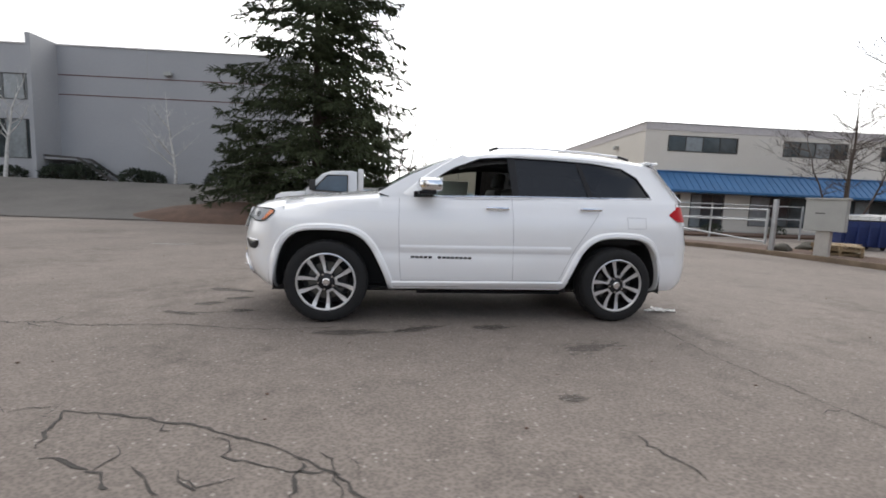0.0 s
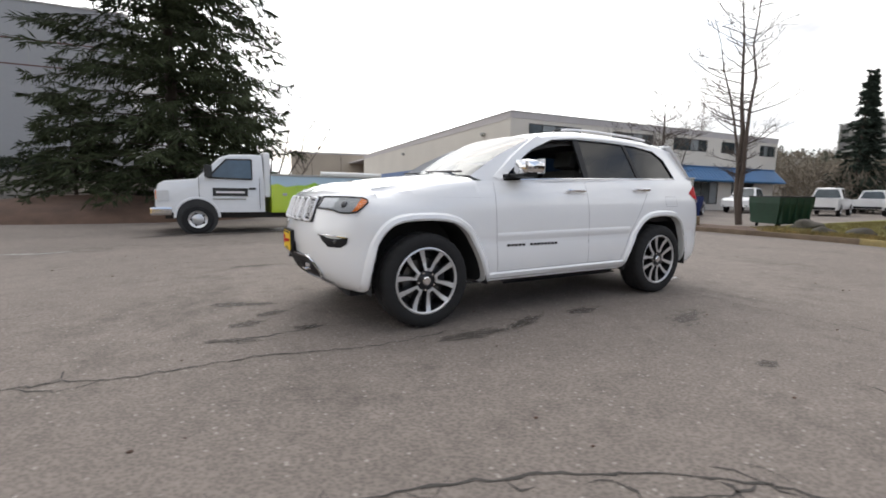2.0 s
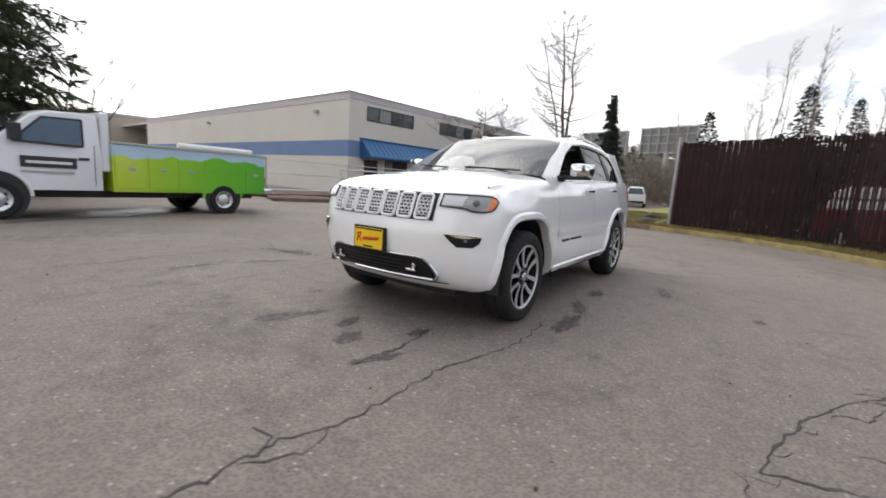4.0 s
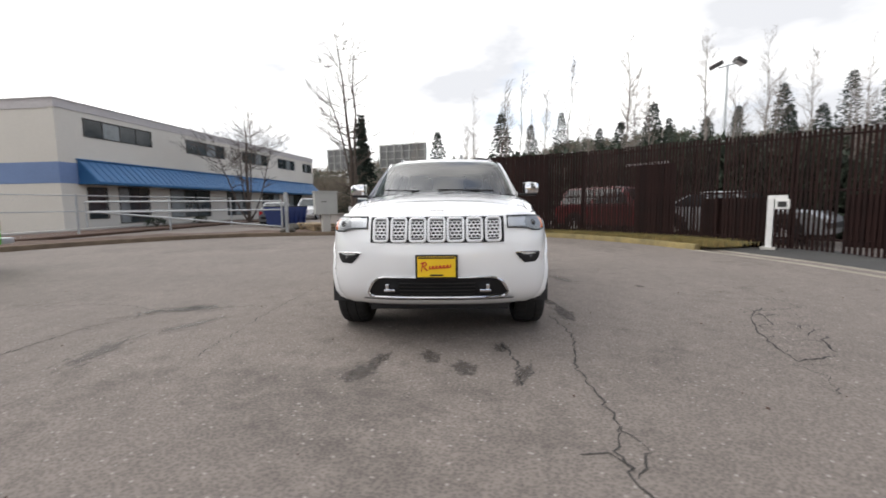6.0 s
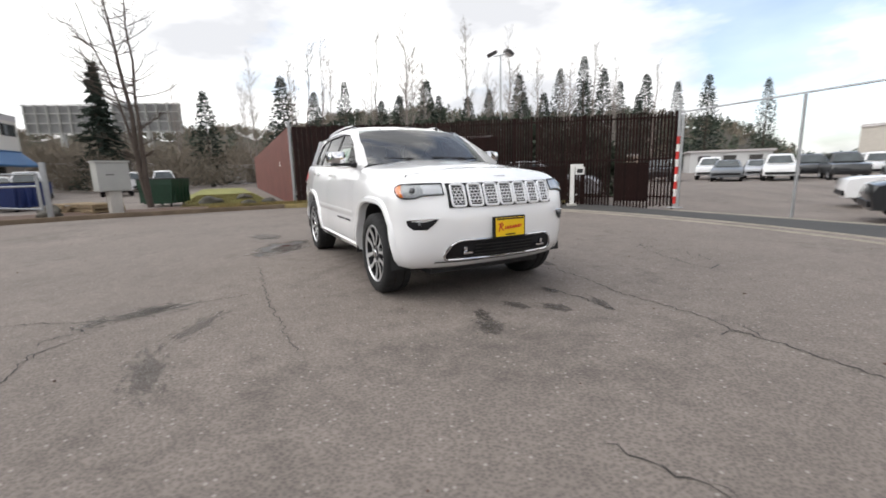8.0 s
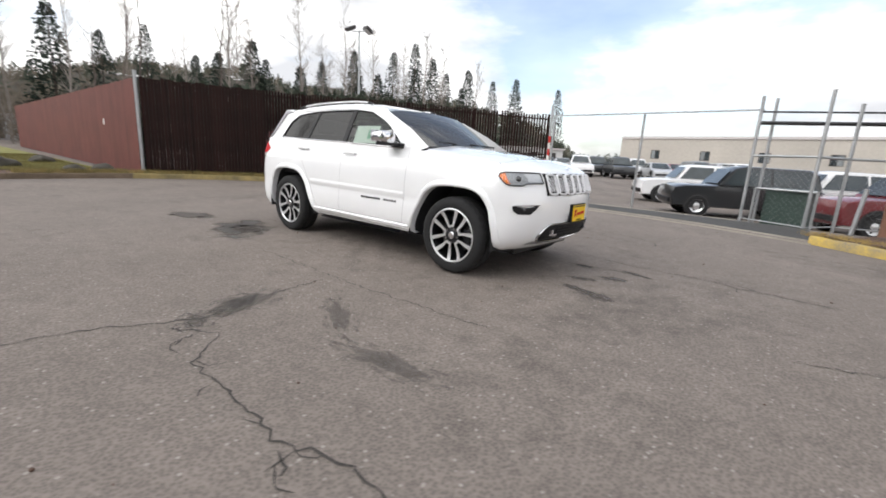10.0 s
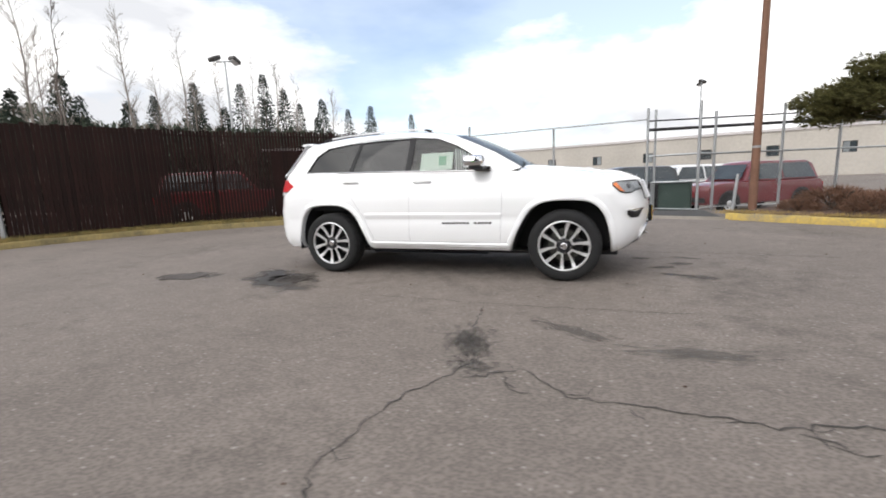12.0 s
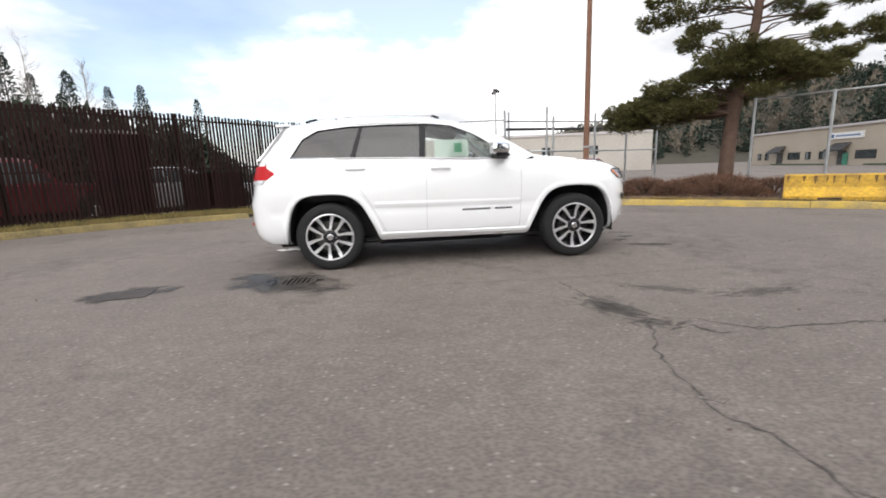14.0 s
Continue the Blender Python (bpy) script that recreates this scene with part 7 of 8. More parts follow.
# yellow concrete barriers
def build_barriers():
    paint = material("worn yellow barrier paint", (0.6, 0.36, 0.03), 0.75, vary=0.4, scale=2.2, fine=18, bump=0.4, tint=(0.2, 0.12, 0.04))
    stain = material("rusty run-off stain", (0.16, 0.09, 0.03), 0.9, vary=0.4, scale=4)
    d = Vector((0.745, -0.667, 0))
    base = thing("concrete_barrier", "worn yellow painted concrete barrier with rusty streaks", "barrier", "yellow barriers",
                 m=Matrix.Translation((8.35, 3.4, 0.1)) @ Matrix.Rotation(math.atan2(d.y, d.x), 4, "Z"))
    bm = bmesh.new()
    prof = [(-0.3, 0), (-0.3, 0.1), (-0.17, 0.3), (-0.13, 0.55), (-0.1, 0.58), (0.1, 0.58), (0.13, 0.55), (0.17, 0.3), (0.3, 0.1), (0.3, 0)]
    vs = sheet(bm, [[(x, y, z) for y, z in prof] for x in (0, 0.02, 1.48, 1.52, 2.98, 3.0)])
    bm.faces.new(vs[0])
    bm.faces.new(vs[-1][::-1])
    bmesh.ops.recalc_face_normals(bm, faces=bm.faces)
    part("barrier_body", bm, paint, base)
    for k in range(2):
        part("lifting_slot", boxed(0.6 + k * 1.6, 1.0 + k * 1.6, -0.31, 0.31, 0.0, 0.07), BLACK, base)
    for k in range(15):
        x, w, low = 0.12 + k * 0.195 + random.uniform(-0.06, 0.06), random.uniform(0.012, 0.04), random.uniform(0.32, 0.47)
        bm = bmesh.new()
        side = [(-0.132 - 0.16 * (0.55 - z), z) for z in (0.545, (0.545 + low) / 2, low)]
        sheet(bm, [[(x - w * f, y - 0.003, z), (x + w * f, y - 0.003, z)] for (y, z), f in zip(side, (1.0, 0.7, 0.25))])
        part("rust_streak", bm, stain, base)
    p = Vector((8.35, 3.4, 0.1)) + d * 3.08
    copy_thing(base, Matrix.Translation(p) @ Matrix.Rotation(math.atan2(d.y, d.x), 4, "Z"))


build_barriers()
# ---- trees ----
BARK = material("dark rough bark", (0.055, 0.042, 0.033), 0.95, vary=0.35, scale=4, fine=30, bump=0.8, bump_scale=25)
BARK_GREY = material("grey-brown twig bark", (0.13, 0.105, 0.09), 0.95, vary=0.3, scale=4, fine=30)
BARK_DARK = material("dark brown twig bark", (0.085, 0.066, 0.055), 0.95, vary=0.3, scale=4, fine=30)
BARK_PALE = material("pale alder bark", (0.24, 0.21, 0.185), 0.9, vary=0.3, scale=3, fine=20)
BIRCH = material("white birch bark", (0.55, 0.54, 0.52), 0.85, vary=0.45, scale=5, fine=14)
NEEDLE = material("spruce needles", (0.042, 0.052, 0.026), 0.85, vary=0.45, scale=0.8, fine=6, per_island=0.5, spec=0.15)
NEEDLE_PINE = material("pine needles", (0.105, 0.1, 0.038), 0.8, vary=0.45, scale=0.8, fine=6, per_island=0.5, spec=0.2)
NEEDLE_FAR = material("far fir needles", (0.03, 0.042, 0.032), 0.9, vary=0.4, scale=0.3, fine=3, per_island=0.4, spec=0.15)
# lighter than the nearer firs: distance haze mixed into the needle colour
NEEDLE_HAZE = material("haze-paled hillside needles", (0.085, 0.1, 0.075), 0.95, vary=0.35, scale=0.1, fine=1, per_island=0.4, spec=0.15)
TWIGS = material("brown winter twigs", (0.15, 0.125, 0.095), 0.95, vary=0.4, scale=0.8, fine=6, per_island=0.5)
TWIGS_RED = material("red-brown shrub twigs", (0.15, 0.08, 0.05), 0.95, vary=0.45, scale=1.5, fine=8, per_island=0.5)
HEDGE = material("dark hedge leaves", (0.025, 0.035, 0.02), 0.85, vary=0.4, scale=1.5, fine=10, per_island=0.5)


class Soup:
    """Points and faces of many small pieces, joined into one mesh."""

    def __init__(self):
        self.verts, self.faces = [], []

    def limb(self, a, b, r0, r1, sides=5):
        a, b = Vector(a), Vector(b)
        d = (b - a).normalized()
        u = d.orthogonal().normalized()
        w = d.cross(u)
        i = len(self.verts)
        for p, r in ((a, r0), (b, r1)):
            self.verts.extend(tuple(p + (u * math.cos(2 * math.pi * k / sides) + w * math.sin(2 * math.pi * k / sides)) * r) for k in range(sides))
        self.faces.extend((i + k, i + (k + 1) % sides, i + sides + (k + 1) % sides, i + sides + k) for k in range(sides))

    def blade(self, p, d, length, width):
        d = Vector(d).normalized()
        side = d.cross(Vector((random.gauss(0, 1), random.gauss(0, 1), random.gauss(0, 1)))).normalized() * width / 2
        p = Vector(p)
        i = len(self.verts)
        tip, mid = p + d * length, p + d * length * 0.45
        self.verts.extend(tuple(q) for q in (p, mid + side, tip, mid - side))
        self.faces.append((i, i + 1, i + 2, i + 3))

    def mesh(self, name, mat, smooth=False):
        me = bpy.data.meshes.new(name)
        me.from_pydata(self.verts, [], self.faces)
        me.materials.append(mat)
        if smooth:
            me.polygons.foreach_set("use_smooth", [True] * len(me.polygons))
        return me


def child_mesh(name, soup, mat, parent, smooth=False, label=""):
    ob = new(name, soup.mesh(name, mat, smooth))
    ob.parent = parent
    return tagged(ob, label) if label else ob


def conifer(place, height, radius, label, whorls=26, spokes=8, stations=11, blade=(0.34, 0.085), needle=NEEDLE, power=0.75, bare=0.06, group="", droop=0.25, name="spruce_tree", twig_n=4):
    root = thing(name, label, "tree", group, m=Matrix.Translation(place))
    wood, green = Soup(), Soup()
    seg = 8
    for k in range(seg):
        wood.limb((0, 0, height * k / seg), (0, 0, height * (k + 1) / seg), 0.014 * height * (1 - k / seg) + 0.015, 0.014 * height * (1 - (k + 1) / seg) + 0.015, 8)
    for w in range(whorls):
        t = bare + (1 - bare) * (w + random.uniform(-0.3, 0.3)) / whorls
        t = max(bare, min(0.99, t))
        reach = radius * (1 - t) ** power + 0.15
        for s in range(max(4, int(spokes * (1 - 0.4 * t)))):
            a = 2 * math.pi * (s + random.random()) / spokes
            r = reach * random.uniform(0.62, 1.12)
            z0 = height * t + random.gauss(0, 0.45 * height / whorls)
            out = Vector((math.cos(a), math.sin(a), 0))
            side = Vector((-out.y, out.x, 0))
            tip_drop = -droop * r * random.uniform(0.5, 1.2) + 0.12 * r * t
            prev = Vector((0, 0, z0))
            for q in range(1, stations + 1):
                f = q / stations
                p = out * r * f + Vector((0, 0, z0 + tip_drop * f * f + 0.10 * r * f * (1 - f)))
                wood.limb(prev, p, 0.006 * height * (1 - f) * (1 - t) * 0.35 + 0.008, 0.006 * height * (1 - f) * (1 - t) * 0.35 + 0.006, 3)
                if f > 0.15:
                    twig = 0.12 * radius * (0.4 + 0.9 * math.sin(math.pi * min(1, f * 0.9)))
                    for e in (-1, 1):
                        way = (out * 0.7 + side * e * random.uniform(0.4, 1.0) + Vector((0, 0, random.uniform(-0.95, 0.2)))).normalized()
                        for b in range(twig_n):
                            base = p + way * twig * b / twig_n
                            green.blade(base, way + Vector((random.gauss(0, 0.35), random.gauss(0, 0.35), random.gauss(-0.25, 0.3))), blade[0] * random.uniform(0.6, 1.2), blade[1] * random.uniform(0.7, 1.3))
                prev = p
            green.blade(prev, out + Vector((0, 0, -0.2)), blade[0], blade[1])
    child_mesh("trunk", wood, BARK, root, True)
    child_mesh("crown", green, needle, root)
    return root


def bare_tree(place, height, label, bark=BARK_GREY, forks=5, spread=0.55, first=0.3, radius=None, group="", levels=4, upright=0.35, stems=1, name="bare_tree", seed=1, limbs=0):
    random.seed(seed)
    root = thing(name, label, "tree", group, m=Matrix.Translation(place))
    trunk, crown = Soup(), Soup()
    r0 = radius or height * 0.014

    def grow(p, d, length, r, level):
        steps = 4 if level < 2 else 3
        pts = [p]
        for k in range(steps):
            d = (d + Vector((random.gauss(0, 0.09), random.gauss(0, 0.09), random.gauss(0.03, 0.06)))).normalized()
            q = p + d * length / steps
            ra, rb = r * (1 - 0.55 * k / steps), r * (1 - 0.55 * (k + 1) / steps)
            (trunk if level == 0 else crown).limb(p, q, ra, rb, 7 if level == 0 else 4 if level < 3 else 3)
            p = q
            pts.append(q)
        if level >= levels:
            return
        n = forks if level else (limbs or forks + 5)
        for k in range(n):
            f = random.uniform(first if level == 0 else 0.25, 1.0)
            i = min(steps - 1, int(f * steps))
            base = pts[i].lerp(pts[i + 1], f * steps - i)
            a = random.uniform(0, 2 * math.pi)
            side = d.orthogonal().normalized()
            side = Matrix.Rotation(a, 3, d) @ side
            way = (d * (1 - spread) + side * spread + Vector((0, 0, upright * 0.5))).normalized()
            grow(base, way, length * random.uniform(0.34, 0.62) * (1.1 - 0.45 * f if level == 0 else 1), max(0.004, r * (1 - 0.5 * f) * random.uniform(0.35, 0.55)), level + 1)
        grow(pts[-1], d, length * 0.4, max(0.004, r * 0.42), level + 1)

    for s in range(stems):
        lean = Vector((random.gauss(0, 0.1), random.gauss(0, 0.1), 1)) if stems > 1 else Vector((0, 0, 1))
        grow(Vector((0, 0, 0)), lean.normalized(), height * 0.66, r0, 0)
    child_mesh("trunk", trunk, bark, root, True)
    child_mesh("crown", crown, bark, root, False, "bare twiggy crown")
    return root


def leader_tree(place, leaders, label, crown_r, bark=BARK_GREY, boughs=46, twigs=9, lowest=0.25, group="", name="bare_tree", seed=1, rise=0.9, thin=0.008, fork=0.7):
    """A bare tree with straight leaders, short rising boughs and fine twigs."""
    random.seed(seed)
    root = thing(name, label, "tree", group, m=Matrix.Translation(place))
    trunk, crown = Soup(), Soup()
    for x, y, h, r in leaders:
        pts = [Vector((x * (k / 8) ** fork + random.gauss(0, 0.006 * h) * (k > 0), y * (k / 8) ** fork + random.gauss(0, 0.006 * h) * (k > 0), h * k / 8)) for k in range(9)]
        for k in range(8):
            trunk.limb(pts[k], pts[k + 1], r * (1 - k / 8) + thin, r * (1 - (k + 1) / 8) + thin, 7)
        for _ in range(boughs):
            f = random.uniform(lowest, 0.99)
            i = min(7, int(f * 8))
            p = pts[i].lerp(pts[i + 1], f * 8 - i)
            size = crown_r * math.sin(math.pi * min(1.0, (1 - f) / (1 - lowest) * 0.75 + 0.12)) * random.uniform(0.5, 1.2)
            a = random.uniform(0, 2 * math.pi)
            d = Vector((math.cos(a), math.sin(a), rise * random.uniform(0.4, 1.4))).normalized()
            br = r * (1 - f) * 0.32 + thin
            spots = [p]
            for k in range(4):
                d = (d + Vector((random.gauss(0, 0.12), random.gauss(0, 0.12), random.gauss(0.08, 0.08)))).normalized()
                q = p + d * size / 4
                crown.limb(p, q, br * (1 - k * 0.2), br * (0.8 - k * 0.2) + thin * 0.4, 3)
                p = q
                spots.append(q)
            for _ in range(twigs):
                f2 = random.uniform(0.2, 1.0) * 4
                i = min(3, int(f2))
                q = spots[i].lerp(spots[i + 1], f2 - i)
                w = (d + Vector((random.gauss(0, 0.5), random.gauss(0, 0.5), random.gauss(0.25, 0.4)))).normalized()
                e = q + w * size * random.uniform(0.15, 0.45)
                crown.limb(q, e, thin * 0.9, thin * 0.5, 3)
                for _ in range(2):
                    w2 = (w + Vector((random.gauss(0, 0.6), random.gauss(0, 0.6), random.gauss(0.2, 0.4)))).normalized()
                    q2 = q.lerp(e, random.uniform(0.3, 1.0))
                    crown.limb(q2, q2 + w2 * size * random.uniform(0.1, 0.25), thin * 0.6, thin * 0.35, 3)
    child_mesh("trunk", trunk, bark, root, True)
    child_mesh("crown", crown, bark, root, False, "bare twiggy crown")
    return root


random.seed(11)
conifer((3.95, -16.9, land(3.95, -16.9)), 17.5, 4.7, "tall dark green spruce with drooping branches", whorls=36, spokes=11, stations=12, blade=(0.36, 0.05), bare=0.03, droop=0.16, twig_n=15, power=0.48)
conifer((1.6, -18.6, 0.2), 5.2, 2.6, "small dark green conifer beside the big spruce", whorls=14, spokes=8, stations=7, blade=(0.3, 0.05), bare=0.02, group="small conifers", twig_n=9)
conifer((7.4, -18.0, 0.8), 4.0, 2.2, "small dark green conifer beside the big spruce", whorls=12, spokes=8, stations=7, blade=(0.3, 0.05), bare=0.02, group="small conifers", twig_n=9)
leader_tree((0.2, -20.5, 0.1), ((0.3, 0.2, 6.6, 0.06), (-1.6, 0.6, 6.0, 0.05), (-2.6, 0.2, 5.2, 0.05), (-3.4, 0.5, 4.4, 0.04), (1.2, -0.5, 6.2, 0.05), (-0.8, -0.8, 6.4, 0.05)), "multi-stemmed bare tree behind the spruce", 1.6, BARK_GREY, 18, 7, 0.25, seed=3, rise=0.8)
leader_tree((-14.2, -4.6, 0.1), ((0.0, -0.75, 8.9, 0.11), (0.35, 0.1, 8.3, 0.09), (0.1, -1.5, 7.6, 0.06)), "tall slender bare tree with upright leaders on the mulch strip", 1.7, BARK_DARK, 26, 7, 0.2, seed=5, rise=0.35, fork=1.5)
leader_tree((-23.6, -14.4, 0.1), ((0.2, 0.1, 7.6, 0.13), (1.6, 1.2, 6.0, 0.06), (-1.5, 1.3, 6.0, 0.06), (1.2, -1.6, 5.8, 0.06), (-1.4, -1.3, 6.2, 0.06)), "small spreading bare tree before the office", 2.3, BARK_DARK, 20, 8, 0.36, seed=8, rise=0.3, thin=0.009)
bare_tree((14.6, -26.9, 1.5), 6.0, "thin white-barked bare birch", bark=BIRCH, forks=4, spread=0.6, radius=0.11, levels=3, seed=9, group="birches", name="birch_tree")
bare_tree((24.9, -27.2, 1.5), 7.0, "thin white-barked bare birch", bark=BIRCH, forks=3, spread=0.6, radius=0.12, levels=3, seed=10, group="birches", name="birch_tree")
random.seed(12)
conifer((-47.5, -12.0, 0), 12.2, 2.7, "narrow dark cypress-like conifer", whorls=32, spokes=8, stations=6, blade=(0.42, 0.12), twig_n=6, power=1.05, name="conifer_tree", needle=NEEDLE_FAR)

# planting bed under the spruce, hedge balls at the grey wall
bm = bmesh.new()
rows = []
for r, z in ((4.6, -0.1), (4.2, 0.18), (3.0, 0.5), (1.5, 0.7), (0.1, 0.75)):
    rows.append([(6.0 + r * 1.25 * math.cos(a), -15.6 + r * 0.72 * math.sin(a), z * (1 + 0.15 * math.sin(3 * a))) for a in np.linspace(0, 2 * math.pi, 40)[:-1]])
sheet(bm, rows, close=True)
tagged(part("planting_mound", bm, SOIL, smooth=True), "reddish bark mulch mound under the spruce", "planting bed", kind="structure")


def hedge_ball(place, r, label, group, mat=HEDGE, count=1100, squash=0.75, size=0.09, name="shrub", category="shrub", slim=0.6):
    root = thing(name, label, category, group, m=Matrix.Translation(place))
    leaf, wood = Soup(), Soup()
    for _ in range(count):
        d = Vector((random.gauss(0, 1), random.gauss(0, 1), random.gauss(0.2, 0.9))).normalized()
        if d.z < -0.35:
            d.z = -d.z
        p = Vector((d.x * r, d.y * r, max(0.02, d.z * r * squash + r * 0.3))) * random.uniform(0.72, 1.05)
        leaf.blade(p, d + Vector((random.gauss(0, 0.6), random.gauss(0, 0.6), random.gauss(0, 0.6))), size * r * random.uniform(0.8, 1.8), size * r * slim)
    for _ in range(9):
        a = random.uniform(0, 6.28)
        wood.limb((0, 0, 0), (math.cos(a) * r * 0.6, math.sin(a) * r * 0.6, r * 0.7), 0.03, 0.01, 4)
    child_mesh("stem_cluster", wood, BARK, root)
    child_mesh("foliage", leaf, mat, root)
    return root


for x, r in ((25.4, 0.8), (20.6, 1.1), (22.2, 1.0), (17.2, 0.9), (16.2, 0.8), (11.6, 0.9), (10.0, 1.0), (8.6, 1.0)):
    y = -27.2 - 0.123 * (x - 16)
    hedge_ball((x, y, 1.58), r, "round dark evergreen shrub at the grey wall", "wall shrubs", size=0.16)
for x, y, r in ((-15.6, 3.2, 1.95), (-14.6, 5.2, 1.95), (-13.7, 7.0, 1.95), (-12.6, 8.3, 1.95), (-11.6, 9.2, 1.95), (-10.7, 10.0, 1.9), (-9.8, 10.7, 1.85), (-8.9, 11.5, 1.7), (-8.2, 12.0, 1.35), (-7.5, 12.5, 1.05)):
    hedge_ball((x, y, -0.2), r, "tall dark evergreen shrub behind the slatted fence", "shrubs behind the fence", count=1900, squash=1.5, size=0.14)
hedge_ball((-18.0, -17.0, 0.1), 0.5, "small dark shrub in the soil strip", "office shrubs", size=0.16, count=500)
hedge_ball((-22.5, -17.2, 0.1), 0.45, "small dark shrub in the soil strip", "office shrubs", size=0.16, count=500)
for x, y, r in ((6.6, 6.3, 0.75), (7.5, 5.6, 0.8), (8.4, 5.2, 0.85), (6.9, 5.3, 0.6), (7.8, 4.7, 0.65), (8.3, 4.2, 0.5), (5.9, 6.1, 0.55), (9.3, 4.7, 0.7), (7.2, 6.6, 0.8), (8.6, 6.2, 0.8)):
    hedge_ball((x, y, 0.1), r * random.uniform(0.55, 0.85), "low red-brown leafless shrub behind the yellow kerb", "brown shrubs", TWIGS_RED, 2600, 0.42, 0.2, slim=0.12)


def build_pine():
    random.seed(21)
    root = thing("pine_tree", "spreading pine with thick green needle pads and red-brown bark", "tree")
    trunk, crown = Soup(), Soup()
    bark = material("red-brown pine bark", (0.12, 0.075, 0.055), 0.95, vary=0.35, scale=4, fine=25, bump=0.8, bump_scale=20)
    across, deep = Vector((0.78, -0.626, 0)), Vector((0.626, 0.78, 0))
    line = [across * u + Vector((0, 0, z)) for u, z in ((0.0, -0.1), (-0.02, 0.4), (0.0, 1.3), (0.06, 2.4), (0.28, 3.6), (0.42, 4.8), (0.5, 6.2), (0.62, 7.6), (0.6, 9.0))]
    girth = (0.3, 0.22, 0.2, 0.185, 0.15, 0.125, 0.1, 0.07, 0.04)
    for a, b, r0, r1 in zip(line, line[1:], girth, girth[1:]):
        trunk.limb(a, b, r0, r1, 10)

    def pad(c, r, count):
        """A flat, upturned needle pad at the end of a crooked limb."""
        start = min(8.6, max(2.3, c.z - random.uniform(-0.1, 0.7)))
        base = Vector([float(np.interp(start, [p.z for p in line], [p[k] for p in line])) for k in range(3)])
        mid = base.lerp(c, 0.5) + Vector((random.uniform(-0.15, 0.15), random.uniform(-0.15, 0.15), random.uniform(-0.12, 0.22)))
        trunk.limb(base, mid, 0.03, 0.02, 5)
        trunk.limb(mid, c, 0.02, 0.008, 4)
        out = Vector((c.x - base.x, c.y - base.y, 0))
        out = out.normalized() if out.length > 0.2 else Vector((0, 0, 0))
        for _ in range(count):
            d = Vector((random.gauss(0, 1), random.gauss(0, 1), random.gauss(0, 0.7)))
            d = d / max(1.0, d.length / 1.35)
            p = c + Vector((d.x * r * 0.85, d.y * r * 0.85, d.z * r * 0.4))
            way = out * 0.7 + Vector((d.x * 0.5, d.y * 0.5, 0.3))
            for _ in range(8):
                crown.blade(p, way + Vector((random.gauss(0, 0.55), random.gauss(0, 0.55), random.gauss(0, 0.4))), random.uniform(0.1, 0.2), random.uniform(0.013, 0.024))

    # the thick lower mass: it rises from a low tip, over the trunk, to a shorter end
    side = (-3.3, -2.0, -1.0, 0.0, 1.0, 2.1)
    for k in range(100):
        u = -3.2 + 5.3 * ((k * 0.618) % 1)
        top, low = float(np.interp(u, side, (2.7, 3.35, 3.7, 4.4, 4.3, 3.4))), float(np.interp(u, side, (1.9, 1.95, 2.15, 2.35, 2.85, 3.1)))
        z = low + 0.12 + (top - low - 0.2) * random.random() ** 0.8
        reach = 1.25 * math.sin(math.pi * (0.12 + 0.76 * (u + 3.3) / 5.4))
        pad(across * u + deep * random.uniform(-reach, reach) + Vector((0, 0, z)), random.uniform(0.3, 0.46), 120)
    # open upper boughs with sky between them
    for u, z, r in ((-2.2, 5.3, 0.42), (-1.9, 5.75, 0.4), (-1.5, 5.45, 0.34), (-1.2, 4.5, 0.26), (-0.85, 4.85, 0.34), (-0.45, 5.5, 0.42), (-0.6, 6.0, 0.45), (-1.3, 6.2, 0.45),
                    (1.1, 5.1, 0.34), (1.6, 4.75, 0.38), (2.05, 4.25, 0.34), (2.4, 3.75, 0.3), (2.6, 4.85, 0.42), (2.95, 4.4, 0.38), (3.15, 4.1, 0.3), (2.2, 5.5, 0.45), (1.4, 5.9, 0.45),
                    (-2.0, 6.7, 0.5), (-0.9, 7.2, 0.55), (0.2, 7.0, 0.5), (1.3, 7.0, 0.5), (2.3, 6.6, 0.5), (-0.2, 8.1, 0.55), (1.1, 8.1, 0.55), (0.6, 8.9, 0.5)):
        for _ in range(2):
            pad(across * u + deep * random.uniform(-0.7, 0.7) + Vector((0, 0, z + random.uniform(-0.12, 0.12))), r * (0.8 if u > 1 else 1.05), 120)
    child_mesh("trunk", trunk, bark, root, True)
    child_mesh("crown", crown, NEEDLE_PINE, root, False, "green needle pads")
    root.location = (9.55, 6.75, 0.1)


build_pine()

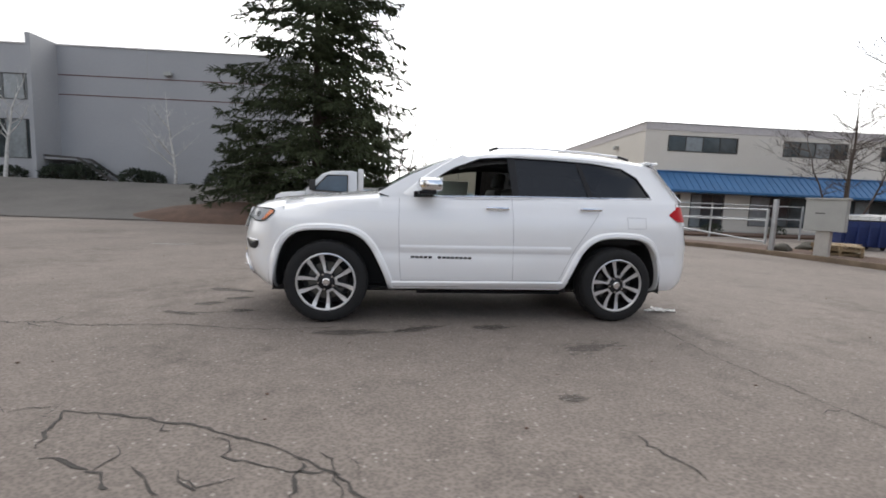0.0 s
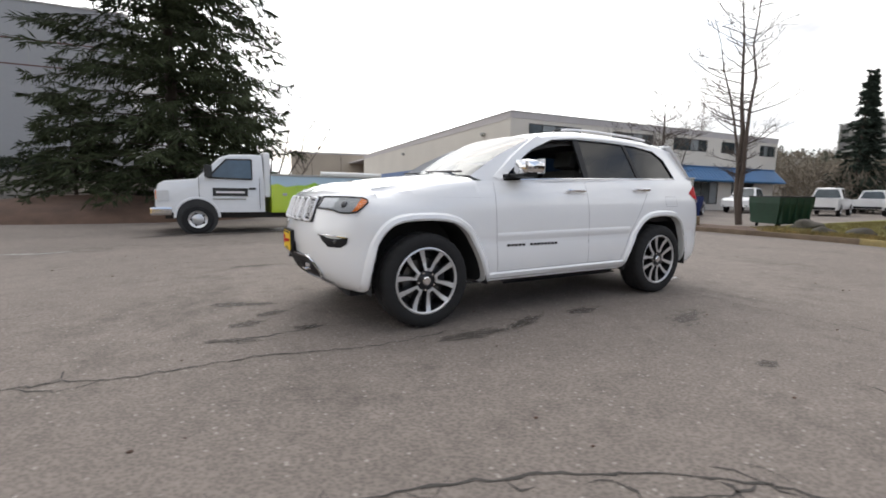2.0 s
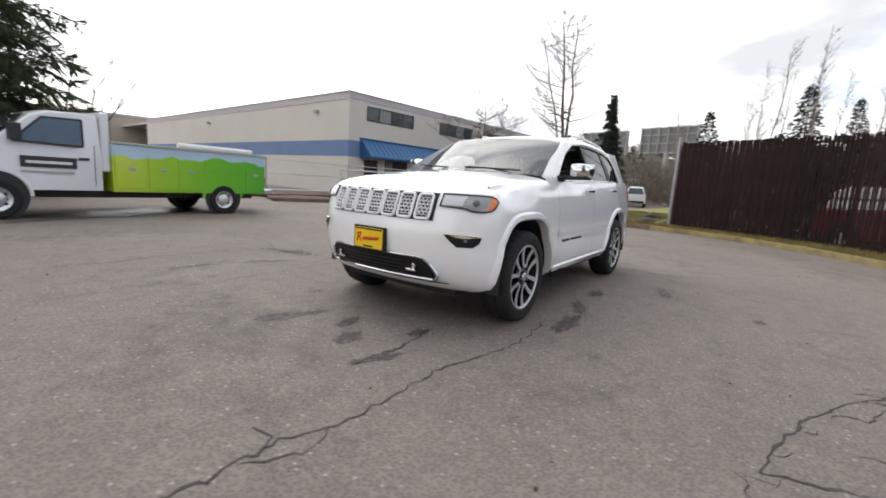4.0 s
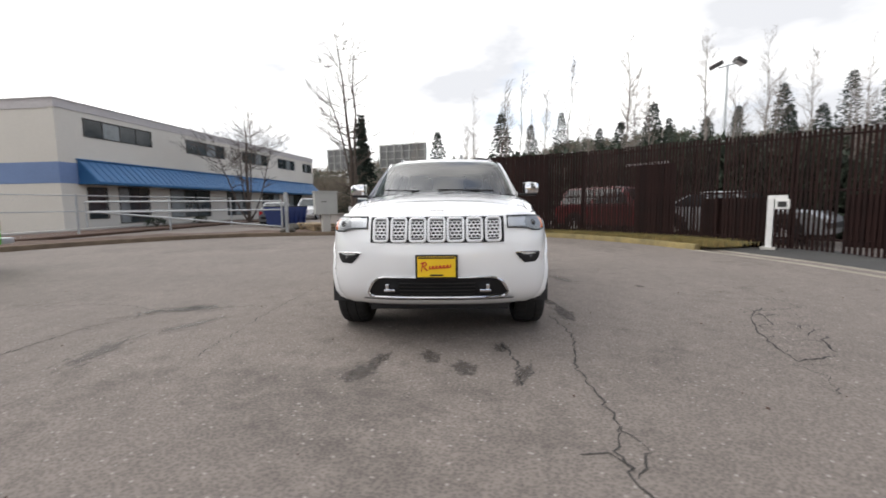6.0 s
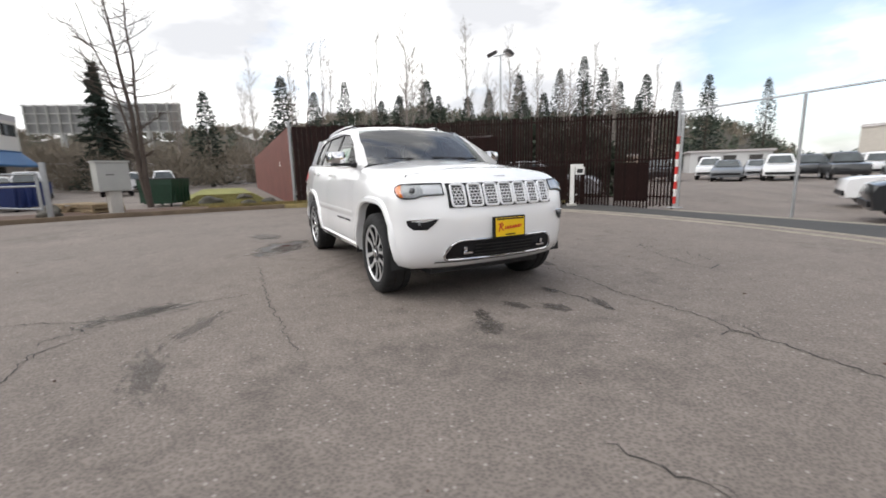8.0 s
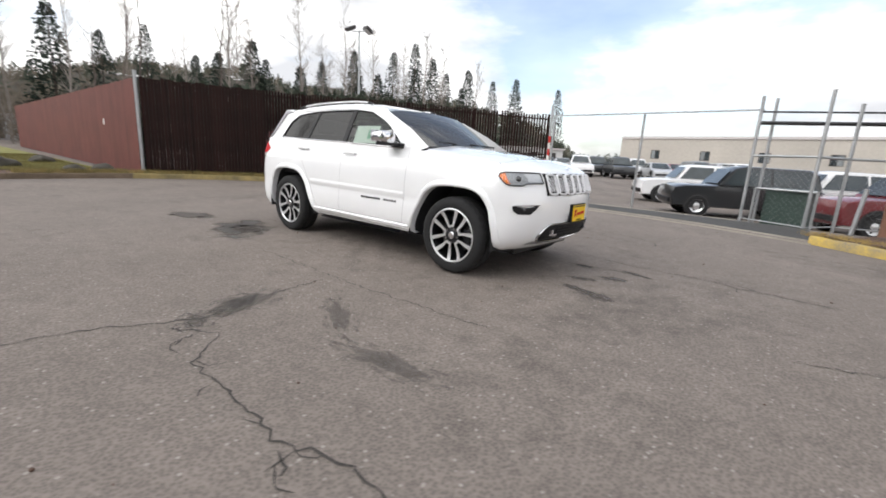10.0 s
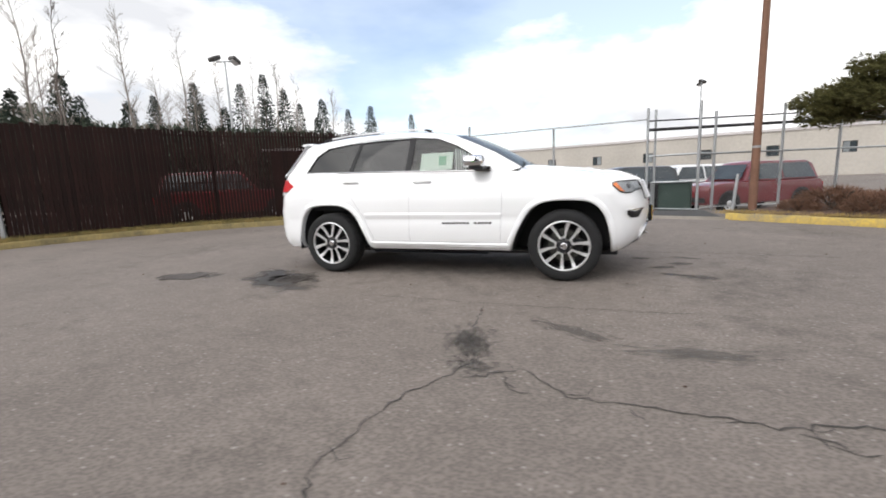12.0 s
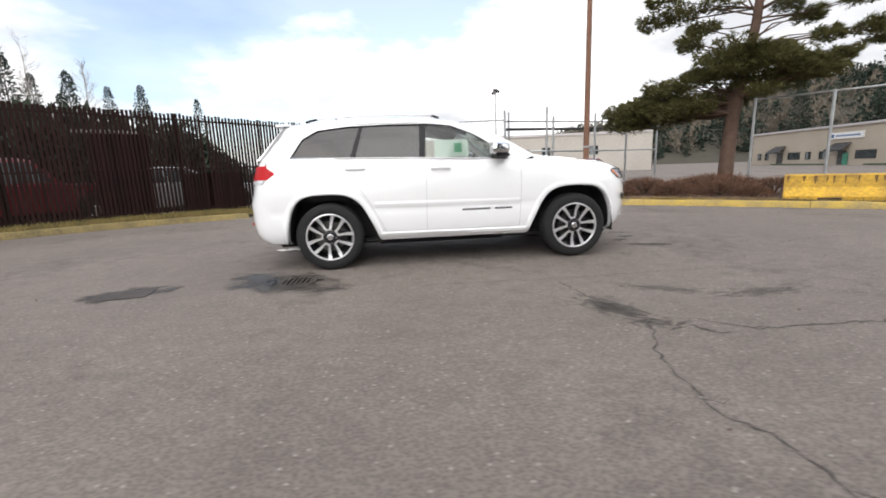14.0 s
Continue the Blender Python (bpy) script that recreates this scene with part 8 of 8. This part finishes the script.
# firs and bare alders behind the fence
random.seed(31)
firs = [(-55, 6, 11.5, 2.6), (-55, 10, 10.2, 2.3), (-54.5, 14, 11.5, 2.2), (-54, 26, 12.2, 2.4), (-53, 42, 13.8, 2.8), (-52.5, 50, 15.0, 3.0), (-52, 54.8, 17.0, 3.1), (-51.5, 59, 15.4, 2.5), (-51, 62.5, 13.8, 2.6),
        (-53, 47, 11.5, 2.4), (-50, 68, 15, 3), (-48, 74, 14, 3), (-54, 33, 10.5, 2.2), (-46, 80, 15, 3), (-40, 88, 14, 3), (-58, -3, 10, 2.6), (-54, 19, 9.5, 2.2), (-50, 66, 12, 2.5), (-56, 22.5, 10.5, 2.4), (-57, 29.5, 11, 2.4), (-55, 37.5, 11.5, 2.4), (-56, 45, 12, 2.5), (-54, 57, 14, 2.6), (-58, 39.5, 12.5, 2.4), (66, 48, 15, 3), (74, 54, 14, 3), (70, 44, 16, 3), (78, 92, 16, 4), (84, 80, 15, 4)]
def far_fir(place, height, radius, label, group, seed):
    """A ragged cone of short needle sprays round a thin trunk."""
    random.seed(seed)
    root = thing("fir_tree", label, "tree", group, m=Matrix.Translation(place))
    wood, green = Soup(), Soup()
    wood.limb((0, 0, 0), (0, 0, height * 0.98), 0.016 * height, 0.02, 6)
    lean = [random.uniform(0.75, 1.25) for _ in range(40)]
    for k in range(2600):
        t = 0.03 + 0.95 * random.random() ** 1.35
        a = random.uniform(0, 6.28)
        tier = lean[(int(a * 1.6) * 7 + int(t * 11)) % 40]
        reach = radius * 0.95 * (1 - t) ** 0.8 * tier + 0.15
        out = Vector((math.cos(a), math.sin(a), 0))
        p = out * reach * random.uniform(0.15, 0.85) + Vector((0, 0, height * t + random.gauss(0, 0.1)))
        d = out + Vector((random.gauss(0, 0.4), random.gauss(0, 0.4), random.gauss(-0.1, 0.35)))
        green.blade(p, d, random.uniform(0.4, 0.85) * (0.45 + 0.55 * (1 - t)), random.uniform(0.16, 0.3))
    for k in range(50):
        t = random.uniform(0.85, 1.0)
        green.blade((0, 0, height * t), (random.gauss(0, 0.7), random.gauss(0, 0.7), random.uniform(0, 1)), 0.25 + 1.6 * (1 - t), 0.1)
    child_mesh("trunk", wood, BARK, root, True)
    child_mesh("crown", green, NEEDLE_FAR, root)
    return root


proto = [far_fir((firs[k][0], firs[k][1], 0), firs[k][2] * 1.18, firs[k][3] * 1.4, "dark green fir behind the fence", "firs behind the fence", 90 + k) for k in (0, 4, 6)]
for k, (x, y, h, r) in enumerate(firs):
    if k not in (0, 4, 6):
        src = proto[k % 3]
        s = h / (11.5, 13.8, 17.0)[k % 3]
        made = copy_thing(src, Matrix.Translation((x, y, 0)) @ Matrix.Rotation(k * 1.7, 4, "Z"))
        made.scale = (s, s, s)
alders = [(-50.5, 11, 15, 0), (-51, 21.4, 22.5, 1), (-50.2, 31, 21.5, 0), (-49.7, 37.6, 21.5, 1), (-49, 42.4, 19, 0), (-48.6, 48.3, 20, 1), (-48.3, 53, 20.5, 0), (-47.8, 58, 19.5, 1), (-51, 24.5, 16, 0), (-50, 34, 17, 1),
          (-49, 6, 14, 0), (-52, 2, 15, 1), (-46, 65, 18, 0), (-56, -6, 13, 1), (-51, 16.5, 14, 1), (-44, -24, 12, 0)]
a_proto = [leader_tree((-50.5, 11, 0), ((0.3, 0.2, 15, 0.13),), "tall pale bare alder behind the fence", 1.9, BARK_PALE, 70, 8, 0.25, "bare alders", "alder_tree", 41, 1.3, 0.008),
           leader_tree((-51, 21.4, 0), ((-0.3, 0.3, 22.5, 0.17), (1.2, 0.8, 17, 0.1)), "tall pale bare alder behind the fence", 2.9, BARK_PALE, 74, 8, 0.22, "bare alders", "alder_tree", 42, 1.3, 0.008)]
for k, (x, y, h, v) in enumerate(alders):
    if k > 1:
        made = copy_thing(a_proto[v], Matrix.Translation((x, y, 0)) @ Matrix.Rotation(k * 2.1, 4, "Z"))
        s = h / (15, 22.5)[v]
        made.scale = (s, s, s)
for k, (x, y, h) in enumerate(((-22.0, 2.5, 8.5), (-25.0, 4.0, 10.0), (-30, 3.0, 9.0), (-20.0, 6.0, 9.0), (-34, 6, 10))):
    leader_tree((x, y, 0), ((0.8, 0.5, h, 0.05),), "thin leaning bare sapling behind the fence", 0.9, BARK_GREY, 18, 4, 0.45, "bare saplings", "sapling_tree", 60 + k, 1.2)


# ---- wooded hill and brush ----
def build_distance():
    random.seed(51)
    earth = material("wooded hillside", (0.05, 0.045, 0.033), 0.98, vary=0.4, scale=0.05, fine=0.5)
    bm = bmesh.new()
    rows = []

    def rise(a):
        return float(np.interp(a, [20, 46, 56, 64, 72, 82, 100, 111, 114, 117, 120, 125, 135, 148, 155, 162, 175, 190, 230], [26, 26, 20, 14, 9, 4, 3, 3, 5, 12, 18, 22, 25, 27, 31, 29, 20, 20, 10])) + 1.2 * math.sin(a * 0.5)
    for r, f in ((105, 0.0), (130, 0.35), (165, 0.75), (210, 1.0), (270, 1.0), (330, 0.2)):
        rows.append([(r * math.cos(radians(a)), r * math.sin(radians(a)), max(-1.0, f * rise(a) * (0.95 + 0.08 * math.sin(a * 0.6))) - 0.5) for a in range(20, 231, 3)])
    sheet(bm, rows)
    tagged(part("hill", bm, earth, smooth=True), "distant wooded hillside", "hill", kind="structure")
    green, dark, brown = Soup(), Soup(), Soup()
    for k in range(4200):
        a = random.uniform(22, 228) if k < 3300 else random.uniform(24, 76)
        r = random.uniform(112, 235)
        f = float(np.interp(r, [105, 130, 165, 210, 270], [0, 0.35, 0.75, 1, 1]))
        z = max(-0.5, f * rise(a) * 0.97) - 1.0
        x, y = r * math.cos(radians(a)), r * math.sin(radians(a))
        h = random.uniform(3.5, 8) * (0.75 if a > 185 else 0.9 if a < 76 else 0.5 if a < 113 else 0.8)
        if random.random() < (0.5 if a < 76 else 0.62 if a < 165 else 0.3):
            for k in range(26):
                t = k / 26
                ang = random.uniform(0, 6.28)
                d = Vector((math.cos(ang), math.sin(ang), -0.25 + 0.8 * t))
                (dark if a < 76 else green).blade((x, y, z + h * (0.1 + 0.85 * t)), d, h * 0.3 * (1 - t) + 0.5, h * 0.14)
        else:
            for k in range(46):
                d = Vector((random.gauss(0, 0.45), random.gauss(0, 0.45), random.uniform(0.25, 1)))
                brown.blade((x + random.gauss(0, 1), y + random.gauss(0, 1), z + h * random.uniform(0.1, 0.6)), d, h * 0.4, h * 0.035)
    tagged(new("hill_conifers", green.mesh("hill_conifers", NEEDLE_HAZE)), "grey-green conifers on the far hillside, paled for haze", "trees", kind="stuff")
    tagged(new("hill_firs", dark.mesh("hill_firs", NEEDLE_FAR)), "dark firs on the hillside behind the shops", "trees", kind="stuff")
    tagged(new("hill_bare_trees", brown.mesh("hill_bare_trees", TWIGS)), "brown leafless trees on the far hillside", "trees", kind="stuff")
    brush = Soup()
    for _ in range(210):
        a = random.uniform(150, 205)
        r = random.uniform(46, 95)
        x, y, h = r * math.cos(radians(a)), r * math.sin(radians(a)), random.uniform(3, 6) + (r - 46) * 0.11
        if -2.5 < y < 3 and x > -46:
            continue
        for k in range(170):
            d = Vector((random.gauss(0, 0.5), random.gauss(0, 0.5), random.uniform(0.2, 1)))
            brush.blade((x + random.gauss(0, 1.2), y + random.gauss(0, 1.2), h * random.uniform(0.0, 0.6)), d, h * random.uniform(0.2, 0.42), 0.06)
    tagged(new("roadside_brush", brush.mesh("roadside_brush", TWIGS)), "brown leafless roadside brush", "brush", kind="stuff")


build_distance()


# ---- poles, lamps, boards ----
def build_poles():
    wood = material("stained timber pole", (0.2, 0.105, 0.07), 0.9, vary=0.3, scale=1.5, fine=20, bump=0.4)
    pole = thing("utility_pole", "tall red-brown timber utility pole", "pole", m=Matrix.Translation((5.58, 8.1, 0)))
    part("shaft", tube(bmesh.new(), (0, 0, -0.1), (0, 0, 10.5), 0.1, 0.06, 14), wood, pole, smooth=True)
    part("steel_band", tube(bmesh.new(), (0, 0, 1.6), (0, 0, 1.66), 0.1, 0.1, 14), GALV, pole)
    lamp = thing("flood_light_pole", "steel pole with two dark flood lights", "lamp", "flood light poles", m=Matrix.Translation((-18.5, 14.4, -0.42)))
    part("mast", tube(bmesh.new(), (0, 0, 0), (0, 0, 8.75), 0.09, 0.05, 10), GALV, lamp, smooth=True)
    part("cross_arm", tube(bmesh.new(), (-0.25, -0.35, 8.65), (0.25, 0.35, 8.75), 0.035), GALV, lamp)
    for s in (-1, 1):
        m = Matrix.Translation((s * 0.3, s * 0.42, 8.8)) @ Matrix.Rotation(radians(-s * 28), 4, "X")
        head = part("lamp_head", boxed(-0.22, 0.22, -0.28, 0.28, -0.09, 0.13, 0.04, m=m), FRAME_DARK, lamp, "dark flood light head")
        part("lamp_lens", boxed(-0.18, 0.18, -0.24, 0.24, -0.10, -0.085, m=m), LAMP_SILVER, head)
    for x, y in ((10, 41), (-40, 42)):
        copy_thing(lamp, Matrix.Translation((x, y, 0)) @ Matrix.Rotation(x, 4, "Z"))
    panel = material("grey board back", (0.2, 0.2, 0.2), 0.8, vary=0.25, scale=0.5, fine=5)
    for x, y in ((-105.5, -28.5), (-98.5, -13.5)):
        b = thing("billboard", "grey roadside billboard seen from behind its truss", "billboard", "billboards", m=Matrix.Translation((x, y, 0)) @ Matrix.Rotation(radians(70), 4, "Z"))
        part("board", boxed(-6.3, 6.3, -0.1, 0.1, 10.4, 15.6), panel, b)
        for k in range(7):
            part("truss_post", boxed(-6.0 + k * 2, -5.85 + k * 2, -0.6, -0.1, 10.0, 15.8), DULL_STEEL, b)
        for z in (10.3, 12.2, 14.0, 15.6):
            part("truss_rail", boxed(-6.3, 6.3, -0.65, -0.5, z, z + 0.15), DULL_STEEL, b)
        part("column", tube(bmesh.new(), (0, 0, 0), (0, 0, 10.5), 0.5, sides=12), DULL_STEEL, b)


build_poles()


# ---- parked vehicles ----
def parked_car(x, y, heading, color, label, kind="suv", group="parked cars"):
    paint = material("car paint " + label.split()[0], color, 0.3, vary=0.04, coat=0.8)
    root = thing("parked_car", label, "car", group, m=Matrix.Translation((x, y, land(x, y))) @ Matrix.Rotation(radians(heading), 4, "Z"))
    if kind == "suv":
        low = [(-2.2, 0.34), (-2.28, 0.6), (-2.25, 1.0), (-2.12, 1.07), (0.9, 1.07), (1.85, 1.03), (2.16, 0.96), (2.25, 0.7), (2.18, 0.34)]
        top = [(-2.14, 1.06), (-2.04, 1.6), (-1.8, 1.71), (0.05, 1.73), (0.34, 1.66), (0.84, 1.06)]
    elif kind == "pickup":
        low = [(-2.7, 0.4), (-2.75, 1.1), (-0.7, 1.12), (-0.6, 1.12), (1.2, 1.12), (2.4, 1.08), (2.65, 0.9), (2.68, 0.45)]
        top = [(-0.7, 1.1), (-0.6, 1.78), (-0.3, 1.85), (0.6, 1.84), (1.25, 1.1)]
    else:
        low = [(-2.25, 0.28), (-2.3, 0.55), (-2.25, 0.92), (-1.6, 0.95), (0.9, 0.93), (1.95, 0.85), (2.2, 0.7), (2.25, 0.45), (2.2, 0.28)]
        top = [(-1.75, 0.93), (-1.05, 1.38), (-0.6, 1.44), (0.1, 1.43), (0.9, 0.93)]

    def loft(outline, half, tuck):
        bm = bmesh.new()
        rows = []
        for yy, inset in ((half, 0.05), (half - 0.06, 0.0), (0, -0.03), (-half + 0.06, 0.0), (-half, 0.05)):
            zc = sum(z for _, z in outline) / len(outline)
            row = []
            for px, pz in outline:
                f = (pz - outline[0][1]) * tuck
                row.append((px * (1 - inset * 0.3), yy - math.copysign(min(abs(yy), f), yy) if yy else 0, pz - inset * (0.5 if pz > zc else -0.5)))
            rows.append(row)
        vs = sheet(bm, rows, close=True)
        bm.faces.new(vs[0])
        bm.faces.new(vs[-1][::-1])
        bmesh.ops.recalc_face_normals(bm, faces=bm.faces)
        return bm
    part("body", loft(low, 0.92, 0.03), paint, root, smooth=True)
    part("cabin", loft(top, 0.84, 0.32), paint, root, smooth=True)
    zb, zt = top[0][1] + 0.06, max(z for _, z in top) - 0.1
    for s in (1, -1):
        y0, y1 = 0.84 + 0.004, 0.84 - 0.32 * (zt - top[0][1]) + 0.004

        def edge(rear, z):
            chain = top[:3] if rear else top[-3:][::-1]
            zs, xs = [c[1] for c in chain], [c[0] for c in chain]
            return float(np.interp(z, zs, xs))
        xr0, xr1, xf0, xf1 = edge(True, zb) + 0.12, edge(True, zt) + 0.12, edge(False, zb) - 0.12, edge(False, zt) - 0.1
        xm = (xr0 + xf0) / 2 - 0.05
        for a0, a1, b0, b1 in ((xr0, xr1, xm - 0.04, xm - 0.04), (xm + 0.04, xm + 0.04, xf0, xf1)):
            bm = bmesh.new()
            bm.faces.new([bm.verts.new(p) for p in ((a0, s * y0, zb), (b0, s * y0, zb), (b1, s * y1, zt), (a1, s * y1, zt))])
            part("side_window", bm, PANE, root)
        xh = low[-3][0]
        part("headlamp", boxed(xh - 0.25, xh + 0.01, s * 0.62 - 0.2, s * 0.62 + 0.2, low[-3][1] - 0.16, low[-3][1] - 0.02, 0.03), LAMP_SILVER, root)
        part("tail_lamp", boxed(low[2][0] - 0.03, low[2][0] + 0.12, s * 0.8 - 0.09, s * 0.8 + 0.09, low[2][1] - 0.3, low[2][1] - 0.05, 0.02), RED_LENS, root)
        for wx in (1.4, -1.4) if kind != "pickup" else (1.65, -1.7):
            simple_wheel(root, wx, s * 0.83, 0.34 if kind == "sedan" else 0.37, s, 0.22)
            bm = bmesh.new()
            bmesh.ops.create_circle(bm, cap_ends=True, segments=24, radius=0.42, matrix=Matrix.Translation((wx, s * 0.925, 0.38)) @ Matrix.Rotation(math.pi / 2, 4, "X"))
            for v in bm.verts:
                v.co.z = max(v.co.z, 0.3)
            part("wheel_well", bm, BLACK, root)
    for name, a, b, push in (("windscreen", top[-1], top[-2], 0.012), ("rear_screen", top[0], top[1], -0.012)):
        bm = bmesh.new()
        w0, w1 = 0.72, 0.72 - 0.32 * (b[1] - a[1]) * 0.9
        pa, pb = (a[0] + (b[0] - a[0]) * 0.1, a[1] + (b[1] - a[1]) * 0.1), (a[0] + (b[0] - a[0]) * 0.9, a[1] + (b[1] - a[1]) * 0.9)
        bm.faces.new([bm.verts.new(p) for p in ((pa[0] + push * 4, -w0, pa[1] + 0.02), (pa[0] + push * 4, w0, pa[1] + 0.02), (pb[0] + push * 4, w1, pb[1] + 0.02), (pb[0] + push * 4, -w1, pb[1] + 0.02))])
        part(name, bm, PANE, root)
    part("rear_trim", boxed(low[1][0] - 0.02, low[1][0] + 0.05, -0.8, 0.8, 0.42, 0.58, 0.02), TRIM, root)
    part("bumper", boxed(low[-2][0] - 0.1, low[-2][0] + 0.03, -0.8, 0.8, 0.42, 0.58, 0.03), TRIM, root)
    return root


WHITE, BLACKC, SILVER, REDC, GREYC = (0.75, 0.75, 0.76), (0.015, 0.016, 0.018), (0.42, 0.43, 0.45), (0.16, 0.012, 0.016), (0.12, 0.13, 0.14)
parked_car(6.5, 12.6, 210, REDC, "dark red sport utility car behind the chain-link fence")
parked_car(4.9, 16.2, 208, WHITE, "white car beside the red one in the lot")
parked_car(3.6, 19.6, 208, SILVER, "silver car in the lot row")
parked_car(2.4, 13.7, 206, BLACKC, "black boxy sport utility car in the lot")
parked_car(0.2, 18.2, 208, WHITE, "white compact sport utility car in the lot")
for k, (x, y, h, c, label) in enumerate((
        (-12.7, 29.6, 298, GREYC, "dark grey car parked in the lot row"), (-10.4, 31.4, 298, WHITE, "white sport utility car parked in the lot row"), (-7.8, 33.6, 300, BLACKC, "black car parked in the lot row"),
        (-5.3, 35.7, 300, SILVER, "silver car parked in the lot row"), (-2.7, 38.0, 302, GREYC, "grey car parked in the lot row"), (0.1, 40.2, 302, WHITE, "white car parked in the lot row"),
        (2.8, 41.9, 302, BLACKC, "black car parked in the lot row"), (-16.4, 27.5, 298, BLACKC, "black sport utility car near the gate"), (-16.0, 33.0, 300, WHITE, "white car parked in the far row"),
        (-13.5, 35.0, 300, SILVER, "silver car parked in the far row"), (-11, 37.0, 300, BLACKC, "black car parked in the far row"), (-8.0, 39.0, 300, WHITE, "white car parked in the far row"),
        (-5.0, 41.0, 300, REDC, "red car parked in the far row"), (-1.5, 43.0, 300, SILVER, "silver car parked in the far row"),
        (-10.3, 6.1, 41, REDC, "dark red car close behind the slatted fence"), (-7.5, 8.4, 38, SILVER, "silver car close behind the slatted fence"), (8.2, 20.0, 200, WHITE, "white car deep in the lot"), (6.5, 22.0, 200, SILVER, "silver car deep in the lot"))):
    parked_car(x, y, h, c, label, "suv" if k % 3 else "sedan", "cars in the dealer lot")
parked_car(-21.5, -11.5, 200, GREYC, "dark grey sedan before the office", "sedan", "cars by the office")
for x, y, h in ((-34.0, -9.0, 190), (-39.0, -6.5, 190), (-43.5, -9.5, 190), (-33, -13.5, 10)):
    parked_car(x, y, h, WHITE, "white pickup truck parked by the office", "pickup", "pickups by the office")
